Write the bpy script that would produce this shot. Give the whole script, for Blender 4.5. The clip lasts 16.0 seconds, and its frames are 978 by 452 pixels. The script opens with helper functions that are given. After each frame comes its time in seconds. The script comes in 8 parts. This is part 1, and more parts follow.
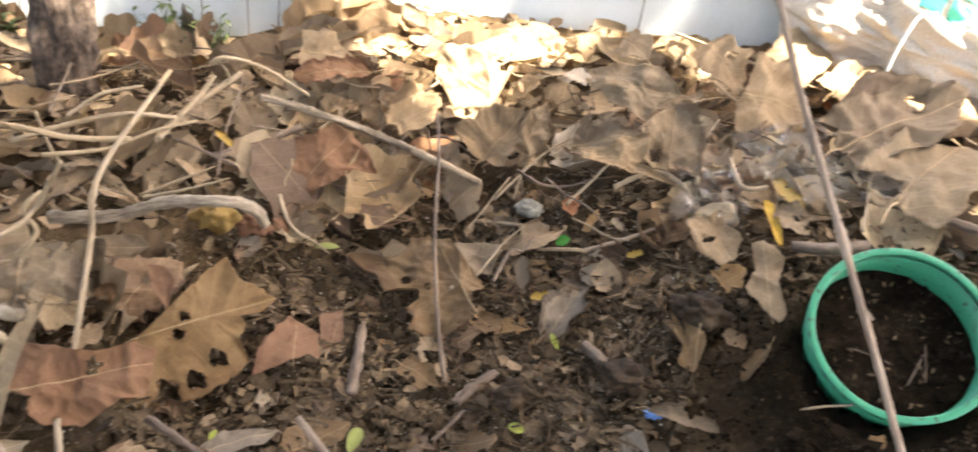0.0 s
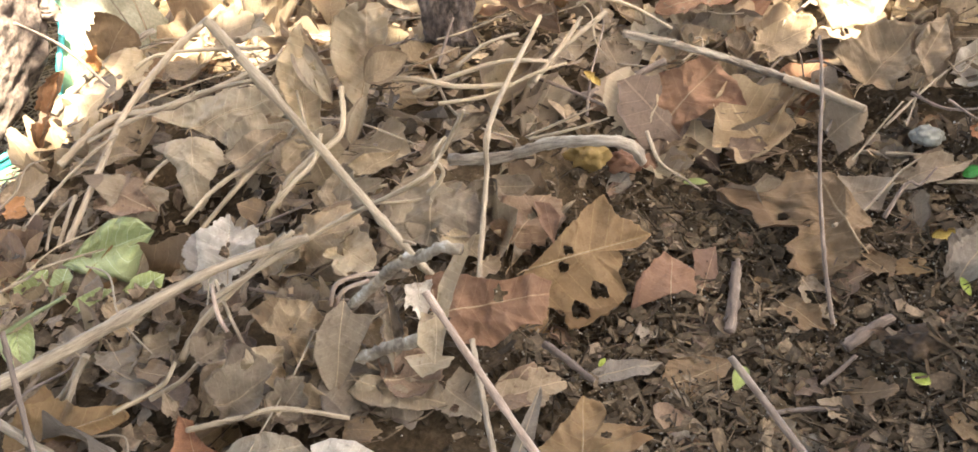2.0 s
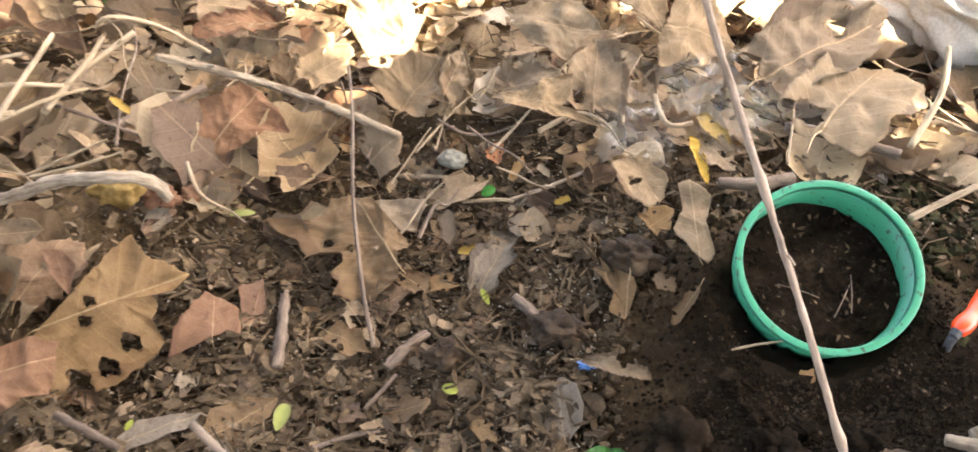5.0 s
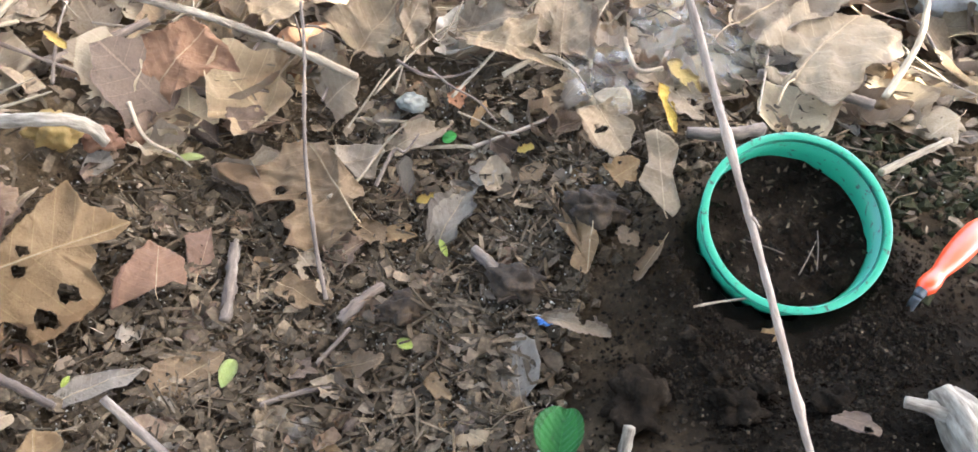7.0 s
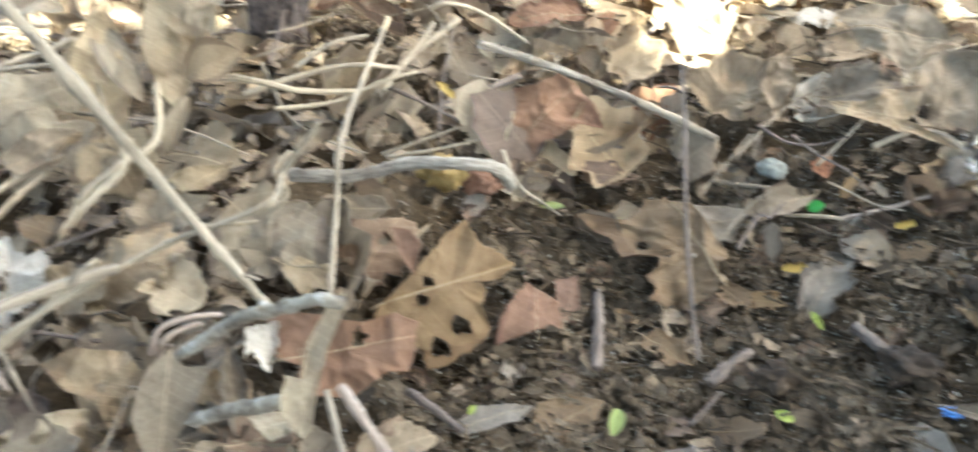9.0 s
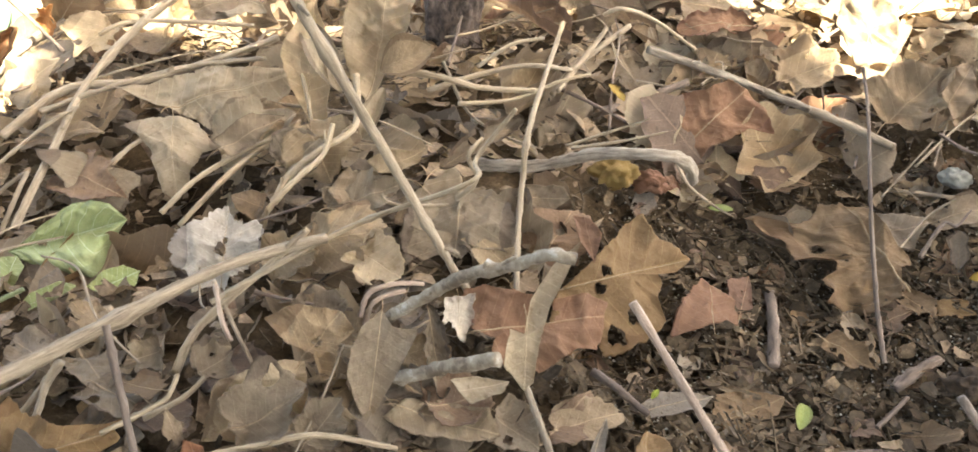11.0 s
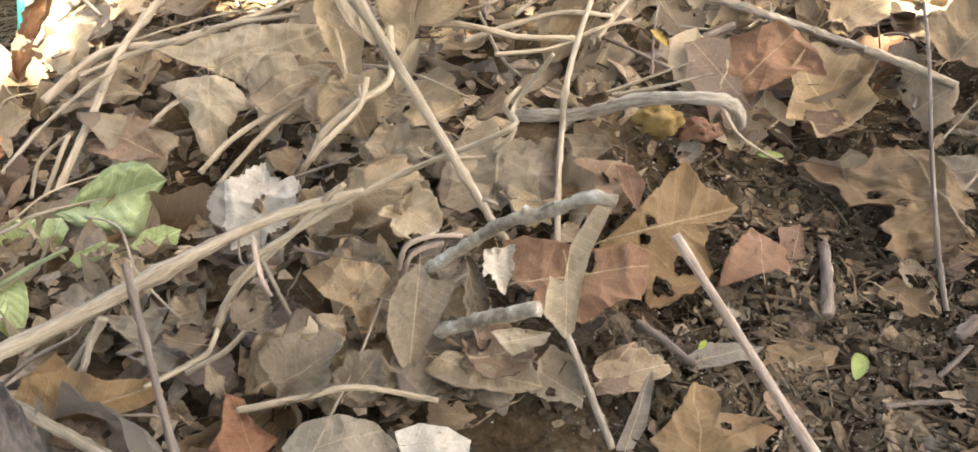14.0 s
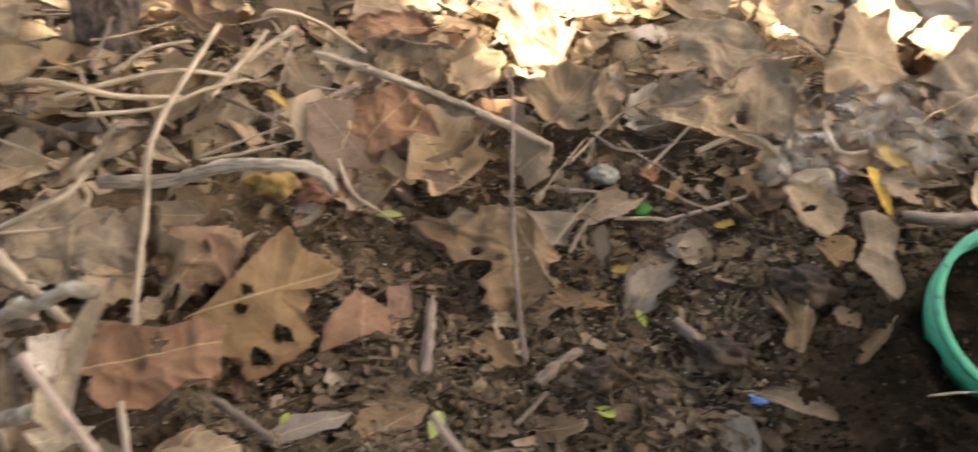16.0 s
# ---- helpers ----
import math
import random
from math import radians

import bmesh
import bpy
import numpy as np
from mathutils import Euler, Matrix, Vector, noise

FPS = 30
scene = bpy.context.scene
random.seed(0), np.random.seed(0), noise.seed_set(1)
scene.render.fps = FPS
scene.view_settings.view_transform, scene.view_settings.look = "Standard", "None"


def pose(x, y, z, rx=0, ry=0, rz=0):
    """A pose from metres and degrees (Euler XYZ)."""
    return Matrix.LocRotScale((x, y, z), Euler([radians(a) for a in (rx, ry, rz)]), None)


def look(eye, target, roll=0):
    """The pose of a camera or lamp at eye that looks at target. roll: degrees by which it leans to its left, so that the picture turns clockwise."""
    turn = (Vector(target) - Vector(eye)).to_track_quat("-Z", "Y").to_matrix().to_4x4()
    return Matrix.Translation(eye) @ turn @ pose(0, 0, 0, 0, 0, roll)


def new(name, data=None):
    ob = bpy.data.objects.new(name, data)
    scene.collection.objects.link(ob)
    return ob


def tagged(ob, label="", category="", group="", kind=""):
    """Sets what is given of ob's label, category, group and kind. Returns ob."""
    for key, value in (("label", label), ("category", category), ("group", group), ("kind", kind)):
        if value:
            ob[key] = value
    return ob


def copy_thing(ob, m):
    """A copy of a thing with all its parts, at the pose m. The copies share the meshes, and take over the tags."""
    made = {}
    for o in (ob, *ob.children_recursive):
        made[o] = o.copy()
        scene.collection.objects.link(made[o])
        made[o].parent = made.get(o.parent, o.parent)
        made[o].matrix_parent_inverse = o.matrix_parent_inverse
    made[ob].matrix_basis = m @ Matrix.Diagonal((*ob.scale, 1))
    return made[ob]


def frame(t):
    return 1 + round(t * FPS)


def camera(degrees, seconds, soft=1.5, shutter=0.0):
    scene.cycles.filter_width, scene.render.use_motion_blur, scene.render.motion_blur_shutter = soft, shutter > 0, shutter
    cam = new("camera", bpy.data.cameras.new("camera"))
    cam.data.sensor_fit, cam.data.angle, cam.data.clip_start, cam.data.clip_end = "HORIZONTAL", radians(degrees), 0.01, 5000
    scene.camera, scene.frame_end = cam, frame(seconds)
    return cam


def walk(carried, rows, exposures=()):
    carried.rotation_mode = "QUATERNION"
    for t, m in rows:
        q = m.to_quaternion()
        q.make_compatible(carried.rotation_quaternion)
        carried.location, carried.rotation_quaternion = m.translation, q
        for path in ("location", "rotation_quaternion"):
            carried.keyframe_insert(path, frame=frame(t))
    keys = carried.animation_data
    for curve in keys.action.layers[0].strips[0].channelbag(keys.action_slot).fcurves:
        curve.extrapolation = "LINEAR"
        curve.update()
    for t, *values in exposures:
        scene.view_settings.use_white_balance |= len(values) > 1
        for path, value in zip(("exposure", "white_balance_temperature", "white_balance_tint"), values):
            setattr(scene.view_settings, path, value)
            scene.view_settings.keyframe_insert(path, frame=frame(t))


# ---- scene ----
cam = camera(63.3, 16.0, 1.6, 0.36)
PATH = [
    (0, (0.1023, 0.0783, 0.5170), (0.0092, 0.9218, -0.0119), 9.17),
    (0.5, (0.0722, 0.0631, 0.4996), (-0.1348, 0.8853, -0.0307), 5.43),
    (1, (0.0662, 0.0551, 0.5006), (-0.2620, 0.8291, -0.0408), 1.28),
    (1.5, (0.0503, 0.0592, 0.5065), (-0.3897, 0.7345, -0.0855), -5.49),
    (2, (0.0404, 0.0576, 0.5211), (-0.4024, 0.7184, -0.0848), -7.23),
    (2.5, (0.0304, 0.0476, 0.5202), (-0.3884, 0.7229, -0.0869), -6.14),
    (3, (0.0485, 0.0658, 0.5097), (-0.2141, 0.8124, -0.1015), 0.56),
    (3.5, (0.0823, 0.0863, 0.5210), (0.0058, 0.8826, -0.0792), 7.54),
    (4, (0.0987, 0.0951, 0.5257), (0.0540, 0.9039, -0.0606), 8.19),
    (4.5, (0.1096, 0.0954, 0.5176), (0.0853, 0.9137, -0.0567), 8.61),
    (5, (0.1207, 0.1213, 0.5177), (0.1110, 0.9325, -0.0671), 8.44),
    (5.2, (0.1307, 0.1459, 0.5172), (0.1354, 0.9295, -0.1040), 8.94),
    (7.3, (0.1381, 0.1645, 0.5053), (0.1732, 0.9251, -0.1429), 11.11),
    (7.5, (0.1457, 0.1755, 0.5024), (0.1625, 0.9314, -0.1521), 10.42),
    (8, (0.1148, 0.1683, 0.4909), (0.1346, 0.9309, -0.1556), 11.73),
    (8.5, (0.0379, 0.1447, 0.4867), (0.0413, 0.9065, -0.1611), 13.37),
    (9, (-0.0710, 0.1124, 0.4960), (-0.2698, 0.8751, -0.1195), 5.61),
    (9.2, (-0.0963, 0.1013, 0.4938), (-0.3472, 0.8538, -0.1152), 3.24),
    (11.3, (-0.1526, 0.0283, 0.4626), (-0.4805, 0.7715, -0.1206), 2.70),
    (11.5, (-0.1678, 0.0347, 0.4633), (-0.5044, 0.7766, -0.1166), 2.29),
    (12, (-0.1958, 0.0520, 0.4875), (-0.5780, 0.8200, -0.0265), 0.08),
    (12.5, (-0.1915, 0.0368, 0.4770), (-0.5770, 0.8032, -0.0369), -0.17),
    (13, (-0.1717, 0.0262, 0.4716), (-0.5612, 0.7829, -0.0535), -0.23),
    (13.5, (-0.1539, 0.0242, 0.4508), (-0.5304, 0.7367, -0.1414), -0.49),
    (14, (-0.1343, 0.0387, 0.4406), (-0.4952, 0.7357, -0.1791), -0.79),
    (14.5, (-0.1366, 0.0476, 0.4599), (-0.4975, 0.7611, -0.1407), -3.18),
    (15, (-0.1077, 0.0560, 0.4504), (-0.4231, 0.7947, -0.1453), -0.04),
    (15.5, (-0.0473, 0.0786, 0.4695), (-0.2701, 0.8578, -0.1163), 4.42),
    (16, (0.0203, 0.1230, 0.4680), (-0.0776, 0.9426, -0.0965), 9.10),
]
EXPOSURES = [(0, 4.04, 7570, 11), (1.2, 4.06, 7250, 9), (2, 4.14, 7000, 8), (2.6, 4.06, 7100, 9), (3, 3.98, 7350, 10), (4.0, 4.15, 7570, 11), (4.5, 4.4, 7570, 11), (5.2, 4.45, 7570, 11), (7.4, 4.68, 5900, 3), (7.7, 4.64, 6350, 2), (8.2, 4.5, 6430, 2), (8.6, 4.5, 5810, -5), (9.2, 4.5, 5880, -4), (11.3, 4.05, 7130, 5), (11.7, 3.84, 7130, 5), (12.0, 3.56, 7070, 7), (12.4, 3.42, 7070, 7), (12.6, 3.46, 7070, 7), (13.0, 3.68, 7070, 7), (13.5, 4.09, 6950, 4), (14.0, 4.31, 6950, 4), (14.5, 4.11, 6950, 4), (15, 3.81, 7000, 6), (16, 3.86, 7570, 11)]
walk(cam, [(t, look(eye, target, roll)) for t, eye, target, roll in PATH], EXPOSURES)

# ---- world and sun ----
SUN_DIR = Vector((0.42, -0.10, 0.90)).normalized()
world = bpy.data.worlds.new("world")
scene.world = world
world.use_nodes = True
wn, wl = world.node_tree.nodes, world.node_tree.links
wn.clear()
sky = wn.new("ShaderNodeTexSky")
sky.sky_type = "NISHITA"
sky.sun_disc = False
sky.air_density, sky.dust_density, sky.ozone_density = 0.7, 4.0, 0.6
sky.sun_elevation = math.asin(SUN_DIR.z)
sky.sun_rotation = math.atan2(SUN_DIR.x, SUN_DIR.y)
back = wn.new("ShaderNodeBackground")
back.inputs["Strength"].default_value = 0.15
wout = wn.new("ShaderNodeOutputWorld")
wl.new(sky.outputs[0], back.inputs[0])
wl.new(back.outputs[0], wout.inputs[0])
sun_data = bpy.data.lights.new("sun", "SUN")
sun_data.energy, sun_data.angle, sun_data.color = 5.0, radians(0.8), (1.0, 0.985, 0.96)
sun = new("sun", sun_data)
sun.matrix_world = look(SUN_DIR * 20, (0, 0, 0))


# ---- materials ----
def base_mat(name, rough=0.8, spec=0.3):
    m = bpy.data.materials.new(name)
    m.use_nodes = True
    nt = m.node_tree
    bsdf = nt.nodes["Principled BSDF"]
    bsdf.inputs["Roughness"].default_value = rough
    bsdf.inputs["Specular IOR Level"].default_value = spec
    return m, nt, bsdf


def node(nt, kind, **sockets):
    n = nt.nodes.new(kind)
    for key, value in sockets.items():
        n.inputs[key.replace("_", " ")].default_value = value
    return n


def ramp(nt, source, stops):
    r = nt.nodes.new("ShaderNodeValToRGB")
    el = r.color_ramp.elements
    while len(el) < len(stops):
        el.new(0.5)
    for e, (p, c) in zip(el, stops):
        e.position, e.color = p, (*c, 1)
    nt.links.new(source, r.inputs[0])
    return r.outputs[0]


def mix(nt, fac, a, b, blend="MIX"):
    n = nt.nodes.new("ShaderNodeMix")
    n.data_type, n.blend_type = "RGBA", blend
    for socket, value in ((n.inputs[0], fac), (n.inputs[6], a), (n.inputs[7], b)):
        if isinstance(value, (int, float)):
            socket.default_value = value
        elif isinstance(value, tuple):
            socket.default_value = (*value, 1)
        else:
            nt.links.new(value, socket)
    return n.outputs[2]


def calc(nt, op, a, b=0.0, c=0.0):
    n = nt.nodes.new("ShaderNodeMath")
    n.operation = op
    for socket, value in zip(n.inputs, (a, b, c)):
        if isinstance(value, (int, float)):
            socket.default_value = value
        else:
            nt.links.new(value, socket)
    return n.outputs[0]


def noise_tex(nt, scale, detail=6.0, rough=0.6, vector=None):
    n = node(nt, "ShaderNodeTexNoise", Scale=scale, Detail=detail, Roughness=rough)
    if vector is None:
        tc = nt.nodes.new("ShaderNodeTexCoord")
        vector = tc.outputs["Object"]
    nt.links.new(vector, n.inputs["Vector"])
    return n.outputs[0]


def bump(nt, bsdf, height, strength, dist):
    b = node(nt, "ShaderNodeBump", Strength=strength, Distance=dist)
    nt.links.new(height, b.inputs["Height"])
    nt.links.new(b.outputs[0], bsdf.inputs["Normal"])


def leaf_mat(name, light, dark, spot, glow=0.38, rough=0.7, rib=None):
    """Dry or green leaf: side veins from the blade's own coordinates, blotches, spots, some light let through."""
    m, nt, bsdf = base_mat(name, rough, 0.25)
    uv = nt.nodes.new("ShaderNodeUVMap")
    sep = nt.nodes.new("ShaderNodeSeparateXYZ")
    nt.links.new(uv.outputs[0], sep.inputs[0])
    v = calc(nt, "ABSOLUTE", calc(nt, "MULTIPLY_ADD", sep.outputs[0], 2.0, -1.0))
    u = sep.outputs[1]
    saw = calc(nt, "FRACT", calc(nt, "SUBTRACT", calc(nt, "MULTIPLY", u, 8.0), calc(nt, "MULTIPLY", v, 2.2)))
    side = calc(nt, "SUBTRACT", 1.0, calc(nt, "SMOOTH_MIN", calc(nt, "MULTIPLY", calc(nt, "ABSOLUTE", calc(nt, "SUBTRACT", saw, 0.5)), 26.0), 1.0, 0.2))
    mid = calc(nt, "LESS_THAN", v, 0.016)
    vein = calc(nt, "MAXIMUM", calc(nt, "MULTIPLY", side, 0.46), calc(nt, "MULTIPLY", mid, 0.5))
    rand = calc(nt, "FRACT", calc(nt, "ADD", nt.nodes.new("ShaderNodeObjectInfo").outputs["Random"], nt.nodes.new("ShaderNodeNewGeometry").outputs["Random Per Island"]))
    blot = noise_tex(nt, 22.0, 8.0, 0.7)
    fine = noise_tex(nt, 130.0, 5.0, 0.7)
    net = node(nt, "ShaderNodeTexVoronoi", Scale=230.0)
    net.feature = "DISTANCE_TO_EDGE"
    nt.links.new(nt.nodes.new("ShaderNodeTexCoord").outputs["Object"], net.inputs["Vector"])
    mesh_lines = ramp(nt, net.outputs["Distance"], [(0.02, (1, 1, 1)), (0.16, (0, 0, 0))])
    col = mix(nt, ramp(nt, blot, [(0.32, (0, 0, 0)), (0.68, (1, 1, 1))]), dark, light)
    col = mix(nt, calc(nt, "MULTIPLY", vein, 2.2 if rib else 1.3), col, rib or tuple(min(1.0, c * 1.35) for c in light))
    col = mix(nt, calc(nt, "MULTIPLY", mesh_lines, 0.22), col, dark)
    col = mix(nt, ramp(nt, fine, [(0.56, (0, 0, 0)), (0.74, (0.75, 0.75, 0.75))]), col, spot)
    edge = ramp(nt, calc(nt, "ADD", v, calc(nt, "MULTIPLY", blot, 0.5)), [(0.98, (0, 0, 0)), (1.3, (0.6, 0.6, 0.6))])
    col = mix(nt, edge, col, spot)
    hsv = node(nt, "ShaderNodeHueSaturation")
    nt.links.new(col, hsv.inputs["Color"])
    nt.links.new(calc(nt, "MULTIPLY_ADD", rand, 0.5, 0.75), hsv.inputs["Value"])
    nt.links.new(calc(nt, "MULTIPLY_ADD", rand, 0.16, 0.93), hsv.inputs["Saturation"])
    nt.links.new(hsv.outputs[0], bsdf.inputs["Base Color"])
    height = calc(nt, "ADD", calc(nt, "MULTIPLY", vein, 0.22), calc(nt, "MULTIPLY_ADD", mesh_lines, -0.10, calc(nt, "MULTIPLY_ADD", noise_tex(nt, 70.0, 8.0, 0.7), 0.8, calc(nt, "MULTIPLY", fine, 0.5))))
    bump(nt, bsdf, height, 1.0, 0.0028)
    tr = nt.nodes.new("ShaderNodeBsdfTranslucent")
    nt.links.new(hsv.outputs[0], tr.inputs[0])
    ms = nt.nodes.new("ShaderNodeMixShader")
    ms.inputs[0].default_value = glow
    nt.links.new(bsdf.outputs[0], ms.inputs[1])
    nt.links.new(tr.outputs[0], ms.inputs[2])
    nt.links.new(ms.outputs[0], nt.nodes["Material Output"].inputs[0])
    return m


LEAF = {
    "tan": leaf_mat("leaf_tan", (0.3046, 0.2176, 0.1266), (0.1859, 0.125, 0.06963), (0.10, 0.06, 0.033)),
    "ochre": leaf_mat("leaf_ochre", (0.2028, 0.1285, 0.0624), (0.1466, 0.08861, 0.03994), (0.11, 0.060, 0.026)),
    "pink": leaf_mat("leaf_pink", (0.2236, 0.1238, 0.0688), (0.1548, 0.0812, 0.04266), (0.12, 0.058, 0.034)),
    "grey": leaf_mat("leaf_grey", (0.2754, 0.2037, 0.1222), (0.1697, 0.1177, 0.06639), (0.10, 0.067, 0.043)),
    "brown": leaf_mat("leaf_brown", (0.228, 0.1472, 0.0855), (0.1235, 0.076, 0.04465), (0.05, 0.03, 0.02)),
    "silver": leaf_mat("leaf_silver", (0.54, 0.455, 0.34), (0.38, 0.31, 0.225), (0.14, 0.11, 0.09)),
    "slate": leaf_mat("leaf_slate", (0.25, 0.195, 0.135), (0.16, 0.12, 0.08), (0.06, 0.045, 0.03)),
    "yellow": leaf_mat("leaf_yellow", (0.52, 0.35, 0.085), (0.40, 0.245, 0.05), (0.2, 0.11, 0.03)),
    "rust": leaf_mat("leaf_rust", (0.31, 0.15, 0.075), (0.19, 0.085, 0.042), (0.09, 0.04, 0.02)),
    "buff": leaf_mat("leaf_buff", (0.46, 0.3542, 0.2208), (0.322, 0.2346, 0.1362), (0.19, 0.13, 0.08), 0.48),
    "amber": leaf_mat("leaf_amber", (0.50, 0.25, 0.10), (0.34, 0.155, 0.06), (0.14, 0.07, 0.03)),
    "green": leaf_mat("leaf_green", (0.35, 0.355, 0.16), (0.20, 0.22, 0.075), (0.18, 0.19, 0.08), 0.2, 0.5, (0.44, 0.46, 0.28)),
    "crown": leaf_mat("leaf_crown", (0.09, 0.12, 0.04), (0.05, 0.075, 0.025), (0.05, 0.05, 0.02), 0.2, 0.5),
    "fresh": leaf_mat("leaf_fresh", (0.055, 0.20, 0.035), (0.03, 0.13, 0.022), (0.03, 0.08, 0.015), 0.3, 0.4),
    "lime": leaf_mat("leaf_lime", (0.29, 0.30, 0.075), (0.22, 0.24, 0.05), (0.18, 0.17, 0.05), 0.3, 0.5),
}


def rough_mat(name, stops, scale, fine, rough, strength, dist, stretch=None, islands=False, spec=0.25):
    m, nt, bsdf = base_mat(name, rough, spec)
    vec = None
    if stretch:
        mp = node(nt, "ShaderNodeMapping", Scale=stretch)
        nt.links.new(nt.nodes.new("ShaderNodeTexCoord").outputs["UV"], mp.inputs[0])
        vec = mp.outputs[0]
    big, small = noise_tex(nt, scale, 5.0, 0.6, vec), noise_tex(nt, fine, 8.0, 0.7, vec)
    fac = calc(nt, "MULTIPLY_ADD", small, 0.5, calc(nt, "MULTIPLY", big, 0.5))
    col = ramp(nt, fac, [(0.5 + 0.6 * (p - 0.5), c) for p, c in stops])
    geo = nt.nodes.new("ShaderNodeNewGeometry")
    rnd = geo.outputs["Random Per Island"] if islands else nt.nodes.new("ShaderNodeObjectInfo").outputs["Random"]
    hsv = node(nt, "ShaderNodeHueSaturation")
    nt.links.new(col, hsv.inputs["Color"])
    nt.links.new(calc(nt, "MULTIPLY_ADD", rnd, 0.9 if islands else 0.3, 0.5 if islands else 0.85), hsv.inputs["Value"])
    nt.links.new(hsv.outputs[0], bsdf.inputs["Base Color"])
    bump(nt, bsdf, fac, strength, dist)
    return m


SOIL = rough_mat("soil", [(0.30, (0.0105, 0.0062, 0.0027)), (0.52, (0.029, 0.0172, 0.0078)), (0.75, (0.066, 0.041, 0.0195))], 9, 120, 0.92, 1.0, 0.006)
CRUMB = rough_mat("soil_crumb", [(0.3, (0.026, 0.0175, 0.0094)), (0.55, (0.060, 0.041, 0.0225)), (0.8, (0.135, 0.096, 0.055))], 30, 260, 0.9, 0.9, 0.003, None, True, 0.08)
CHIP = rough_mat("leaf_chip", [(0.3, (0.028, 0.0185, 0.010)), (0.55, (0.072, 0.049, 0.027)), (0.75, (0.155, 0.108, 0.061))], 14, 160, 0.85, 0.6, 0.002, None, True, 0.1)
LITTER = rough_mat("litter_flake", [(0.3, (0.07, 0.046, 0.025)), (0.55, (0.135, 0.092, 0.052)), (0.75, (0.22, 0.155, 0.09))], 14, 160, 0.8, 0.6, 0.002, None, True)
STEM = rough_mat("dry_stem", [(0.3, (0.11, 0.077, 0.044)), (0.5, (0.205, 0.15, 0.091)), (0.7, (0.30, 0.228, 0.145))], 60, 420, 0.75, 1.0, 0.003, (1, 0.12, 1))
PALE = rough_mat("pale_stem", [(0.3, (0.13, 0.092, 0.05)), (0.5, (0.245, 0.178, 0.103)), (0.7, (0.35, 0.265, 0.16))], 60, 420, 0.7, 1.0, 0.003, (1, 0.12, 1))
ROSY = rough_mat("rosy_twig", [(0.3, (0.15, 0.10, 0.065)), (0.5, (0.28, 0.195, 0.13)), (0.7, (0.40, 0.295, 0.205))], 60, 420, 0.75, 1.0, 0.003, (1, 0.15, 1))
DARKTWIG = rough_mat("dark_twig", [(0.3, (0.05, 0.035, 0.025)), (0.55, (0.12, 0.085, 0.058)), (0.75, (0.22, 0.165, 0.115))], 60, 300, 0.85, 1.0, 0.002, (1, 0.2, 1))
LICHEN = rough_mat("lichen_bark", [(0.36, (0.10, 0.071, 0.042)), (0.50, (0.185, 0.138, 0.086)), (0.62, (0.24, 0.19, 0.125)), (0.72, (0.36, 0.31, 0.235))], 30, 110, 0.85, 0.9, 0.003)
BARK = rough_mat("bark", [(0.36, (0.030, 0.021, 0.014)), (0.5, (0.085, 0.059, 0.041)), (0.64, (0.15, 0.108, 0.078))], 40, 170, 0.95, 1.0, 0.012, (1, 0.55, 1))
SACKCLOTH = rough_mat("sack_cloth", [(0.3, (0.34, 0.275, 0.20)), (0.5, (0.46, 0.385, 0.29)), (0.75, (0.55, 0.475, 0.375))], 9, 240, 0.8, 0.5, 0.002, spec=0.1)
BAGCLOTH = rough_mat("bag_cloth", [(0.3, (0.15, 0.135, 0.085)), (0.55, (0.24, 0.215, 0.145)), (0.75, (0.34, 0.31, 0.225))], 5, 140, 0.75, 0.35, 0.002)
BAGGREEN = rough_mat("bag_green", [(0.3, (0.10, 0.19, 0.10)), (0.6, (0.17, 0.29, 0.16))], 6, 140, 0.6, 0.3, 0.002)
TEAL = rough_mat("teal_piping", [(0.3, (0.03, 0.22, 0.19)), (0.6, (0.05, 0.33, 0.28))], 20, 160, 0.5, 0.3, 0.001)
CRUST = rough_mat("pale_wood", [(0.36, (0.08, 0.056, 0.034)), (0.5, (0.18, 0.137, 0.09)), (0.64, (0.29, 0.23, 0.158))], 50, 250, 0.8, 1.0, 0.003, (1, 0.15, 1))
STONE = rough_mat("pale_stone", [(0.3, (0.08, 0.073, 0.053)), (0.6, (0.155, 0.142, 0.108))], 30, 150, 0.75, 0.6, 0.002)
GRAIN = rough_mat("pale_grain", [(0.3, (0.12, 0.10, 0.07)), (0.6, (0.28, 0.24, 0.18))], 30, 150, 0.7, 0.4, 0.001, None, True)
BLUE = rough_mat("blue_plastic", [(0.3, (0.02, 0.06, 0.16)), (0.6, (0.04, 0.12, 0.26))], 30, 150, 0.4, 0.3, 0.001, spec=0.5)
INK = rough_mat("green_ink", [(0.3, (0.05, 0.36, 0.23)), (0.6, (0.09, 0.46, 0.32))], 20, 120, 0.6, 0.3, 0.001)
METAL = rough_mat("tool_metal", [(0.3, (0.018, 0.017, 0.016)), (0.6, (0.05, 0.047, 0.043))], 30, 150, 0.5, 0.3, 0.001, spec=0.3)
OVAL_GREY = rough_mat("oval_grey", [(0.3, (0.20, 0.185, 0.135)), (0.6, (0.30, 0.28, 0.205))], 10, 90, 0.8, 0.4, 0.002)
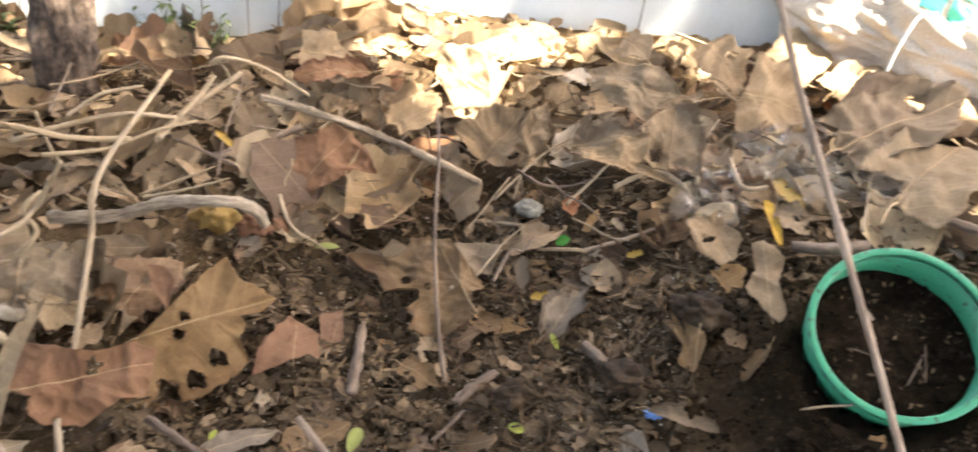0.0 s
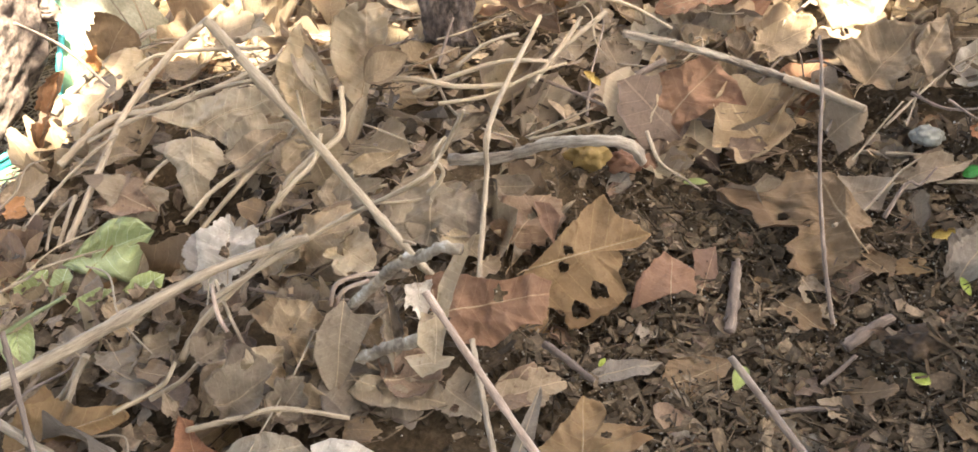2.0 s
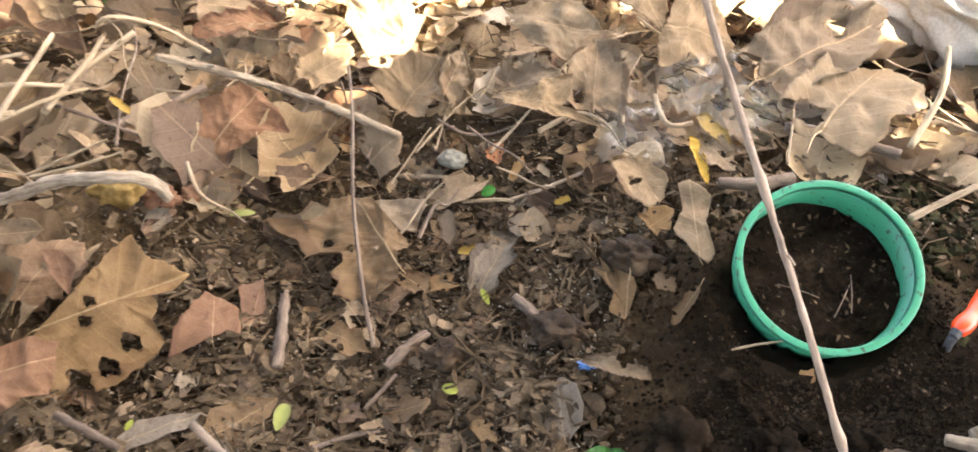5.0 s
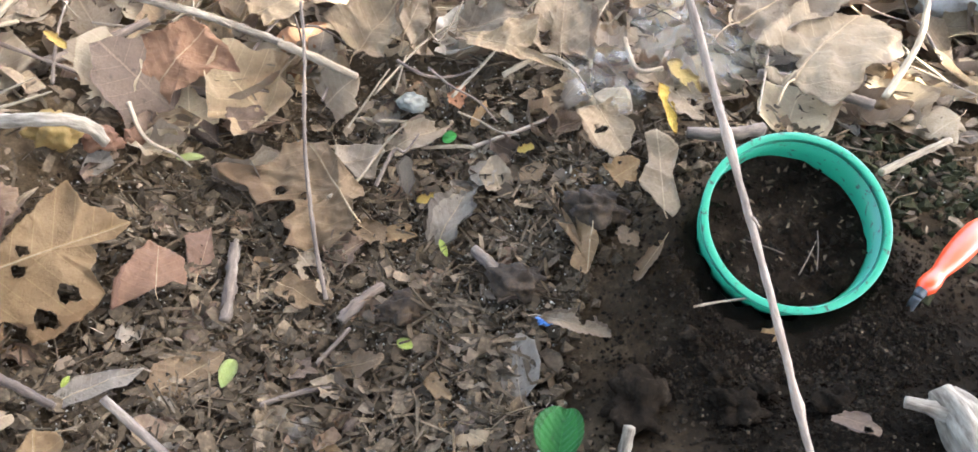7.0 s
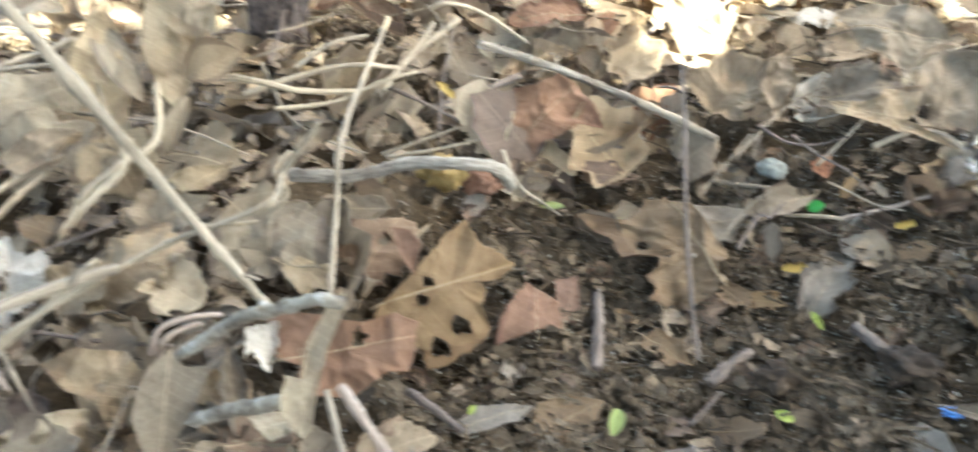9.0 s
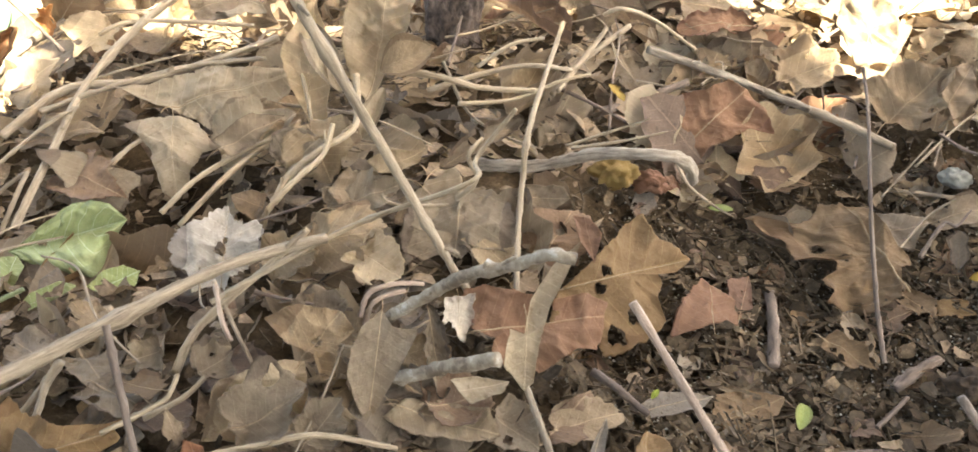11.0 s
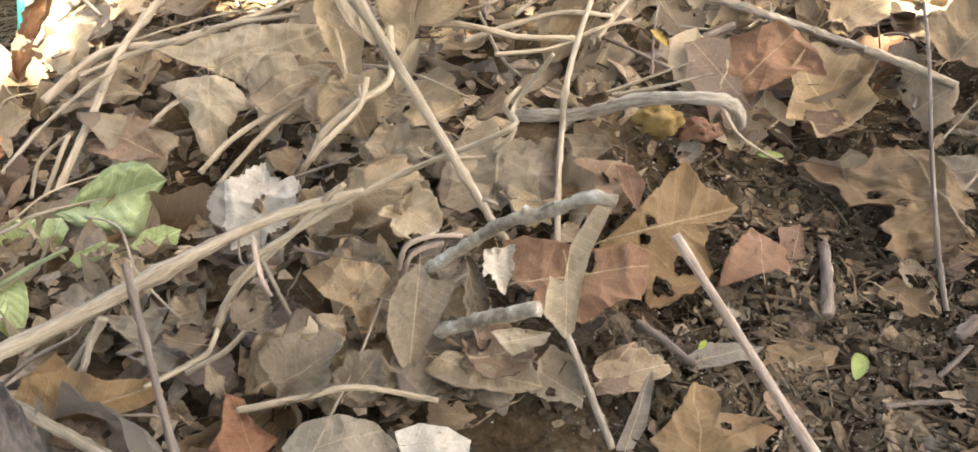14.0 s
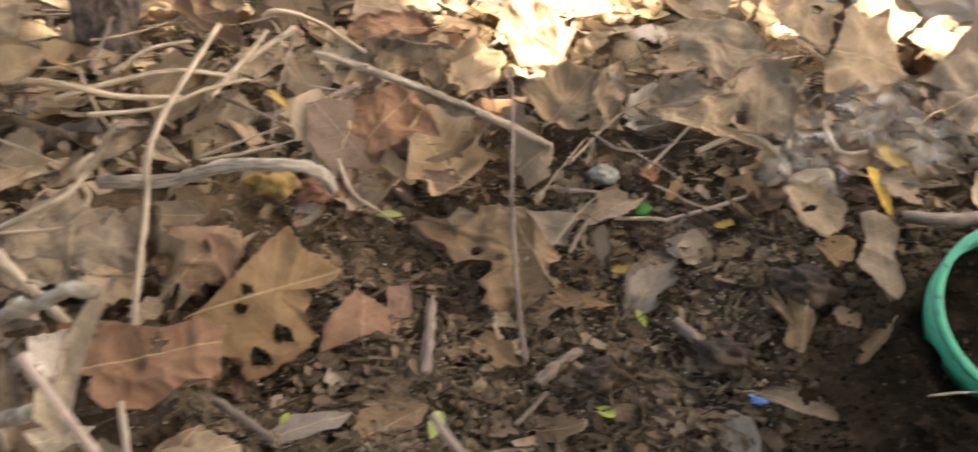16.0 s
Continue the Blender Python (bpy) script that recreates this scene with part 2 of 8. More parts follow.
RIB = rough_mat("leaf_rib", [(0.3, (0.20, 0.135, 0.07)), (0.5, (0.30, 0.205, 0.11)), (0.7, (0.38, 0.27, 0.15))], 60, 300, 0.75, 0.6, 0.001)
BARE_WALL = rough_mat("plaster", [(0.3, (0.20, 0.17, 0.14)), (0.6, (0.30, 0.265, 0.22))], 3, 60, 0.9, 0.5, 0.004)
MOSS = rough_mat("moss", [(0.3, (0.012, 0.0115, 0.005)), (0.6, (0.030, 0.027, 0.012))], 30, 200, 0.95, 1.0, 0.004, None, True, 0.05)


def pot_mat():
    """Green plastic with dirt clinging to it."""
    m, nt, bsdf = base_mat("pot_plastic", 0.38, 0.5)
    dirt = noise_tex(nt, 130.0, 6.0, 0.7)
    tone = noise_tex(nt, 7.0, 4.0)
    col = mix(nt, tone, (0.015, 0.155, 0.076), (0.030, 0.225, 0.112))
    mask = ramp(nt, dirt, [(0.575, (0, 0, 0)), (0.63, (1, 1, 1))])
    col = mix(nt, mask, col, (0.03, 0.022, 0.014))
    nt.links.new(col, bsdf.inputs["Base Color"])
    bump(nt, bsdf, dirt, 0.3, 0.001)
    bsdf.inputs["Subsurface Weight"].default_value = 0.0
    return m


def orange_mat():
    m, nt, bsdf = base_mat("orange_plastic", 0.35, 0.5)
    col = mix(nt, noise_tex(nt, 30.0, 4.0), (0.60, 0.040, 0.006), (0.72, 0.066, 0.010))
    mask = ramp(nt, noise_tex(nt, 90.0, 6.0, 0.7), [(0.64, (0, 0, 0)), (0.74, (0.6, 0.6, 0.6))])
    nt.links.new(mix(nt, mask, col, (0.12, 0.06, 0.03)), bsdf.inputs["Base Color"])
    bump(nt, bsdf, noise_tex(nt, 90.0), 0.15, 0.001)
    return m


def sheet_mat():
    """White plastic sheet: faint stains, seams' creases, part of the light goes through."""
    m, nt, bsdf = base_mat("white_sheet", 0.45, 0.4)
    st = noise_tex(nt, 3.0, 6.0, 0.65)
    col = ramp(nt, st, [(0.30, (0.46, 0.485, 0.455)), (0.5, (0.56, 0.59, 0.555)), (0.7, (0.62, 0.65, 0.615))])
    grime = ramp(nt, noise_tex(nt, 22.0, 8.0, 0.7), [(0.62, (0, 0, 0)), (0.8, (0.5, 0.5, 0.5))])
    col = mix(nt, grime, col, (0.42, 0.41, 0.36))
    nt.links.new(col, bsdf.inputs["Base Color"])
    bump(nt, bsdf, noise_tex(nt, 14.0, 5.0), 0.35, 0.01)
    tr = nt.nodes.new("ShaderNodeBsdfTranslucent")
    nt.links.new(col, tr.inputs[0])
    ms = nt.nodes.new("ShaderNodeMixShader")
    ms.inputs[0].default_value = 0.2
    nt.links.new(bsdf.outputs[0], ms.inputs[1])
    nt.links.new(tr.outputs[0], ms.inputs[2])
    nt.links.new(ms.outputs[0], nt.nodes["Material Output"].inputs[0])
    return m


def film_mat():
    """Thin clear plastic film, crumpled and dusty."""
    m, nt, bsdf = base_mat("clear_film", 0.06, 1.0)
    bsdf.inputs["Base Color"].default_value = (0.62, 0.56, 0.45, 1)
    bump(nt, bsdf, noise_tex(nt, 70.0, 5.0), 0.8, 0.004)
    tp = nt.nodes.new("ShaderNodeBsdfTransparent")
    ms = nt.nodes.new("ShaderNodeMixShader")
    fac = ramp(nt, noise_tex(nt, 40.0, 5.0), [(0.47, (0.012, 0.012, 0.012)), (0.75, (0.15, 0.15, 0.15))])
    nt.links.new(fac, ms.inputs[0])
    nt.links.new(tp.outputs[0], ms.inputs[1])
    nt.links.new(bsdf.outputs[0], ms.inputs[2])
    nt.links.new(ms.outputs[0], nt.nodes["Material Output"].inputs[0])
    return m


def moist_soil():
    """Garden soil, darker where it has been dug and watered round the pot."""
    m, nt, bsdf = base_mat("garden_soil", 0.95, 0.03)
    big, small = noise_tex(nt, 9, 5.0), noise_tex(nt, 120, 8.0, 0.7)
    fac = calc(nt, "MULTIPLY_ADD", small, 0.5, calc(nt, "MULTIPLY", big, 0.5))
    col = ramp(nt, fac, [(0.38, (0.019, 0.0125, 0.0066)), (0.51, (0.047, 0.031, 0.0165)), (0.65, (0.098, 0.067, 0.037))])
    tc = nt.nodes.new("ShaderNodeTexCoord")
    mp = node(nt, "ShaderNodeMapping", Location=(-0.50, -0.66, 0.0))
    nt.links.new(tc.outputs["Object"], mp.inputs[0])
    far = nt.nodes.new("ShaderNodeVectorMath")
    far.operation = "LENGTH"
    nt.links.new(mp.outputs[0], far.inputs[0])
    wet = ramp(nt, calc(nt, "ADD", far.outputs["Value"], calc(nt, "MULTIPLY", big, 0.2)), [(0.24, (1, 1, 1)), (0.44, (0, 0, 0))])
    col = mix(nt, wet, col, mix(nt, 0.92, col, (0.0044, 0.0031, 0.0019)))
    nt.links.new(col, bsdf.inputs["Base Color"])
    bump(nt, bsdf, fac, 1.0, 0.006)
    return m


WET_SOIL = rough_mat("moist_soil", [(0.3, (0.005, 0.0034, 0.002)), (0.55, (0.012, 0.0082, 0.005)), (0.8, (0.034, 0.024, 0.015))], 30, 160, 0.95, 1.0, 0.005, spec=0.02)
WET_CRUMB = rough_mat("moist_crumb", [(0.3, (0.006, 0.0042, 0.0026)), (0.55, (0.015, 0.0105, 0.0065)), (0.8, (0.05, 0.036, 0.023))], 30, 260, 0.95, 0.9, 0.003, None, True, 0.02)
GROUND_SOIL = moist_soil()
POT, ORANGE, SHEET, FILM = pot_mat(), orange_mat(), sheet_mat(), film_mat()

# ---- the lie of the ground ----
SLOPE = (-0.0639, 0.0341, 0.0608)
SWELL_X = (-1.6, -1.2, -0.85, -0.55, -0.28, 0.0, 0.28, 0.55, 0.9)
SWELL_Y = (0.3, 0.65, 0.95, 1.3)
SWELL = (
    (-0.0031, -0.0866, 0.0405, -0.0204, -0.0032, -0.0529, 0.0276, 0.0348, -0.0087),
    (-0.3264, 0.1271, -0.0642, -0.0782, 0.138, -0.1726, 0.0241, 0.0239, -0.0399),
    (0.0972, -0.0062, 0.0148, 0.1308, -0.1825, 0.024, 0.0201, -0.0252, 0.0672),
    (-0.2538, 0.0094, -0.1613, 0.0839, 0.0122, 0.0158, 0.0306, -0.0121, 0.0186),
)


def lie(x, y):
    """Height of the ground: a bank with gentle swells that levels out away from the garden corner."""
    cx, cy = min(max(x, -2.6), 1.9), min(max(y, -1.2), 2.0)
    z = SLOPE[0] + SLOPE[1] * cx + SLOPE[2] * cy
    for row, sy in zip(SWELL, SWELL_Y):
        for h, sx in zip(row, SWELL_X):
            z += h * math.exp(-((x - sx) ** 2 + (y - sy) ** 2) / 0.1458)
    for dx, dy, a, b, h in ((-0.27, 0.65, 0.08, 0.07, 0.05), (-0.81, 0.61, 0.10, 0.08, 0.04)):
        z -= h * math.exp(-((x - dx) / a) ** 2 - ((y - dy) / b) ** 2)
    z -= 0.09 * math.exp(-((x + 0.58) / 0.19) ** 2 - ((y - 1.40) / 0.22) ** 2)
    z += 0.034 * math.exp(-((x - 0.42) ** 2 + (y - 0.83) ** 2) / 0.018)
    z -= 0.034 * math.exp(-((x - 0.45) ** 2 + (y - 0.675) ** 2) / 0.008)
    # soil pressed up against the sunken pot
    r = math.hypot((x - 0.4527) / 0.0905, (y - 0.771) / 0.073)
    if 1.0 < r < 2.2:
        rim = 0.0663 + (0.158 * (x - 0.4527) + 0.752 * (y - 0.771)) / r
        z += max(0.0, min(0.045 if y < 0.76 else 0.02, rim - 0.010 - z)) * math.exp(-(max(0.0, r - 1.12) / 0.32) ** 2) * min(1.0, (r - 1.0) / 0.1)
    return z


def soil_amount(x, y):
    """1 on the bare, dug soil, 0 where litter lies."""
    d = math.hypot((x - 0.16) / 0.50, (y - 0.70) / 0.36)
    e = math.hypot((x - 0.50) / 0.30, (y - 0.62) / 0.34)
    return max(0.0, min(1.0, (1.15 - min(d, e)) / 0.3))


def part(name, bm, material, parent=None, label="", smooth=True):
    """Links a bmesh as one mesh object, under a thing or part where one is given."""
    me = bpy.data.meshes.new(name)
    bm.to_mesh(me)
    bm.free()
    me.materials.append(material)
    if smooth:
        me.shade_smooth()
    ob = new(name, me)
    ob.parent = parent
    return tagged(ob, label)


def raw(name, verts, faces, material, smooth=False):
    me = bpy.data.meshes.new(name)
    me.from_pydata([tuple(v) for v in verts], [], [tuple(f) for f in faces])
    me.update()
    me.materials.append(material)
    if smooth:
        me.shade_smooth()
    return new(name, me)


def spread(lo, hi, step, far):
    """Even steps between lo and hi, then growing steps out to far on both sides."""
    mid = list(np.arange(lo, hi + 1e-6, step))
    out, s = [], step
    p = 0.0
    while p < far:
        s *= 1.35
        p += s
        out.append(p)
    return [lo - q for q in reversed(out)] + mid + [hi + q for q in out]


def build_ground():
    xs, ys = spread(-1.9, 1.1, 0.013, 80), spread(-0.2, 1.5, 0.013, 80)
    verts, faces = [], []
    for y in ys:
        for x in xs:
            z = lie(x, y)
            if -2.2 < x < 1.5 and -0.5 < y < 1.8:
                p = Vector((x, y, 0.0))
                z += 0.010 * noise.noise(p * 14) + 0.006 * noise.noise(p * 40) + 0.004 * noise.noise(p * 95)
            if math.hypot(x - 0.452, y - 0.785) < 0.066:
                z -= 0.12
            verts.append((x, y, z - 0.008))
    n = len(xs)
    for j in range(len(ys) - 1):
        for i in range(n - 1):
            a = j * n + i
            faces.append((a, a + 1, a + n + 1, a + n))
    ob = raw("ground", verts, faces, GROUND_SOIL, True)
    tagged(ob, "dark crumbly garden soil with bits of leaf", "ground", kind="structure")


build_ground()


# ---- tubes: twigs, stems, trunks ----
def tube(points, r0, r1, sides=8, rough=0.0, seed=0, steps=8, knots=()):
    """A tapered tube through the points, smoothed, with rough skin and swellings at the knots (0 to 1 along it)."""
    pts = [Vector(p) for p in points]
    path = []
    for k in range(len(pts) - 1):
        a, b = pts[max(k - 1, 0)], pts[k]
        c, d = pts[k + 1], pts[min(k + 2, len(pts) - 1)]
        for s in range(steps):
            t = s / steps
            path.append(0.5 * ((2 * b) + (c - a) * t + (2 * a - 5 * b + 4 * c - d) * t * t + (3 * b - a - 3 * c + d) * t ** 3))
    path.append(pts[-1])
    bm = bmesh.new()
    uv = bm.loops.layers.uv.new("UVMap")
    rings, side, run, runs = [], Vector((0.31, 0.87, 0.37)), 0.0, []
    for k, p in enumerate(path):
        ahead = (path[min(k + 1, len(path) - 1)] - path[max(k - 1, 0)]).normalized()
        side = (side - ahead * side.dot(ahead)).normalized()
        over = ahead.cross(side)
        f = k / (len(path) - 1)
        r = r0 + (r1 - r0) * f
        for q in knots:
            r *= 1 + 0.45 * math.exp(-((f - q) / 0.012) ** 2)
        ring = []
        for s in range(sides):
            g = 2 * math.pi * s / sides
            d = side * math.cos(g) + over * math.sin(g)
            q = p * (0.55 / max(r0, 0.002)) + d * 1.4 + Vector((seed * 7.1, 0, 0))
            e = 1 + rough * noise.noise(q)
            if sides > 20:
                e += 0.26 * abs(noise.noise(Vector((p.z * 14 + seed, math.cos(g) * 2.5, math.sin(g) * 2.5)))) + 0.13 * noise.noise(Vector((p.z * 40, math.cos(g) * 5, math.sin(g) * 5 + seed))) + 0.07 * abs(noise.noise(Vector((p.z * 70, math.cos(g) * 11, math.sin(g) * 11 + seed))))
            elif sides > 9:
                e += 0.06 * noise.noise(Vector((g * 5, f * 6, seed)))
            ring.append(bm.verts.new(p + d * r * e))
        rings.append(ring)
        run += (p - path[max(k - 1, 0)]).length
        runs.append(run)
    for k, (a, b) in enumerate(zip(rings, rings[1:])):
        for s in range(sides):
            f = bm.faces.new((a[s], a[(s + 1) % sides], b[(s + 1) % sides], b[s]))
            for loop, x, y in zip(f.loops, (s, s + 1, s + 1, s), (k, k, k + 1, k + 1)):
                loop[uv].uv = (x / sides * 6.28 * r0, runs[y] + seed * 0.37)
    bm.faces.new(list(reversed(rings[0])))
    bm.faces.new(rings[-1])
    return bm


def twig(name, points, r0, r1, material, label, category="twig", knots=(), rough=0.35, seed=0, group="", shoots=0):
    """A twig of its own; shoots: how many broken side shoots it carries."""
    seed = seed or int(abs(points[0][0]) * 997) % 89
    rng = random.Random(seed)
    ob = part(name, tube(points, r0, r1, 12 if r0 > 0.003 else 8, rough, seed, 10, knots), material)
    for k in range(shoots):
        i = rng.randrange(len(points) - 1)
        p = Vector(points[i]).lerp(Vector(points[i + 1]), rng.uniform(0.3, 0.8))
        ahead = (Vector(points[i + 1]) - Vector(points[i])).normalized()
        d = (ahead * 0.7 + Vector((rng.uniform(-0.6, 0.6), rng.uniform(-0.6, 0.2), rng.uniform(0.2, 0.7)))).normalized()
        s = rng.uniform(2.0, 4.5) * r0
        part("side_shoot", tube([p, p + d * s * 0.6, p + d * s + ahead * s * 0.2], 0.5 * r0, 0.3 * r0, 8, 0.4, k, 5), material, ob)
    return tagged(ob, label, category, group)


# ---- leaves ----
SPINES, SPOTS = {}, []


def thicken(bm, t):
    """Gives a thin sheet an underside and edges."""
    uv = bm.loops.layers.uv.active
    top, rim = bm.faces[:], [e for e in bm.edges if len(e.link_faces) == 1]
    under = {v: bm.verts.new(v.co - Vector((0, 0, t))) for v in bm.verts[:]}
    for f in top:
        g = bm.faces.new([under[v] for v in reversed(f.verts)])
        for a, c in zip(g.loops, reversed(f.loops)):
            a[uv].uv = c[uv].uv
    for e in rim:
        a, c = e.verts
        bm.faces.new((a, c, under[c], under[a]))


def trim_holes(verts, spans, off):
    """Finds the points inside each eaten hole and moves them out to its ragged edge; gives the sets of those points."""
    inside = []
    for hy, hx, hr in spans:
        hole = set()
        for k, (x, y, z) in enumerate(verts):
            d = math.hypot(x - hx, y - hy)
            if d < hr * 1.9:
                g = math.atan2(y - hy, x - hx)
                edge = hr * (1 + 0.75 * noise.noise(off + Vector((math.cos(g) * 1.5, math.sin(g) * 1.5, hr * 90))) + 0.25 * noise.noise(off + Vector((math.cos(g) * 4, math.sin(g) * 4, hr * 50))))
                if d < edge:
                    hole.add(k)
                    verts[k] = (hx + edge * math.cos(g), hy + edge * math.sin(g), z)
        inside.append(hole)
    return inside


def blade(name, length, width, lobes=0, depth=0.0, shear=0.3, teeth=0.08, cup=0.1, bend=0.06, twist=0.0, wrinkle=0.012,
          holes=(), seed=0, left=1.0, right=1.0, fine=1, wide=0.45, curl=0.0, ends=(0.0, 1.0), thick=0.0, bites=0, full=0.65, phase=None, quilt=0.03):
    """A leaf blade from the base at the origin to the tip at +y: lobed and ragged outline, cupped, bent, twisted and wrinkled."""
    rng = random.Random(seed)
    nu, nv = (22, 7) if fine == 1 else (46, 15)
    wrinkle *= min(1.0, length / 0.13) if length < 0.5 else 1.0
    off = Vector((rng.uniform(-50, 50), rng.uniform(-50, 50), 0))
    phase = rng.uniform(-0.3, 0.3) if phase is None else phase
    bite = [(rng.uniform(0.1, 0.9), rng.choice((-1, 1)) * rng.uniform(0.75, 1.0), rng.uniform(0.05, 0.12)) for _ in range(bites)]
    power = math.log(0.5) / math.log(wide)
    freq = 14.0 if length < 0.5 else 2.0
    verts, uvs, keep = [], [], []
    for i in range(nu + 1):
        u = ends[0] + (ends[1] - ends[0]) * i / nu
        prof = max(math.sin(math.pi * min(max(u, 0.0), 1.0) ** power), 0.0) ** full
        for j in range(-nv, nv + 1):
            v = j / nv
            side = 1 if v > 0 else -1
            saw = abs(((lobes * u + 0.5 + phase * side) % 1.0) * 2 - 1)
            w = prof * (1 - depth * (1 - saw) ** 0.8)
            w *= 1 + teeth * (noise.noise(off + Vector((u * 9, side * 7, 0))) + (0.8 if width < 0.06 else 0.35) * noise.noise(off + Vector((u * 29, side * 7, 3))) + 0.5 * noise.noise(off + Vector((u * 4, side * 5, 8))) + 0.3 * noise.noise(off + Vector((u * 55, side * 5, 1))))
            w = max(w, 0.015) * (right if side > 0 else left)
            x = v * w * width / 2
            y = length * u + shear * abs(v) * w * width / 2
            p = off + Vector((x * freq, y * freq, 0))
            z = cup * width * abs(v) ** 1.6 * w + bend * length * (1 - (2 * u - 1) ** 2)
            z += wrinkle * (noise.noise(p) + 0.45 * noise.noise(p * 2.3) - 0.8 * abs(noise.noise(p * 1.9)) - 0.22 * abs(noise.noise(p * 4.7)))
            z += quilt * wrinkle * math.cos(2 * math.pi * (8 * u - 2.2 * abs(v)))
            if curl:
                z += curl * width * max(0.0, abs(v) - 0.45) ** 2 * (1.4 + noise.noise(off + Vector((u * 4, side, 9))))
                x *= 1 - 0.5 * abs(curl) * max(0.0, abs(v) - 0.45)
            a = twist * (u - 0.5)
            verts.append((x * math.cos(a) - z * math.sin(a), y, x * math.sin(a) + z * math.cos(a)))
            uvs.append((0.5 + v / 2, u))
    n = 2 * nv + 1
    spans = [(hu * length, hv * width * 0.45 * (right if hv > 0 else left), hr * length) for hu, hv, hr in (*holes, *bite)]
    inside = trim_holes(verts, spans, off)
    faces = []
    for i in range(nu):
        for j in range(n - 1):
            a = i * n + j
            quad = (a, a + 1, a + n + 1, a + n)
            if not any(all(k in hole for k in quad) for hole in inside):
                faces.append(quad)
    me = bpy.data.meshes.new(name)
    me.from_pydata(verts, [], faces)
    layer = me.uv_layers.new(name="UVMap")
    for loop in me.loops:
        layer.data[loop.index].uv = uvs[loop.vertex_index]
    if thick:
        bm = bmesh.new()
        bm.from_mesh(me)
        bmesh.ops.delete(bm, geom=[v for v in bm.verts if not v.link_faces], context="VERTS")
        thicken(bm, thick)
        bm.to_mesh(me)
        bm.free()
    me.shade_smooth()
    SPINES[me.name] = [verts[i * n + nv] for i in range(1, nu, 3)]
    return me


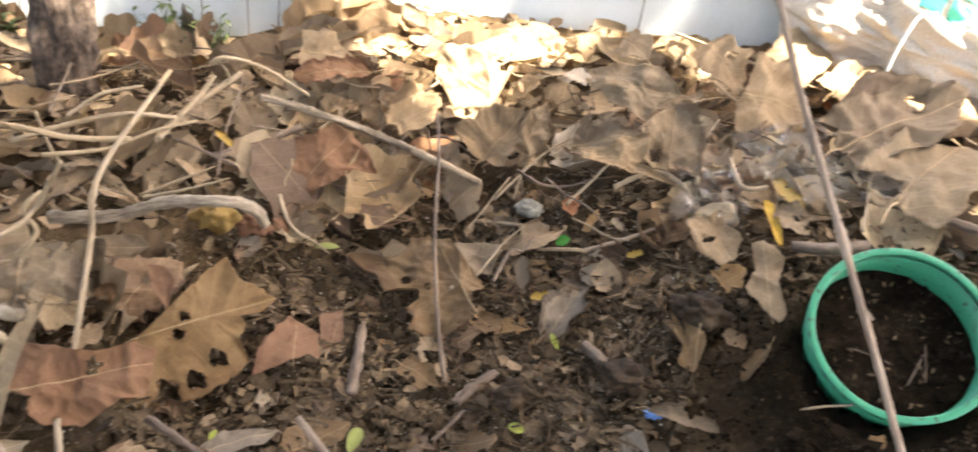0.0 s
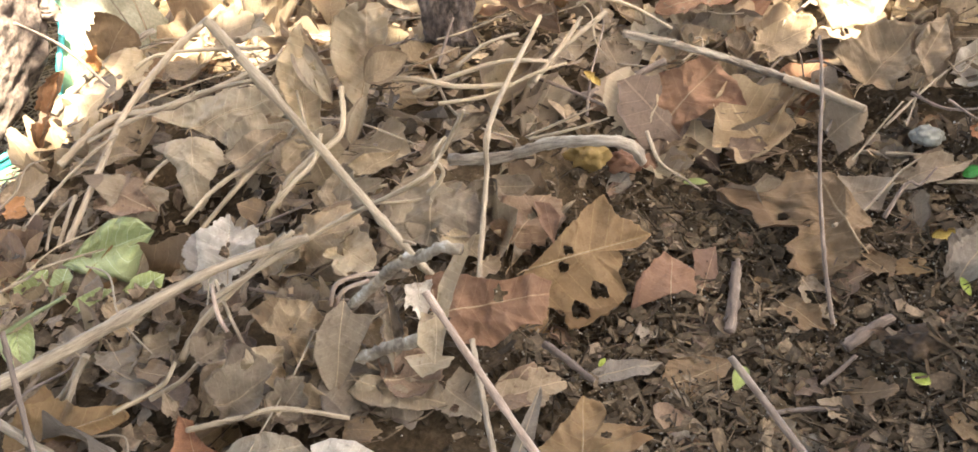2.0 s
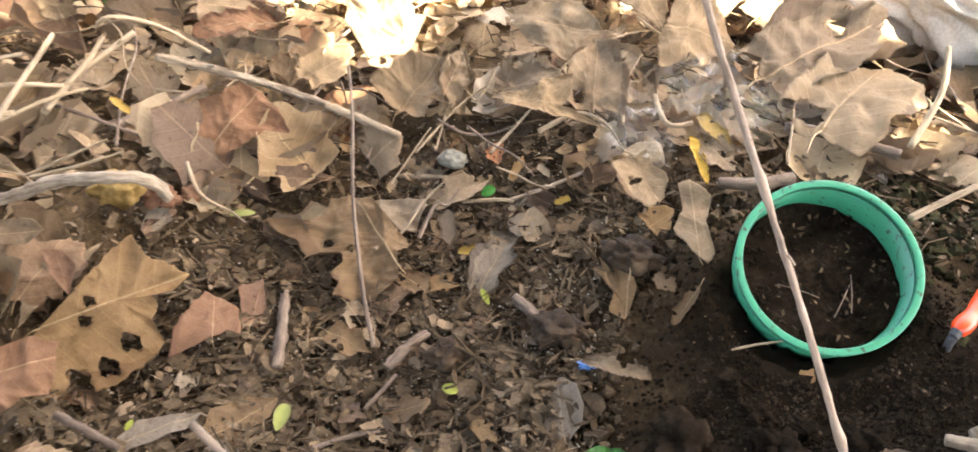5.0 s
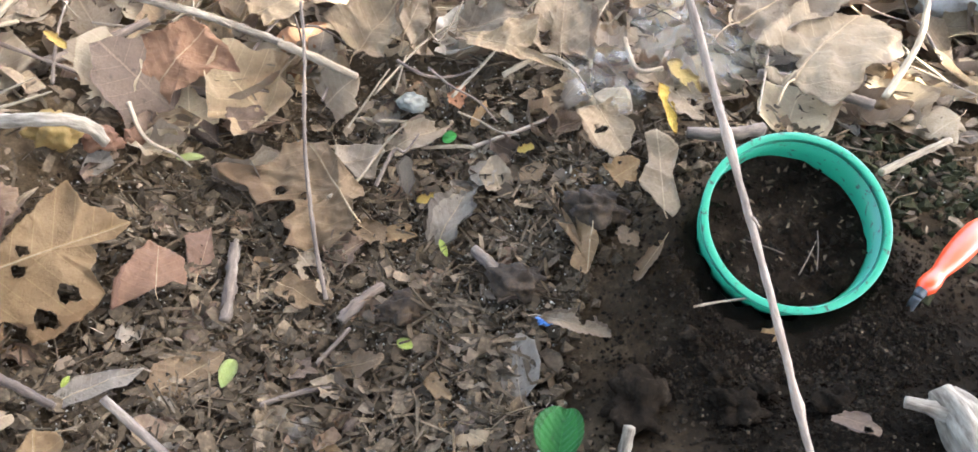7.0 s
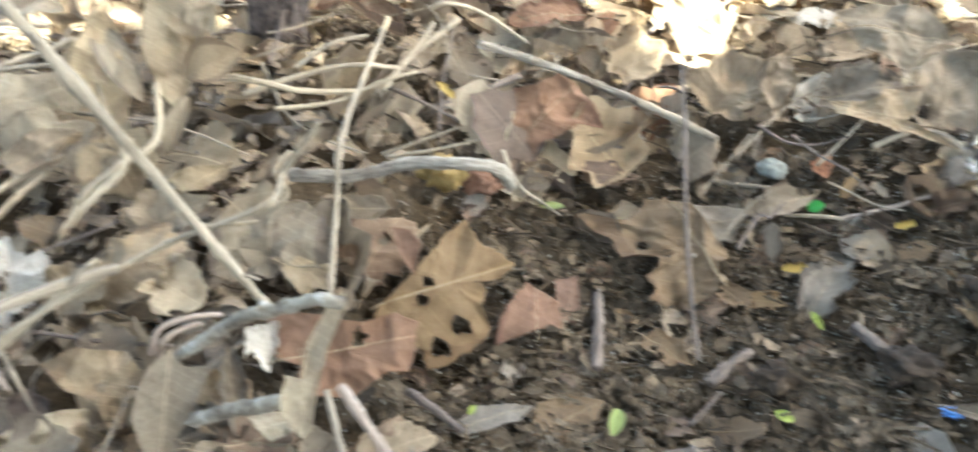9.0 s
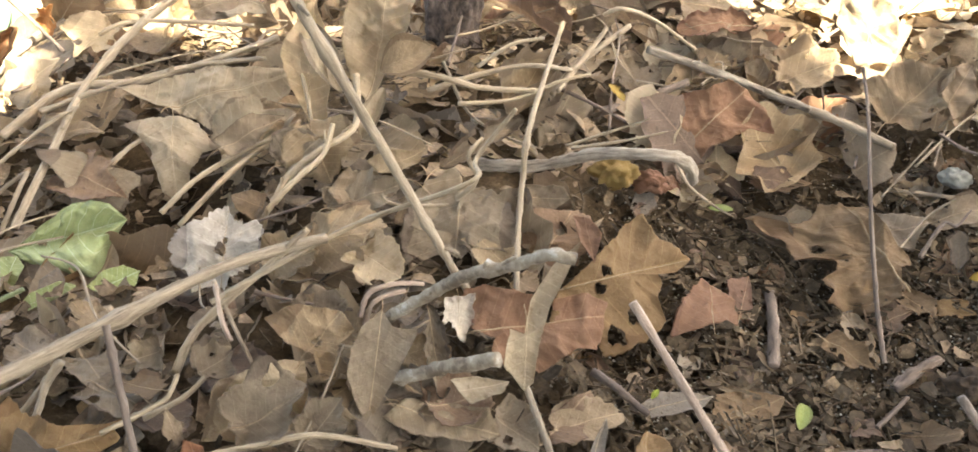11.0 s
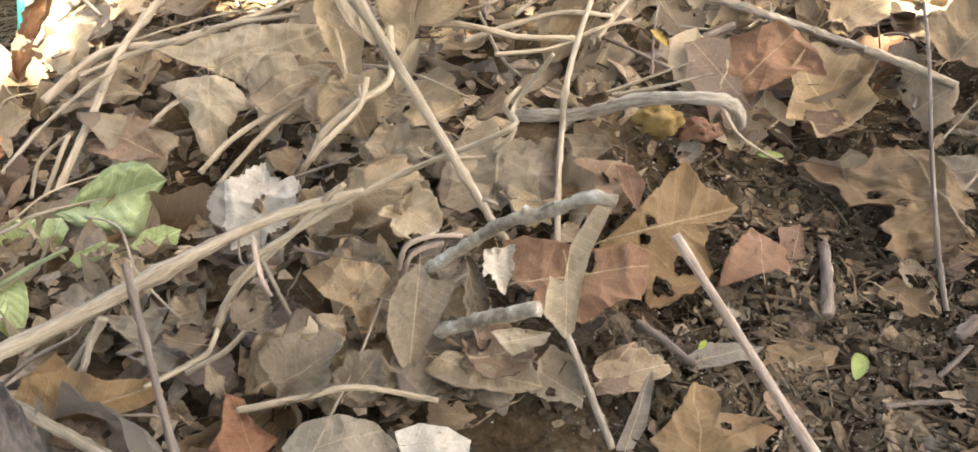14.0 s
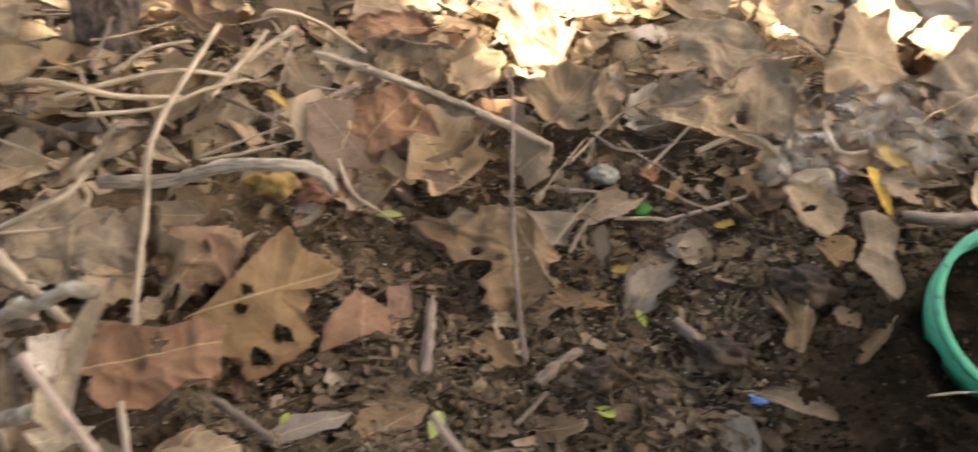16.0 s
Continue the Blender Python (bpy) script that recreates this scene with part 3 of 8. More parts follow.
def palm_blade(name, length, width, depth=0.35, teeth=0.15, cup=0.1, bend=0.06, twist=0.0, wrinkle=0.012, holes=(), seed=0,
               left=1.0, right=1.0, fine=1, curl=0.0, thick=0.0, bites=0, torn=0.0, pleat=0.0, jag=1.0, notch=0.0, lobes=()):
    """A lobed leaf like a plane tree's, base at the origin, tip at +y: pointed lobes, ragged teeth, pleats between the lobes, tears."""
    rng = random.Random(seed)
    off = Vector((rng.uniform(-50, 50), rng.uniform(-50, 50), 0))
    wrinkle *= min(1.0, length / 0.13) if length < 0.5 else 1.0
    freq = 14.0 if length < 0.5 else 2.0
    peaks = [(rng.uniform(-9, 9), 0.70)]
    for g, r in ((60, 0.66), (120, 0.52)):
        for s in (1, -1):
            peaks.append((s * (g + rng.uniform(-12, 12)), r * rng.uniform(0.68, 1.1)))
    peaks.append((-180, 0.27))
    peaks.append((180, 0.27))
    peaks.sort()
    knots = []
    for (a, ra), (c, rc) in zip(peaks, peaks[1:]):
        knots += [(a, ra, 0.0), ((a + c) / 2 + rng.uniform(-12, 12), 0.5 * (ra + rc) * (1 - depth * (notch or rng.uniform(0.2, 1.3))), 1.0)]
    knots.append((180, 0.27, 0.0))
    if lobes:
        turn = [(g - 360, r) for g, r in lobes[-2:]] + list(lobes) + [(g + 360, r) for g, r in lobes[:2]]
        knots = [(g, r, 0.0 if r > 0.5 * (a[1] + c[1]) else 1.0) for a, (g, r), c in zip(turn, turn[1:], turn[2:])]
    warp = 0.02 if lobes else 0.09
    nt, nr = ((56, 4), (120, 12), (220, 28))[fine - 1]
    cut = rng.uniform(0, 6.28)
    bite = [(rng.uniform(0.05, 0.95), rng.choice((-1, 1)) * rng.uniform(0.3, 0.95), rng.uniform(0.04, 0.11)) for _ in range(bites)]
    verts, uvs = [], []
    for k in range(nt):
        deg = -180 + 360 * k / nt
        for (a, ra, ka), (c, rc, kc) in zip(knots, knots[1:]):
            if a <= deg <= c and c > a:
                f = (deg - a) / (c - a)
                if lobes:
                    # straight edge between two corners of the outline
                    wide = math.radians(c - a)
                    big = ra * rc * math.sin(wide) / max(1e-6, ra * math.sin(wide * f) + rc * math.sin(wide * (1 - f)))
                else:
                    big = ra + (rc - ra) * (f ** 0.8 if ka == 0 else 1 - (1 - f) ** 0.8)
                v = ka + (kc - ka) * f
                v = v if ka == 0 else -v
                break
        g = math.radians(deg)
        q = Vector((math.sin(g), math.cos(g), 0))
        big *= 1 + (teeth if lobes else 0.6 * teeth) * (1.1 * noise.noise(off + q * 2.5) + 0.5 * noise.noise(off + q * 7) + 0.35 * jag * noise.noise(off + q * 17))
        side = right if deg > 0 else left
        for j in range(nr + 1):
            r = j / nr
            x = math.sin(g) * big * r * side * width / 1.05
            y = (0.30 + math.cos(g) * big * r) * length
            p = off + Vector((x * freq, y * freq, 3)) * 0.8
            x += warp * width * r * noise.noise(p)
            y += warp * length * r * noise.noise(p + Vector((9, 9, 9)))
            u = y / length
            p = off + Vector((x * freq, y * freq, 0))
            z = cup * width * abs(2 * x / width) ** 1.6 * 0.6 + bend * length * (1 - (2 * u - 1) ** 2)
            z += wrinkle * (noise.noise(p) + 0.45 * noise.noise(p * 2.3) - 0.9 * abs(noise.noise(p * 1.7)) - 0.24 * abs(noise.noise(p * 4.7)))
            z += pleat * length * big * r * (abs(v) - 0.4)
            z += curl * width * max(0.0, r - 0.5) ** 2 * (1.2 + 1.4 * noise.noise(off + q * 2 + Vector((0, 0, 9))))
            a = twist * (u - 0.5)
            verts.append((x * math.cos(a) - z * math.sin(a), y, x * math.sin(a) + z * math.cos(a)))
            uvs.append((0.5 + 0.86 * x / (width * max(side, 0.5)), 0.04 + 0.92 * u))
    inside = trim_holes(verts, [(hu * length, hv * width * 0.45, hr * length) for hu, hv, hr in (*holes, *bite)], off)
    faces = []
    for k in range(nt):
        m = (k + 1) % nt
        for j in range(nr):
            quad = (k * (nr + 1) + j, m * (nr + 1) + j, m * (nr + 1) + j + 1, k * (nr + 1) + j + 1)
            x, y = sum(verts[i][0] for i in quad) / 4, sum(verts[i][1] for i in quad) / 4
            u, v = y / length, 2 * x / width
            gone = any(all(i in hole for i in quad) for hole in inside)
            if torn:
                gone |= (u - 0.45) * math.cos(cut) + v * 0.5 * math.sin(cut) > 0.62 - torn + 0.16 * noise.noise(off + Vector((u * 7, v * 5, 2)))
            if not gone:
                faces.append(quad)
    me = bpy.data.meshes.new(name)
    me.from_pydata(verts, [], faces)
    layer = me.uv_layers.new(name="UVMap")
    for loop in me.loops:
        layer.data[loop.index].uv = uvs[loop.vertex_index]
    bm = bmesh.new()
    bm.from_mesh(me)
    bmesh.ops.remove_doubles(bm, verts=bm.verts[:], dist=1e-6 * length)
    bmesh.ops.delete(bm, geom=[v for v in bm.verts if not v.link_faces], context="VERTS")
    if thick:
        thicken(bm, thick)
    bm.to_mesh(me)
    bm.free()
    me.shade_smooth()
    mid = nt // 2
    SPINES[me.name] = [verts[j] for j in range(nr - 1, 0, -2)] + [verts[mid * (nr + 1) + j] for j in range(0, nr - 1, 2)]
    return me


def lay(base, tip, normal, roll=0.0):
    """The pose of a blade whose base and tip lie at the given places, face along normal."""
    y = (Vector(tip) - Vector(base)).normalized()
    n = Vector(normal)
    n = (n - y * n.dot(y)).normalized()
    x = y.cross(n)
    m = Matrix((x, y, n)).transposed().to_4x4()
    return Matrix.Translation(base) @ m @ pose(0, 0, 0, 0, roll, 0)


def add_ribs(ob, me, length, stalk):
    """The raised midrib and the stalk of a leaf, as parts."""
    spine = [(x, y, z + 0.0004 * length / 0.12) for x, y, z in SPINES[me.name]]
    r = 0.0065 * length
    part("midrib", tube(spine, r, 0.3 * r, 6, 0.2, 0, 1), RIB, ob)
    x, y, z = spine[0]
    part("stalk", tube([(x, y, z), (x, y - stalk * 0.45, z + 0.02 * length), (x + stalk * 0.15, y - stalk, z - 0.02 * length)], 0.9 * r, 0.8 * r, 6, 0.2, 0, 4), RIB, ob)


STATE = {"tan": "dry tan leaf, brittle and curled", "ochre": "dry ochre leaf with insect holes", "pink": "dry pinkish brown leaf with ragged edges",
         "grey": "dry grey-brown leaf, creased", "brown": "dark brown rotting leaf", "silver": "pale silvery dry leaf, crumpled", "slate": "flat grey-brown leaf fragment",
         "yellow": "small yellow leaf fragment", "rust": "rust-brown dry leaf, curled", "buff": "pale buff dry leaf, creased", "amber": "orange-brown dry leaf, curled", "green": "wilted green leaf, folded", "fresh": "small fresh green leaf", "lime": "small lime-yellow leaflet"}


def leaf(colour, base, tip, width, normal=(0, 0, 1), label="", stalk=0.0, roll=0.0, name="", palm=False, **shape):
    """One leaf of its own between two places; stalk: length of the stalk beyond the base."""
    length = (Vector(tip) - Vector(base)).length
    kind = name or ("green_leaf" if colour in ("green", "fresh", "lime") else "dry_leaf")
    if palm:
        me = palm_blade(kind, length, width, thick=0.0007, **{"fine": 2, **shape})
    else:
        me = blade(kind, length, width, fine=2, thick=0.0007, **shape)
    me.materials.append(LEAF[colour])
    ob = new(kind, me)
    ob.matrix_world = lay(base, tip, normal, roll)
    tagged(ob, label or STATE[colour] + ", on the litter", "leaf")
    SPOTS.append(((Vector(base) + Vector(tip)) / 2, max(length, width)))
    if length > 0.045 and colour not in ("fresh", "lime", "yellow"):
        add_ribs(ob, me, length, stalk or 0.22 * length)
    return ob


def lobed_leaf(colour, centre, ahead, normal, size, lobes, label, **shape):
    """A leaf round its centre: ahead points from the centre to the tip, lobes give the outline's corners, reach in parts of size."""
    centre, ahead = Vector(centre), Vector(ahead).normalized()
    base = centre - ahead * 0.3 * size
    shape = {"teeth": 0.06, "jag": 1.6, "cup": 0.02, "bend": 0.03, "wrinkle": 0.02, "pleat": 0.05, "curl": 0.1, **shape}
    return leaf(colour, base, base + ahead * size, 1.05 * size, normal, label, stalk=0.015, palm=True, lobes=lobes, **shape)


UPPER_EDGE = ((0, 0.0), (0.15, 0.05), (0.315, 0.115), (0.5, 0.19), (0.63, 0.235), (0.8, 0.215), (0.915, 0.155), (1, 0.0))
LOWER_EDGE = ((0, 0.0), (0.15, 0.16), (0.295, 0.29), (0.5, 0.41), (0.64, 0.46), (0.73, 0.39), (0.8, 0.22), (0.9, 0.11), (1, 0.0))


def fold_leaf(base, tip, normal, label):
    """A limp leaf folded along its midrib: the upper half stands, the lower hangs forward and curls; bulges between the veins."""
    length = (Vector(tip) - Vector(base)).length
    verts, uvs = [], []
    for i in range(61):
        u = i / 60
        up, low = np.interp(u, *zip(*UPPER_EDGE)), np.interp(u, *zip(*LOWER_EDGE))
        for j in range(-20, 21):
            v = j / 20
            a = abs(v)
            side = -low if v < 0 else up
            rim = 1 + 0.05 * noise.noise(Vector((u * 11, math.copysign(3, v), 0))) * a
            lift = 1.1 * up * a - 0.5 * a ** 4 * up if v > 0 else 1.35 * low * a - 1.25 * low * a ** 3
            lift += 0.034 * min(1.0, 3 * a) * abs(math.sin(math.pi * (6.5 * u - 1.9 * a))) ** 0.7 * min(1.0, 6 * (up if v > 0 else low))
            lift += 0.05 * noise.noise(Vector((u * 5, v * 2, 7))) * a + 0.014 * noise.noise(Vector((u * 16, v * 7, 2)))
            verts.append((-side * a * rim * length, (u + 0.03 * noise.noise(Vector((u * 4, v * 3, 1)))) * length, (lift - 0.05 * math.sin(math.pi * u)) * length))
            uvs.append((0.5 + v / 2, u))
    faces = [(i * 41 + j, i * 41 + j + 1, i * 41 + j + 42, i * 41 + j + 41) for i in range(60) for j in range(40)]
    ob = raw("green_leaf", verts, faces, LEAF["green"], True)
    layer = ob.data.uv_layers.new(name="UVMap")
    for loop in ob.data.loops:
        layer.data[loop.index].uv = uvs[loop.vertex_index]
    bm = bmesh.new()
    bm.from_mesh(ob.data)
    thicken(bm, 0.0006)
    bm.to_mesh(ob.data)
    bm.free()
    ob.matrix_world = lay(base, tip, normal)
    tagged(ob, label, "leaf")
    SPOTS.append(((Vector(base) + Vector(tip)) / 2, length))


# ---- white sheet wall, seams ----
def wall_y(x):
    return 1.14 + (x + 4.2) * 0.76 / 7.2


def build_wall():
    verts, faces = [], []
    x0, y0, x1, y1 = -4.2, 1.14, 3.0, 1.90
    nx, nz = 180, 40
    across = Vector((x1 - x0, y1 - y0, 0))
    out = Vector((-(y1 - y0), x1 - x0, 0)).normalized()
    rows = []
    for k in range(2):
        for j in range(nz + 1):
            for i in range(nx + 1):
                p = Vector((x0, y0, 0)) + across * (i / nx)
                z = -0.5 + 0.98 * j / nz
                wave = 0.010 * noise.noise(Vector((i * 0.09, z * 1.3, 2))) + 0.004 * noise.noise(Vector((i * 0.4, z * 5, 4)))
                q = p + out * (wave + 0.006 * k)
                verts.append((q.x, q.y, z))
    n, half = nx + 1, (nx + 1) * (nz + 1)
    for k in range(2):
        for j in range(nz):
            for i in range(nx):
                a = k * half + j * n + i
                f = (a, a + 1, a + n + 1, a + n)
                faces.append(f if k == 0 else f[::-1])
    for i in range(nx):
        a = half - n + i
        faces.append((a, a + 1, a + half + 1, a + half))
    ob = raw("wall_north", verts, faces, SHEET, True)
    tagged(ob, "white plastic sheet wall, stained, standing behind the litter", "wall", kind="structure")


build_wall()


def build_unseen_wall():
    """Plain plastered wall added out of view to cut the light from the south."""
    bm = bmesh.new()
    bmesh.ops.create_cube(bm, size=1.0, matrix=Matrix.Translation((0, -2.3, 0.2)) @ Matrix.Diagonal((14, 0.2, 1.6, 1)))
    ob = part("wall_south", bm, BARE_WALL, None, "", False)
    tagged(ob, "plain grey-brown wall out of view, added to cut light from the south", "wall", kind="structure")


build_unseen_wall()


def seam(x, lean, bits):
    """A dark stitched crease down the sheet."""
    y = wall_y(x) - 0.014
    pts = [(x + lean * k / 8 + 0.004 * math.sin(k * 2.1 + bits), y - 0.003 * math.sin(k * 1.3), -0.25 + 0.72 * k / 8) for k in range(9)]
    tagged(part("seam", tube(pts, 0.0013, 0.0011, 6, 0.4, bits), DARKTWIG), "thin dark seam down the white sheet", "seam", "seams of the sheet wall", "structure")


for k, (x, lean) in enumerate(((-1.55, 0.02), (-1.375, -0.01), (-1.135, 0.0), (-1.03, 0.02), (-0.685, 0.01), (-0.595, 0.02), (-0.525, -0.01), (0.15, 0.01))):
    seam(x, lean, k)

# ---- things ----
def trunk_mesh(points, r0, r1, seed):
    return tube(points, r0, r1, 96, 0.22, seed, 36)


def build_tree():
    """The slim tree that stands in the litter; its crown shades the bank."""
    tree = new("tree")
    tree.location = (-0.655, 1.06, -0.03)
    tagged(tree, "slim tree with rough brown bark, leafy crown overhead", "tree")
    base = Vector((-0.655, 1.06, -0.06))
    part("trunk", trunk_mesh([Vector(p) - tree.location for p in (base, (-0.655, 1.058, 0.06), (-0.662, 1.08, 0.22), (-0.672, 1.09, 0.40), (-0.62, 1.08, 0.9), (-0.55, 1.0, 1.6), (-0.45, 0.95, 2.4))], 0.041, 0.026, 1), BARK, tree)
    for k, (a, b, c) in enumerate((((-0.55, 1.0, 1.6), (0.1, 0.9, 2.1), (0.9, 0.8, 2.5)), ((-0.5, 0.97, 2.0), (-1.1, 0.6, 2.4), (-1.6, 0.4, 2.6)),
                                   ((-0.47, 0.95, 2.3), (-0.1, 0.3, 2.5), (0.5, -0.4, 2.6)), ((-0.55, 1.0, 1.7), (-0.2, 1.3, 2.2), (0.3, 1.6, 2.5)))):
        part("limb", tube([Vector(p) - tree.location for p in (a, b, c)], 0.024, 0.008, 10, 0.2, k), BARK, tree)
    # the crown: many leaves round the limbs, with gaps where the sun comes through
    rng = random.Random(5)
    verts, faces = [], []
    made = 0
    while made < 31000:
        gx, gy = rng.uniform(-4.3, 2.2), rng.uniform(-2.1, 1.75 if made < 20000 else 0.95)
        lift = rng.uniform(2.2, 3.0)
        p = Vector((gx, gy, 0)) + SUN_DIR * (lift / SUN_DIR.z)
        made += 1
        if crown_gap(gx, gy) or math.hypot((gx + 0.95) / 3.5, (gy + 0.1) / 2.2) > 1.0 + 0.22 * noise.noise(Vector((gx * 1.6, gy * 1.6, 4))):
            continue
        turn = Euler((rng.uniform(-0.6, 0.6), rng.uniform(-0.6, 0.6), rng.uniform(0, 6.28))).to_matrix()
        s = rng.uniform(0.07, 0.12)
        k = len(verts)
        for x, y, z in ((0, -1, 0), (0.55, -0.2, 0.12), (0, 1, 0), (-0.55, -0.2, 0.12), (0, -0.2, 0)):
            verts.append(p + turn @ Vector((x, y, z)) * s - tree.location)
        faces += [(k, k + 1, k + 4), (k + 1, k + 2, k + 4), (k + 2, k + 3, k + 4), (k + 3, k, k + 4)]
    crown = raw("crown", verts, faces, LEAF["crown"])
    crown.parent = tree


GAPS = ((-0.22, 1.40, 0.17, 0.08), (-0.09, 1.23, 0.02, 0.05), (-0.17, 1.11, 0.01, -0.02), (0.24, 1.42, -0.02, 0.10), (0.40, 1.41, 0.05, 0.05), (0.60, 1.36, 0.12, 0.05), (0.64, 1.09, 0.02, 0.01), (0.84, 1.52, 0.20, 0.12), (-0.28, 1.56, 0.13, 0.10), (-1.66, 0.85, 0.12, 0.10),
        (-1.06, 1.12, 0.24, 0.10), (-1.42, 0.66, 0.34, 0.14), (-1.55, 0.96, 0.10, 0.08), (-1.80, 1.38, 0.22, 0.10), (0.16, 1.52, 0.08, 0.04), (-0.02, 1.50, 0.10, 0.05),
        (-0.62, 1.17, 0.02, 0.02), (-0.52, 0.98, 0.02, 0.01), (0.86, 1.02, 0.06, 0.04), (1.15, 1.50, 0.15, 0.06), (-0.55, 1.42, 0.06, 0.04),
        (-0.95, 1.46, 0.10, 0.05), (-1.35, 1.36, 0.14, 0.08), (-1.05, 0.92, 0.10, 0.05), (-1.40, 1.10, 0.05, 0.04), (-1.90, 0.75, 0.25, 0.25),
        (-0.73, 1.09, 0.06, 0.03), (-2.05, 1.12, 0.20, 0.14))


def crown_gap(x, y):
    for gx, gy, a, b in GAPS:
        w = 1 + 0.35 * noise.noise(Vector((x * 9, y * 9, gx * 5)))
        if math.hypot((x - gx) / (a + 0.06), (y - gy) / (b + 0.06)) < w:
            return True
    return False


build_tree()


def build_side_trees():
    a = new("tree")
    a.location = (-1.62, 0.75, -0.25)
    tagged(a, "gnarled old trunk with flaking bark beside the grow bag", "tree")
    part("trunk", trunk_mesh([Vector(p) - a.location for p in ((-1.676, 0.436, -0.294), (-1.657, 0.586, -0.236), (-1.640, 0.692, -0.180), (-1.620, 0.787, -0.119), (-1.611, 0.849, -0.056), (-1.610, 0.897, 0.023), (-1.613, 0.938, 0.125), (-1.638, 1.004, 0.291), (-1.66, 1.0, 1.2), (-1.7, 1.0, 2.4))], 0.074, 0.06, 4), BARK, a)
    part("stump", trunk_mesh([Vector(p) - a.location for p in ((-1.585, 0.90, 0.0), (-1.55, 0.935, -0.02), (-1.54, 0.942, -0.022))], 0.025, 0.018, 6), BARK, a, "knotty stub of a cut limb")
    b = new("tree")
    b.location = (-0.41, 0.085, -0.12)
    tagged(b, "dark slim trunk in the shade, upright", "tree")
    part("trunk", trunk_mesh([Vector(p) - b.location for p in ((-0.413, 0.075, -0.16), (-0.410, 0.083, 0.0), (-0.407, 0.091, 0.18), (-0.402, 0.098, 0.36), (-0.40, 0.10, 0.6), (-0.42, 0.06, 1.2), (-0.5, -0.05, 2.0))], 0.040, 0.036, 9), BARK, b)


build_side_trees()


def ring_mesh(profile, sides=64, wobble=0.0):
    """Turns a closed profile of (radius, height) round the z axis."""
    bm = bmesh.new()
    rings = []
    for s in range(sides):
        g = 2 * math.pi * s / sides
        rings.append([bm.verts.new((r * (1 + wobble * math.cos(2 * g + 0.6)) * math.cos(g), r * (1 - wobble * math.cos(2 * g)) * math.sin(g), z)) for r, z in profile])
    n = len(profile)
    for s in range(sides):
        a, b = rings[s], rings[(s + 1) % sides]
        for k in range(n):
            bm.faces.new((a[k], b[k], b[(k + 1) % n], a[(k + 1) % n]))
    return bm


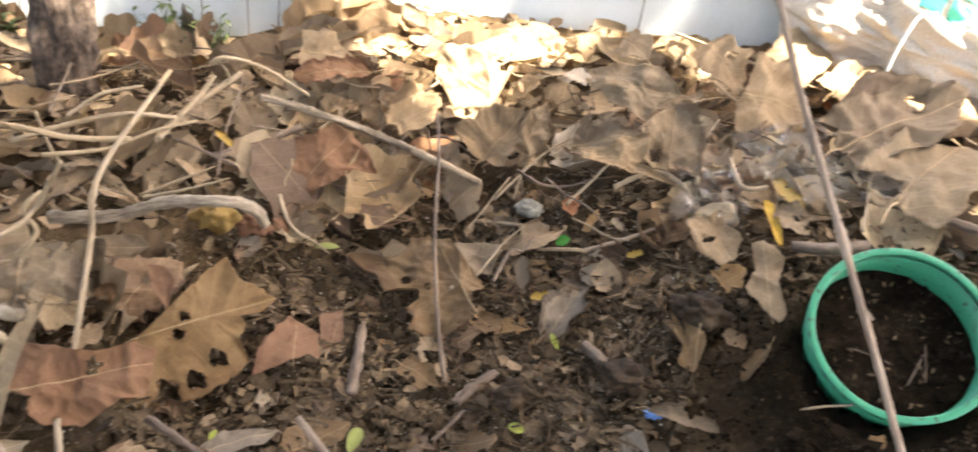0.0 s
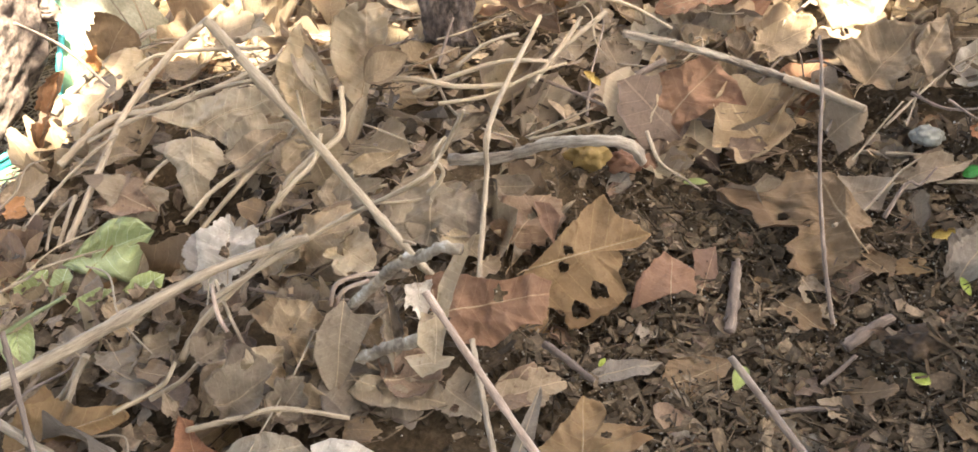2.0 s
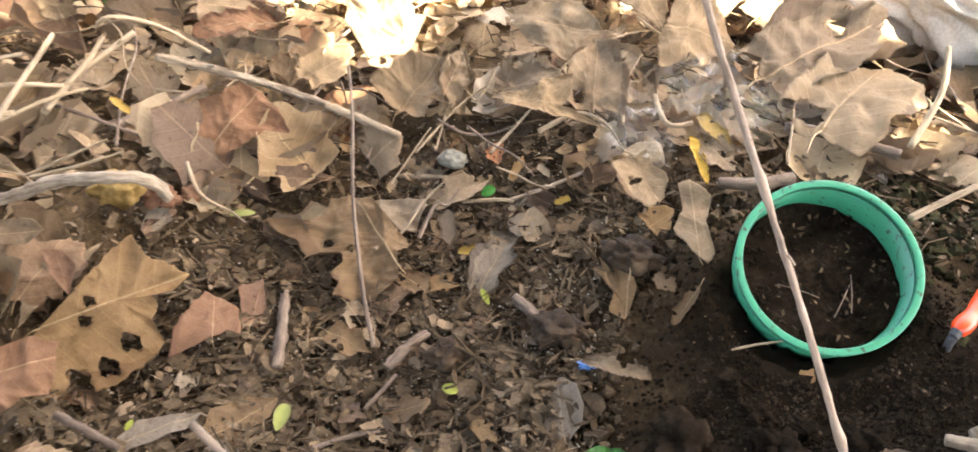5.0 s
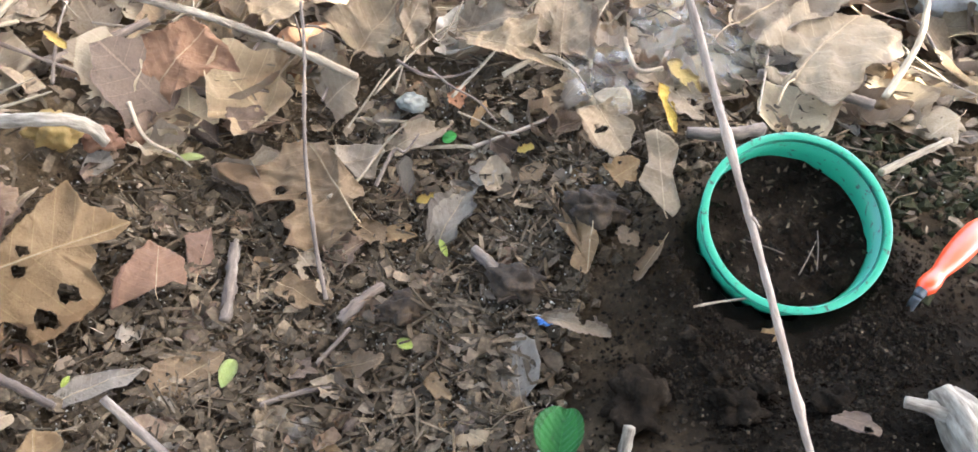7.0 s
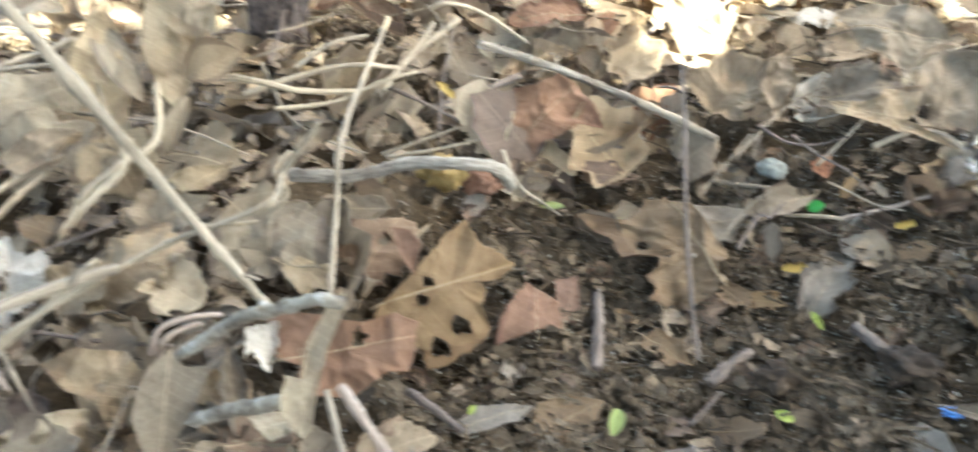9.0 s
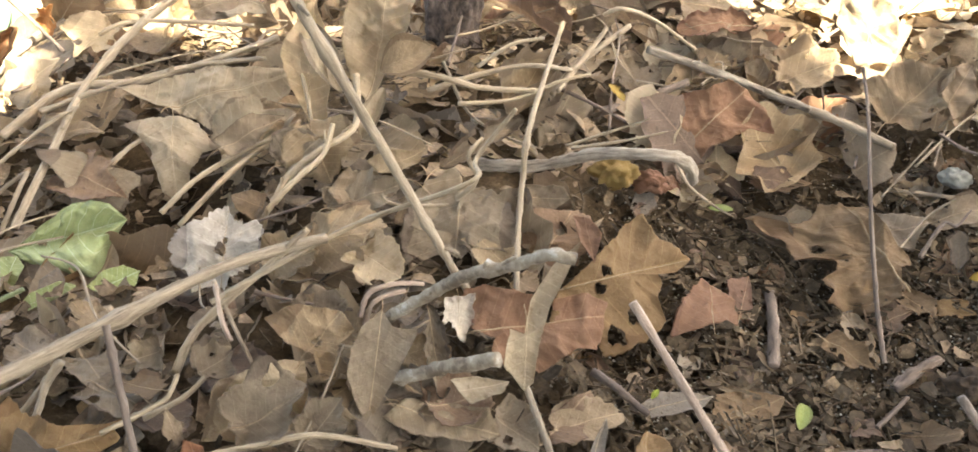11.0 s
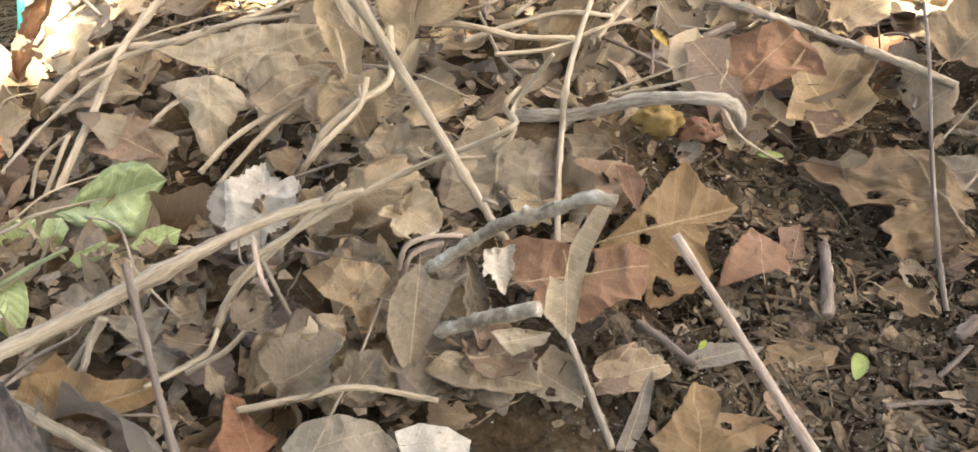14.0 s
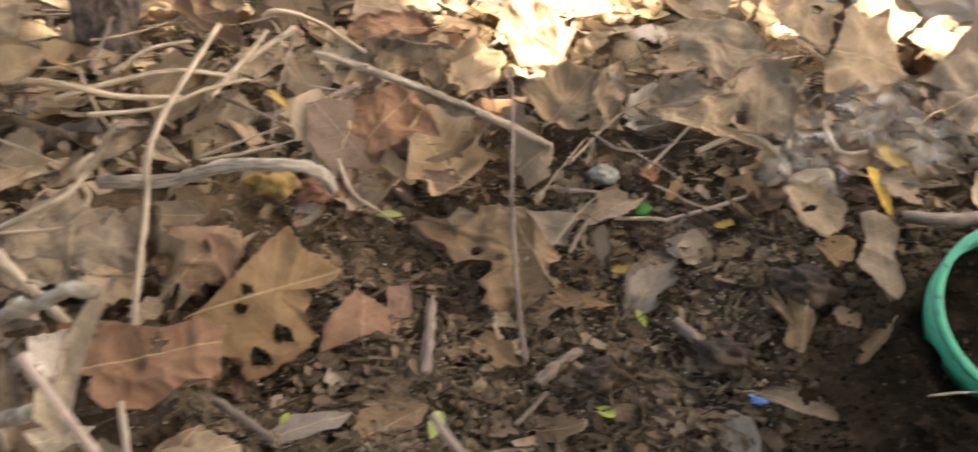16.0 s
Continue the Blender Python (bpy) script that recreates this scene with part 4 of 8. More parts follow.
def build_pot():
    pot = new("flower_pot")
    R = 0.0897
    axis = Vector((-0.125, -0.596, 0.793)).normalized()
    side = Vector((1, 0, 0))
    side = (side - axis * side.dot(axis)).normalized()
    m = Matrix((side, axis.cross(side), axis)).transposed().to_4x4()
    pot.matrix_world = Matrix.Translation((0.4527, 0.7710, 0.0663)) @ m
    tagged(pot, "green plastic pot sunk aslant in dark soil, dirt on the rim", "pot")
    part("rim", ring_mesh([(R, -0.007), (R + 0.0006, -0.0012), (R, -0.0003), (R - 0.0007, 0.0), (R - 0.0058, 0.0), (R - 0.0066, -0.0004), (R - 0.007, -0.0014), (R - 0.007, -0.007)], 96, 0.006), POT, pot)
    part("wall", ring_mesh([(R - 0.0004, -0.0065), (R - 0.012, -0.11), (R - 0.0145, -0.11), (R - 0.0066, -0.0065)], 96, 0.006), POT, pot)
    bm = bmesh.new()
    rng = random.Random(3)
    rings = [[bm.verts.new((0, 0, -0.030))]]
    for k in range(1, 17):
        r = (R - 0.009) * k / 16
        ring = []
        for s in range(56):
            g = 2 * math.pi * s / 56
            p = Vector((r * math.cos(g), r * math.sin(g), 0))
            ring.append(bm.verts.new((p.x, p.y, -0.030 - 0.20 * p.y - 0.12 * p.x + 0.006 * noise.noise(p * 45) + 0.004 * noise.noise(p * 120))))
        rings.append(ring)
    for s in range(56):
        bm.faces.new((rings[0][0], rings[1][s], rings[1][(s + 1) % 56]))
        for a, b in zip(rings[1:], rings[2:]):
            bm.faces.new((a[s], b[s], b[(s + 1) % 56], a[(s + 1) % 56]))
    part("potting_soil", bm, WET_SOIL, pot, "dark moist soil with small bits in it")
    verts, faces = [], []
    for k in range(420):
        g, q = rng.uniform(0, 6.28), (R - 0.012) * math.sqrt(rng.random())
        x, y, s = q * math.cos(g), q * math.sin(g), 0.001 + 0.005 * rng.random() ** 3
        z, n = -0.027 - 0.20 * y - 0.12 * x, len(verts)
        for a, b, c in ((1, 0, 0), (-0.5, 0.8, 0.1), (-0.5, -0.8, 0), (0, 0, 1)):
            verts.append((x + a * s * rng.uniform(0.6, 1.6), y + b * s * rng.uniform(0.6, 1.6), z + c * s))
        faces += [(n, n + 1, n + 3), (n + 1, n + 2, n + 3), (n + 2, n, n + 3)]
    bits = raw("soil_crumble", verts, faces, WET_CRUMB)
    bits.parent = pot
    verts, faces = [], []
    for k in range(60):
        g, q = rng.uniform(0, 6.28), (R - 0.014) * math.sqrt(rng.random())
        x, y, s = q * math.cos(g), q * math.sin(g), rng.uniform(0.0012, 0.004)
        z, n, turn = -0.024 - 0.20 * y - 0.12 * x, len(verts), rng.uniform(0, 6.28)
        for a, b in ((1.2, 0.3), (0.2, 0.5), (-1, 0.2), (-0.3, -0.5)):
            verts.append((x + s * (a * math.cos(turn) - b * math.sin(turn)), y + s * (a * math.sin(turn) + b * math.cos(turn)), z + s * rng.uniform(0, 0.5)))
        faces.append((n, n + 1, n + 2, n + 3))
    flakes = raw("leaf_crumble", verts, faces, CHIP)
    flakes.parent = pot
    for k in range(3):
        g = rng.uniform(0, 6.28)
        a, b = Vector((0.05 * math.cos(g), 0.05 * math.sin(g), 0)), Vector((0.03 * math.cos(g + 1), 0.03 * math.sin(g + 1), 0))
        for q in (a, b):
            q.z = -0.025 - 0.20 * q.y - 0.12 * q.x
        part("root", tube([a, (a + b) / 2 + Vector((0, 0, 0.003)), b], 0.0007, 0.0005, 5, 0.3, k, 4), DARKTWIG, pot)


build_pot()


def build_tool():
    """A garden hand tool: orange grip, dark ferrule; its blade is in the soil."""
    tool = new("garden_tool")
    tip, back_end = Vector((0.572, 0.723, 0.044)), Vector((0.678, 0.834, 0.095))
    tool.matrix_world = lay(tip, back_end, (0, 0, 1))
    tagged(tool, "orange plastic tool handle with a dark metal ferrule, on the soil", "garden tool")
    prof = [(0.0, 0.006), (0.003, 0.0095), (0.009, 0.0120), (0.017, 0.0122), (0.024, 0.0105), (0.031, 0.0098), (0.043, 0.0125), (0.062, 0.0155), (0.082, 0.0165), (0.100, 0.0155), (0.111, 0.0115), (0.116, 0.005)]
    bm = bmesh.new()
    rings = []
    for y, r in prof:
        rings.append([bm.verts.new((0.78 * r * math.cos(2 * math.pi * s / 24), y, r * 0.7 * math.sin(2 * math.pi * s / 24))) for s in range(24)])
    for a, b in zip(rings, rings[1:]):
        for s in range(24):
            bm.faces.new((a[s], b[s], b[(s + 1) % 24], a[(s + 1) % 24]))
    bm.faces.new(rings[0])
    bm.faces.new(rings[-1][::-1])
    bmesh.ops.recalc_face_normals(bm, faces=bm.faces[:])
    part("handle", bm, ORANGE, tool, "bright orange plastic grip")
    part("ferrule", tube([(0, -0.005, -0.002), (0, 0.002, 0)], 0.0048, 0.0060, 16, 0.1), METAL, tool, "dark metal ferrule")
    part("blade_neck", tube([(0.002, -0.012, -0.05), (0, -0.008, -0.022), (0, -0.004, -0.004)], 0.004, 0.0045, 10, 0.1), METAL, tool)


build_tool()


def lump(name, place, size, material, label, category, seed, rough=0.35, squash=(1, 1, 0.7), turn=0.0):
    bm = bmesh.new()
    bmesh.ops.create_icosphere(bm, subdivisions=4, radius=1.0)
    for v in bm.verts:
        d = v.co.copy()
        v.co = d * (1 + rough * (noise.noise(d * 1.6 + Vector((seed, 0, 0))) + 0.5 * noise.noise(d * 4 + Vector((seed, 3, 0)))))
        v.co = Vector((v.co.x * squash[0], v.co.y * squash[1], v.co.z * squash[2])) * size
    ob = part(name, bm, material)
    ob.matrix_world = pose(*place, 0, 0, turn)
    return tagged(ob, label, category)


for k, (x, y, r) in enumerate(((0.399, 0.604, 0.017), (0.482, 0.612, 0.016), (0.318, 0.611, 0.026), (0.430, 0.632, 0.010), (0.387, 0.649, 0.011), (0.373, 0.680, 0.012))):
    lump("soil_clod", (x, y, lie(x, y) - 0.004), r, WET_SOIL, "dark moist clod on the dug soil", "clod", 20 + k, 0.8, (1.2, 1.0, 0.6), 40 * k)


def build_wood_piece():
    """A weathered piece of wood with the stub of a side branch."""
    wood = new("wood_piece")
    wood.location = (0.563, 0.582, 0.032)
    tagged(wood, "pale weathered piece of wood with a branch stub, on the soil", "wood")
    part("stem", tube([Vector(p) - wood.location for p in ((0.554, 0.608, 0.034), (0.563, 0.582, 0.032), (0.575, 0.536, 0.026))], 0.0135, 0.019, 28, 0.5, 3, 14), CRUST, wood)
    part("stub", tube([Vector(p) - wood.location for p in ((0.520, 0.595, 0.030), (0.541, 0.589, 0.034), (0.563, 0.582, 0.032))], 0.0045, 0.008, 14, 0.4, 4, 8), CRUST, wood)


build_wood_piece()
lump("stone", (0.05, 1.018, -0.030), 0.016, STONE, "small pale grey stone half buried", "stone", 5, 0.3, (1.1, 0.9, 0.7))
lump("soil_clod", (0.205, 0.755, -0.058), 0.022, SOIL, "dark clod of soil", "clod", 7, 0.7, (1.2, 0.9, 0.6))
lump("soil_clod", (0.275, 0.835, -0.005), 0.024, SOIL, "dark clod of soil", "clod", 8, 0.7, (1.1, 1, 0.6))
lump("soil_clod", (0.09, 0.745, -0.112), 0.019, SOIL, "dark clod of soil", "clod", 11, 0.7, (1.1, 1, 0.6))
lump("fruit_husk", (-0.335, 0.872, -0.055), 0.024, LEAF["yellow"], "yellow rotting fruit husk on the soil", "husk", 4, 0.6, (1.0, 0.8, 0.8))
lump("fruit_husk", (-0.292, 0.893, -0.070), 0.018, LEAF["pink"], "reddish rotting fruit husk on the soil", "husk", 6, 0.6, (1.2, 0.8, 0.8))
lump("plastic_bit", (0.236, 0.712, -0.062), 0.008, BLUE, "small blue plastic scrap on the soil", "litter", 3, 0.5, (1.6, 0.7, 0.5), 20)


def crumpled_sheet(name, origin, ax, ay, nx, ny, amp, scale, seed, material, label, category, bulge=0.0):
    """A sheet over two edge vectors, pushed out by folds."""
    ax, ay = Vector(ax), Vector(ay)
    n = ax.cross(ay).normalized()
    bm = bmesh.new()
    grid = []
    for j in range(ny + 1):
        row = []
        for i in range(nx + 1):
            a, b = i / nx, j / ny
            p = Vector(origin) + ax * a + ay * b
            q = p * scale + Vector((seed * 3.3, 0, 0))
            d = abs(noise.noise(q)) * 1.2 + 0.5 * abs(noise.noise(q * 2.1)) + 0.25 * noise.noise(q * 4.5)
            edge = 1 + 0.08 * noise.noise(Vector((a * 5, b * 5, seed)))
            row.append(bm.verts.new(Vector(origin) + ax * a * edge + ay * b * edge + n * (amp * d + bulge * math.sin(math.pi * a) * math.sin(math.pi * b))))
        grid.append(row)
    for j in range(ny):
        for i in range(nx):
            a, b = 2 * (i + 0.5) / nx - 1, 2 * (j + 0.5) / ny - 1
            if math.hypot(a, b) < 0.85 + 0.35 * noise.noise(Vector((a * 2.2, b * 2.2, seed * 4))):
                bm.faces.new((grid[j][i], grid[j][i + 1], grid[j + 1][i + 1], grid[j + 1][i]))
    bmesh.ops.delete(bm, geom=[v for v in bm.verts if not v.link_faces], context="VERTS")
    bmesh.ops.solidify(bm, geom=bm.faces[:], thickness=0.0006)
    return tagged(part(name, bm, material), label, category)


crumpled_sheet("plastic_film", (0.29, 0.99, 0.04), (0.32, 0.04, 0.02), (-0.03, 0.22, 0.05), 70, 50, 0.030, 16, 1, FILM, "crumpled clear plastic film among the leaves", "plastic film")
crumpled_sheet("plastic_film", (0.25, 0.93, 0.010), (0.10, 0.04, 0.03), (-0.04, 0.10, 0.05), 40, 40, 0.012, 20, 2, FILM, "torn piece of clear plastic film", "plastic film")


# the sack's section from its front lip round the top and back: metres inwards and up
SACK_SECTION = ((0.0, 0.0), (0.004, 0.020), (0.012, 0.040), (0.030, 0.064), (0.065, 0.088), (0.115, 0.100), (0.17, 0.092), (0.215, 0.05),
                (0.235, -0.02), (0.215, -0.12), (0.15, -0.17), (0.09, -0.15), (0.062, -0.105), (0.042, -0.066), (0.022, -0.034), (0.007, -0.012))
SACK_LIP = (Vector((0.355, 1.477, 0.190)), Vector((1.02, 1.146, 0.178)))


def sack_surface(f, s, off=0.0):
    """A place on the sack: f along the lip, s round the section; off: metres proud of the cloth."""
    a, b = SACK_LIP
    along = (b - a).normalized()
    inward = Vector((-along.y, along.x, 0)).normalized()
    n = len(SACK_SECTION)
    k, q = int(s) % n, s - int(s)
    (x0, z0), (x1, z1) = SACK_SECTION[k], SACK_SECTION[(k + 1) % n]
    x, z = x0 + (x1 - x0) * q, z0 + (z1 - z0) * q
    rx, rz = x - 0.11, z + 0.02
    p = Vector((f * 7.0 + rz * 6, rx * 13, rz * 13))
    fold = 0.030 * noise.noise(p) + 0.026 * abs(noise.noise(Vector((p.x * 1.6 + p.z, p.y * 2, p.z * 2)))) + 0.012 * abs(noise.noise(p * 4.1)) + 0.005 * abs(noise.noise(p * 9)) - 0.012
    end = min(1.0, (f + 0.01) * 9, (1.01 - f) * 9) ** 0.5
    size = math.hypot(rx, rz)
    grow = end * (1 + (fold + off) / size)
    return a.lerp(b, f) + inward * (0.11 + rx * grow) + Vector((0, 0, -0.02 + rz * grow + 0.010 * noise.noise(Vector((f * 6, 1, 2)))))


def build_sack():
    """A woven sack lying against the sheet: sunlit top, shaded underside that curls back below a lip."""
    sack = new("sack")
    sack.location = (0.75, 1.40, 0.03)
    tagged(sack, "cream woven plastic sack with green print, lying wrinkled on the litter", "sack")
    n = len(SACK_SECTION)
    verts = [sack_surface(k / 100, n * q / 80) - sack.location for k in range(101) for q in range(80)]
    faces = [(k * 80 + q, (k + 1) * 80 + q, (k + 1) * 80 + (q + 1) % 80, k * 80 + (q + 1) % 80) for k in range(100) for q in range(80)]
    faces += [tuple(range(80)), tuple(range(8079, 7999, -1))]
    body = raw("body", verts, faces, SACKCLOTH, True)
    body.parent = sack
    for f0, f1, s0, s1 in ((0.29, 0.335, 2.5, 3.3), (0.29, 0.335, 3.5, 4.4), (0.345, 0.40, 2.5, 3.3), (0.345, 0.40, 3.5, 4.4), (0.41, 0.47, 2.5, 3.3), (0.41, 0.47, 3.5, 4.4), (0.48, 0.54, 2.5, 4.4)):
        verts = [sack_surface(f0 + (f1 - f0) * i / 8, s0 + (s1 - s0) * j / 8, h) - sack.location for h in (0.002, -0.002) for i in range(9) for j in range(9)]
        faces = [(i * 9 + j, i * 9 + j + 1, i * 9 + j + 10, i * 9 + j + 9) for i in range(8) for j in range(8)]
        bars = raw("print", verts, faces + [tuple(v + 81 for v in q[::-1]) for q in faces], INK, True)
        bars.parent = sack
        tagged(bars, "green printed bar")
    part("tie_string", tube([Vector(p) - sack.location for p in ((0.580, 1.385, 0.243), (0.553, 1.365, 0.238), (0.543, 1.358, 0.215), (0.537, 1.355, 0.183), (0.535, 1.354, 0.140))], 0.0030, 0.0024, 8, 0.2), SHEET, sack, "white tie string")


build_sack()


def along_line(points, f):
    k = f * (len(points) - 1)
    i = min(int(k), len(points) - 2)
    return Vector(points[i]).lerp(Vector(points[i + 1]), k - i)


def cloth(first, second, rows, cols, seed, amount):
    """A creased cloth between two edges."""
    bm = bmesh.new()
    grid = []
    for j in range(rows + 1):
        a, b = along_line(first, j / rows), along_line(second, j / rows)
        line = []
        for i in range(cols + 1):
            q = a.lerp(b, i / cols)
            free = math.sin(math.pi * i / cols) ** 0.5 if 0 < i < cols else 0.0
            d = noise.noise(q * 9 + Vector((seed, 0, 0))) + 0.5 * abs(noise.noise(q * 22)) + 0.2 * noise.noise(q * 60)
            line.append(bm.verts.new(q + Vector((0.7, -0.5, 0.2)) * amount * d * free))
        grid.append(line)
    for r, s in zip(grid, grid[1:]):
        for i in range(cols):
            bm.faces.new((r[i], r[i + 1], s[i + 1], s[i]))
    bmesh.ops.solidify(bm, geom=bm.faces[:], thickness=0.0015)
    return bm


def build_grow_bag():
    """An open grow bag, slumped, with teal piping along its rim."""
    bag = new("grow_bag")
    bag.location = (-1.6, 1.0, -0.26)
    tagged(bag, "olive cloth grow bag with teal piping, slumped and open", "grow bag")

    def here(*points):
        return [Vector(p) - bag.location for p in points]

    low = here((-1.428, 0.576, -0.178), (-1.458, 0.650, -0.196), (-1.471, 0.713, -0.205), (-1.482, 0.763, -0.204), (-1.495, 0.811, -0.199), (-1.525, 0.860, -0.183), (-1.565, 0.913, -0.134), (-1.599, 0.965, -0.095), (-1.622, 0.991, -0.056), (-1.631, 0.995, -0.023))
    fold = here((-1.416, 0.566, -0.25), (-1.436, 0.636, -0.27), (-1.451, 0.707, -0.27), (-1.478, 0.779, -0.25), (-1.512, 0.842, -0.229), (-1.534, 0.886, -0.208), (-1.562, 0.944, -0.179), (-1.582, 0.997, -0.143), (-1.622, 1.016, -0.077), (-1.653, 1.020, -0.019))
    top = here((-1.661, 1.006, 0.015), (-1.650, 1.025, 0.020), (-1.646, 1.069, 0.026), (-1.640, 1.116, 0.033), (-1.642, 1.151, 0.043), (-1.655, 1.212, 0.073), (-1.685, 1.286, 0.120))
    inner = here((-1.653, 1.020, -0.019), (-1.650, 1.027, -0.015), (-1.648, 1.069, -0.007), (-1.643, 1.113, -0.005), (-1.643, 1.149, -0.001), (-1.658, 1.207, 0.022), (-1.689, 1.282, 0.068))
    left = here((-1.667, 1.252, 0.090), (-1.640, 1.155, 0.047), (-1.654, 1.023, -0.010), (-1.590, 1.002, -0.146), (-1.541, 0.889, -0.217), (-1.498, 0.784, -0.269))
    right = here((-1.693, 1.377, 0.090), (-1.685, 1.309, -0.006), (-1.667, 1.278, -0.055), (-1.661, 1.230, -0.103), (-1.608, 1.239, -0.178), (-1.586, 1.075, -0.290))
    part("piping", tube(low, 0.0065, 0.006, 10, 0.15, 2, 10), TEAL, bag, "teal cloth piping")
    part("piping", tube(top, 0.007, 0.007, 10, 0.15, 3, 10), TEAL, bag, "teal cloth piping")
    band = [p + Vector((0.004, 0.006, -0.020)) for p in low[:6]]
    part("binding", cloth(low[:6], band, 30, 4, 5, 0.003), TEAL, bag, "teal cloth binding under the rim")
    part("side_panel", cloth(low, fold, 60, 14, 1, 0.006), BAGGREEN, bag, "faded green cloth side")
    part("rim_flap", cloth(top, inner, 40, 8, 2, 0.004), BAGCLOTH, bag, "folded pale cloth under the rim")
    part("back_panel", cloth(left, right, 60, 30, 3, 0.016), BAGCLOTH, bag, "olive cloth side")
    part("stitching", tube(here((-1.632, 1.098, 0.024), (-1.614, 1.100, -0.027), (-1.602, 1.113, -0.083), (-1.588, 1.124, -0.151)), 0.0016, 0.0014, 6, 0.3), DARKTWIG, bag, "dark line of stitching")


build_grow_bag()


def wall_oval(x, z, w, h):
    """Added thin slab for a dark shadow-like oval, a little proud of the sheet."""
    bm = bmesh.new()
    ring = []
    for s in range(40):
        g = 2 * math.pi * s / 40
        c, d = math.cos(g), math.sin(g)
        ring.append(bm.verts.new((x + w * math.copysign(abs(c) ** 0.6, c), wall_y(x) - 0.016 + 0.105 * w * c, z + h * math.copysign(abs(d) ** 0.6, d))))
    f = bm.faces.new(ring)
    got = bmesh.ops.extrude_face_region(bm, geom=[f])
    bmesh.ops.translate(bm, vec=(0, 0.006, 0), verts=[v for v in got["geom"] if isinstance(v, bmesh.types.BMVert)])
    bmesh.ops.recalc_face_normals(bm, faces=bm.faces[:])
    tagged(part("sheet_patch", bm, OVAL_GREY, None, "", False), "rounded olive-grey slab added for a shadow-like oval on the white sheet", "patch", "patches on the sheet")


wall_oval(-1.28, -0.095, 0.068, 0.058)
wall_oval(-0.445, 0.06, 0.062, 0.070)


def weed(x, y, z, height, seed):
    """A small weed: thin stem with tiny leaves."""
    rng = random.Random(seed)
    plant = new("weed")
    plant.location = (x, y, z)
    tagged(plant, "small green weed with thin stems by the trunk", "weed")
    for k in range(7):
        lean = Vector((rng.uniform(-0.5, 0.5), rng.uniform(-0.3, 0.3), 1)) * height * rng.uniform(0.6, 1)
        part("stem", tube([(0, 0, -0.02), lean * 0.5 + Vector((0.006, 0, 0)), lean], 0.0011, 0.0006, 5), LEAF["crown"], plant)
        for q in range(4):
            f = 0.3 + 0.22 * q
            me = blade("leaflet", 0.020, 0.009, seed=seed + k * 9 + q, cup=0.1, wrinkle=0.001)
            me.materials.append(LEAF["crown"])
            ob = new("leaflet", me)
            ob.parent = plant
            ob.matrix_local = Matrix.Translation(lean * f) @ pose(0, 0, 0, rng.uniform(10, 50), 0, rng.uniform(0, 360))


for k, (x, y, s) in enumerate(((-1.10, 1.40, 0.08), (-1.02, 1.38, 0.06), (-0.735, 1.40, 0.12), (-0.69, 1.43, 0.10), (-0.655, 1.38, 0.12), (-0.62, 1.42, 0.09))):
    weed(x, y, lie(x, y), s, k)

# ---- leaves and stems that stand out ----
# bare soil in the middle
leaf("ochre", (0.014, 0.860, -0.105), (0.055, 0.829, -0.103), 0.036, (-0.20, -0.35, 0.91), teeth=0.24, seed=14, bites=2, depth=0.28, curl=0.25, wrinkle=0.016, torn=0.12, palm=True)
leaf("ochre", (0.053, 0.842, -0.100), (0.092, 0.836, -0.087), 0.023, (-0.25, -0.35, 0.90), teeth=0.24, seed=15, bites=2, depth=0.28, curl=0.25, wrinkle=0.016, torn=0.12, palm=True)
leaf("slate", (0.109, 0.820, -0.093), (0.140, 0.896, -0.052), 0.063, (-0.30, -0.36, 0.88), teeth=0.32, seed=17, bites=2, full=0.42, lobes=2, depth=0.28, curl=0.25)
leaf("ochre", (-0.051, 0.766, -0.127), (0.008, 0.742, -0.132), 0.036, (-0.05, -0.26, 0.96), teeth=0.24, seed=18, cup=0.2, label='pale cupped leaf piece', curl=0.3, bites=2, depth=0.28, wrinkle=0.016, torn=0.12, palm=True)
leaf("tan", (-0.040, 0.808, -0.119), (0.003, 0.765, -0.130), 0.035, (-0.07, -0.30, 0.95), teeth=0.24, seed=19, holes=((0.5, 0, 0.15),), bites=2, depth=0.28, curl=0.25, wrinkle=0.016, torn=0.12, palm=True)
leaf("brown", (-0.007, 0.808, -0.127), (0.032, 0.835, -0.107), 0.053, (-0.16, -0.32, 0.93), teeth=0.24, seed=20, bites=2, depth=0.28, curl=0.25, wrinkle=0.016, palm=True)
leaf("lime", (-0.060, 0.610, -0.114), (-0.060, 0.643, -0.115), 0.016, (0.13, -0.25, 0.96), teeth=0.05, seed=22, cup=0.2)
leaf("ochre", (0.034, 0.671, -0.136), (0.086, 0.675, -0.117), 0.038, (-0.19, -0.20, 0.96), teeth=0.24, seed=24, bites=2, depth=0.28, curl=0.25, wrinkle=0.016, torn=0.12, palm=True)
leaf("ochre", (0.125, 0.657, -0.110), (0.155, 0.625, -0.100), 0.023, (-0.31, -0.18, 0.93), teeth=0.24, seed=25, bites=2, depth=0.28, curl=0.25, wrinkle=0.016, torn=0.12, palm=True)
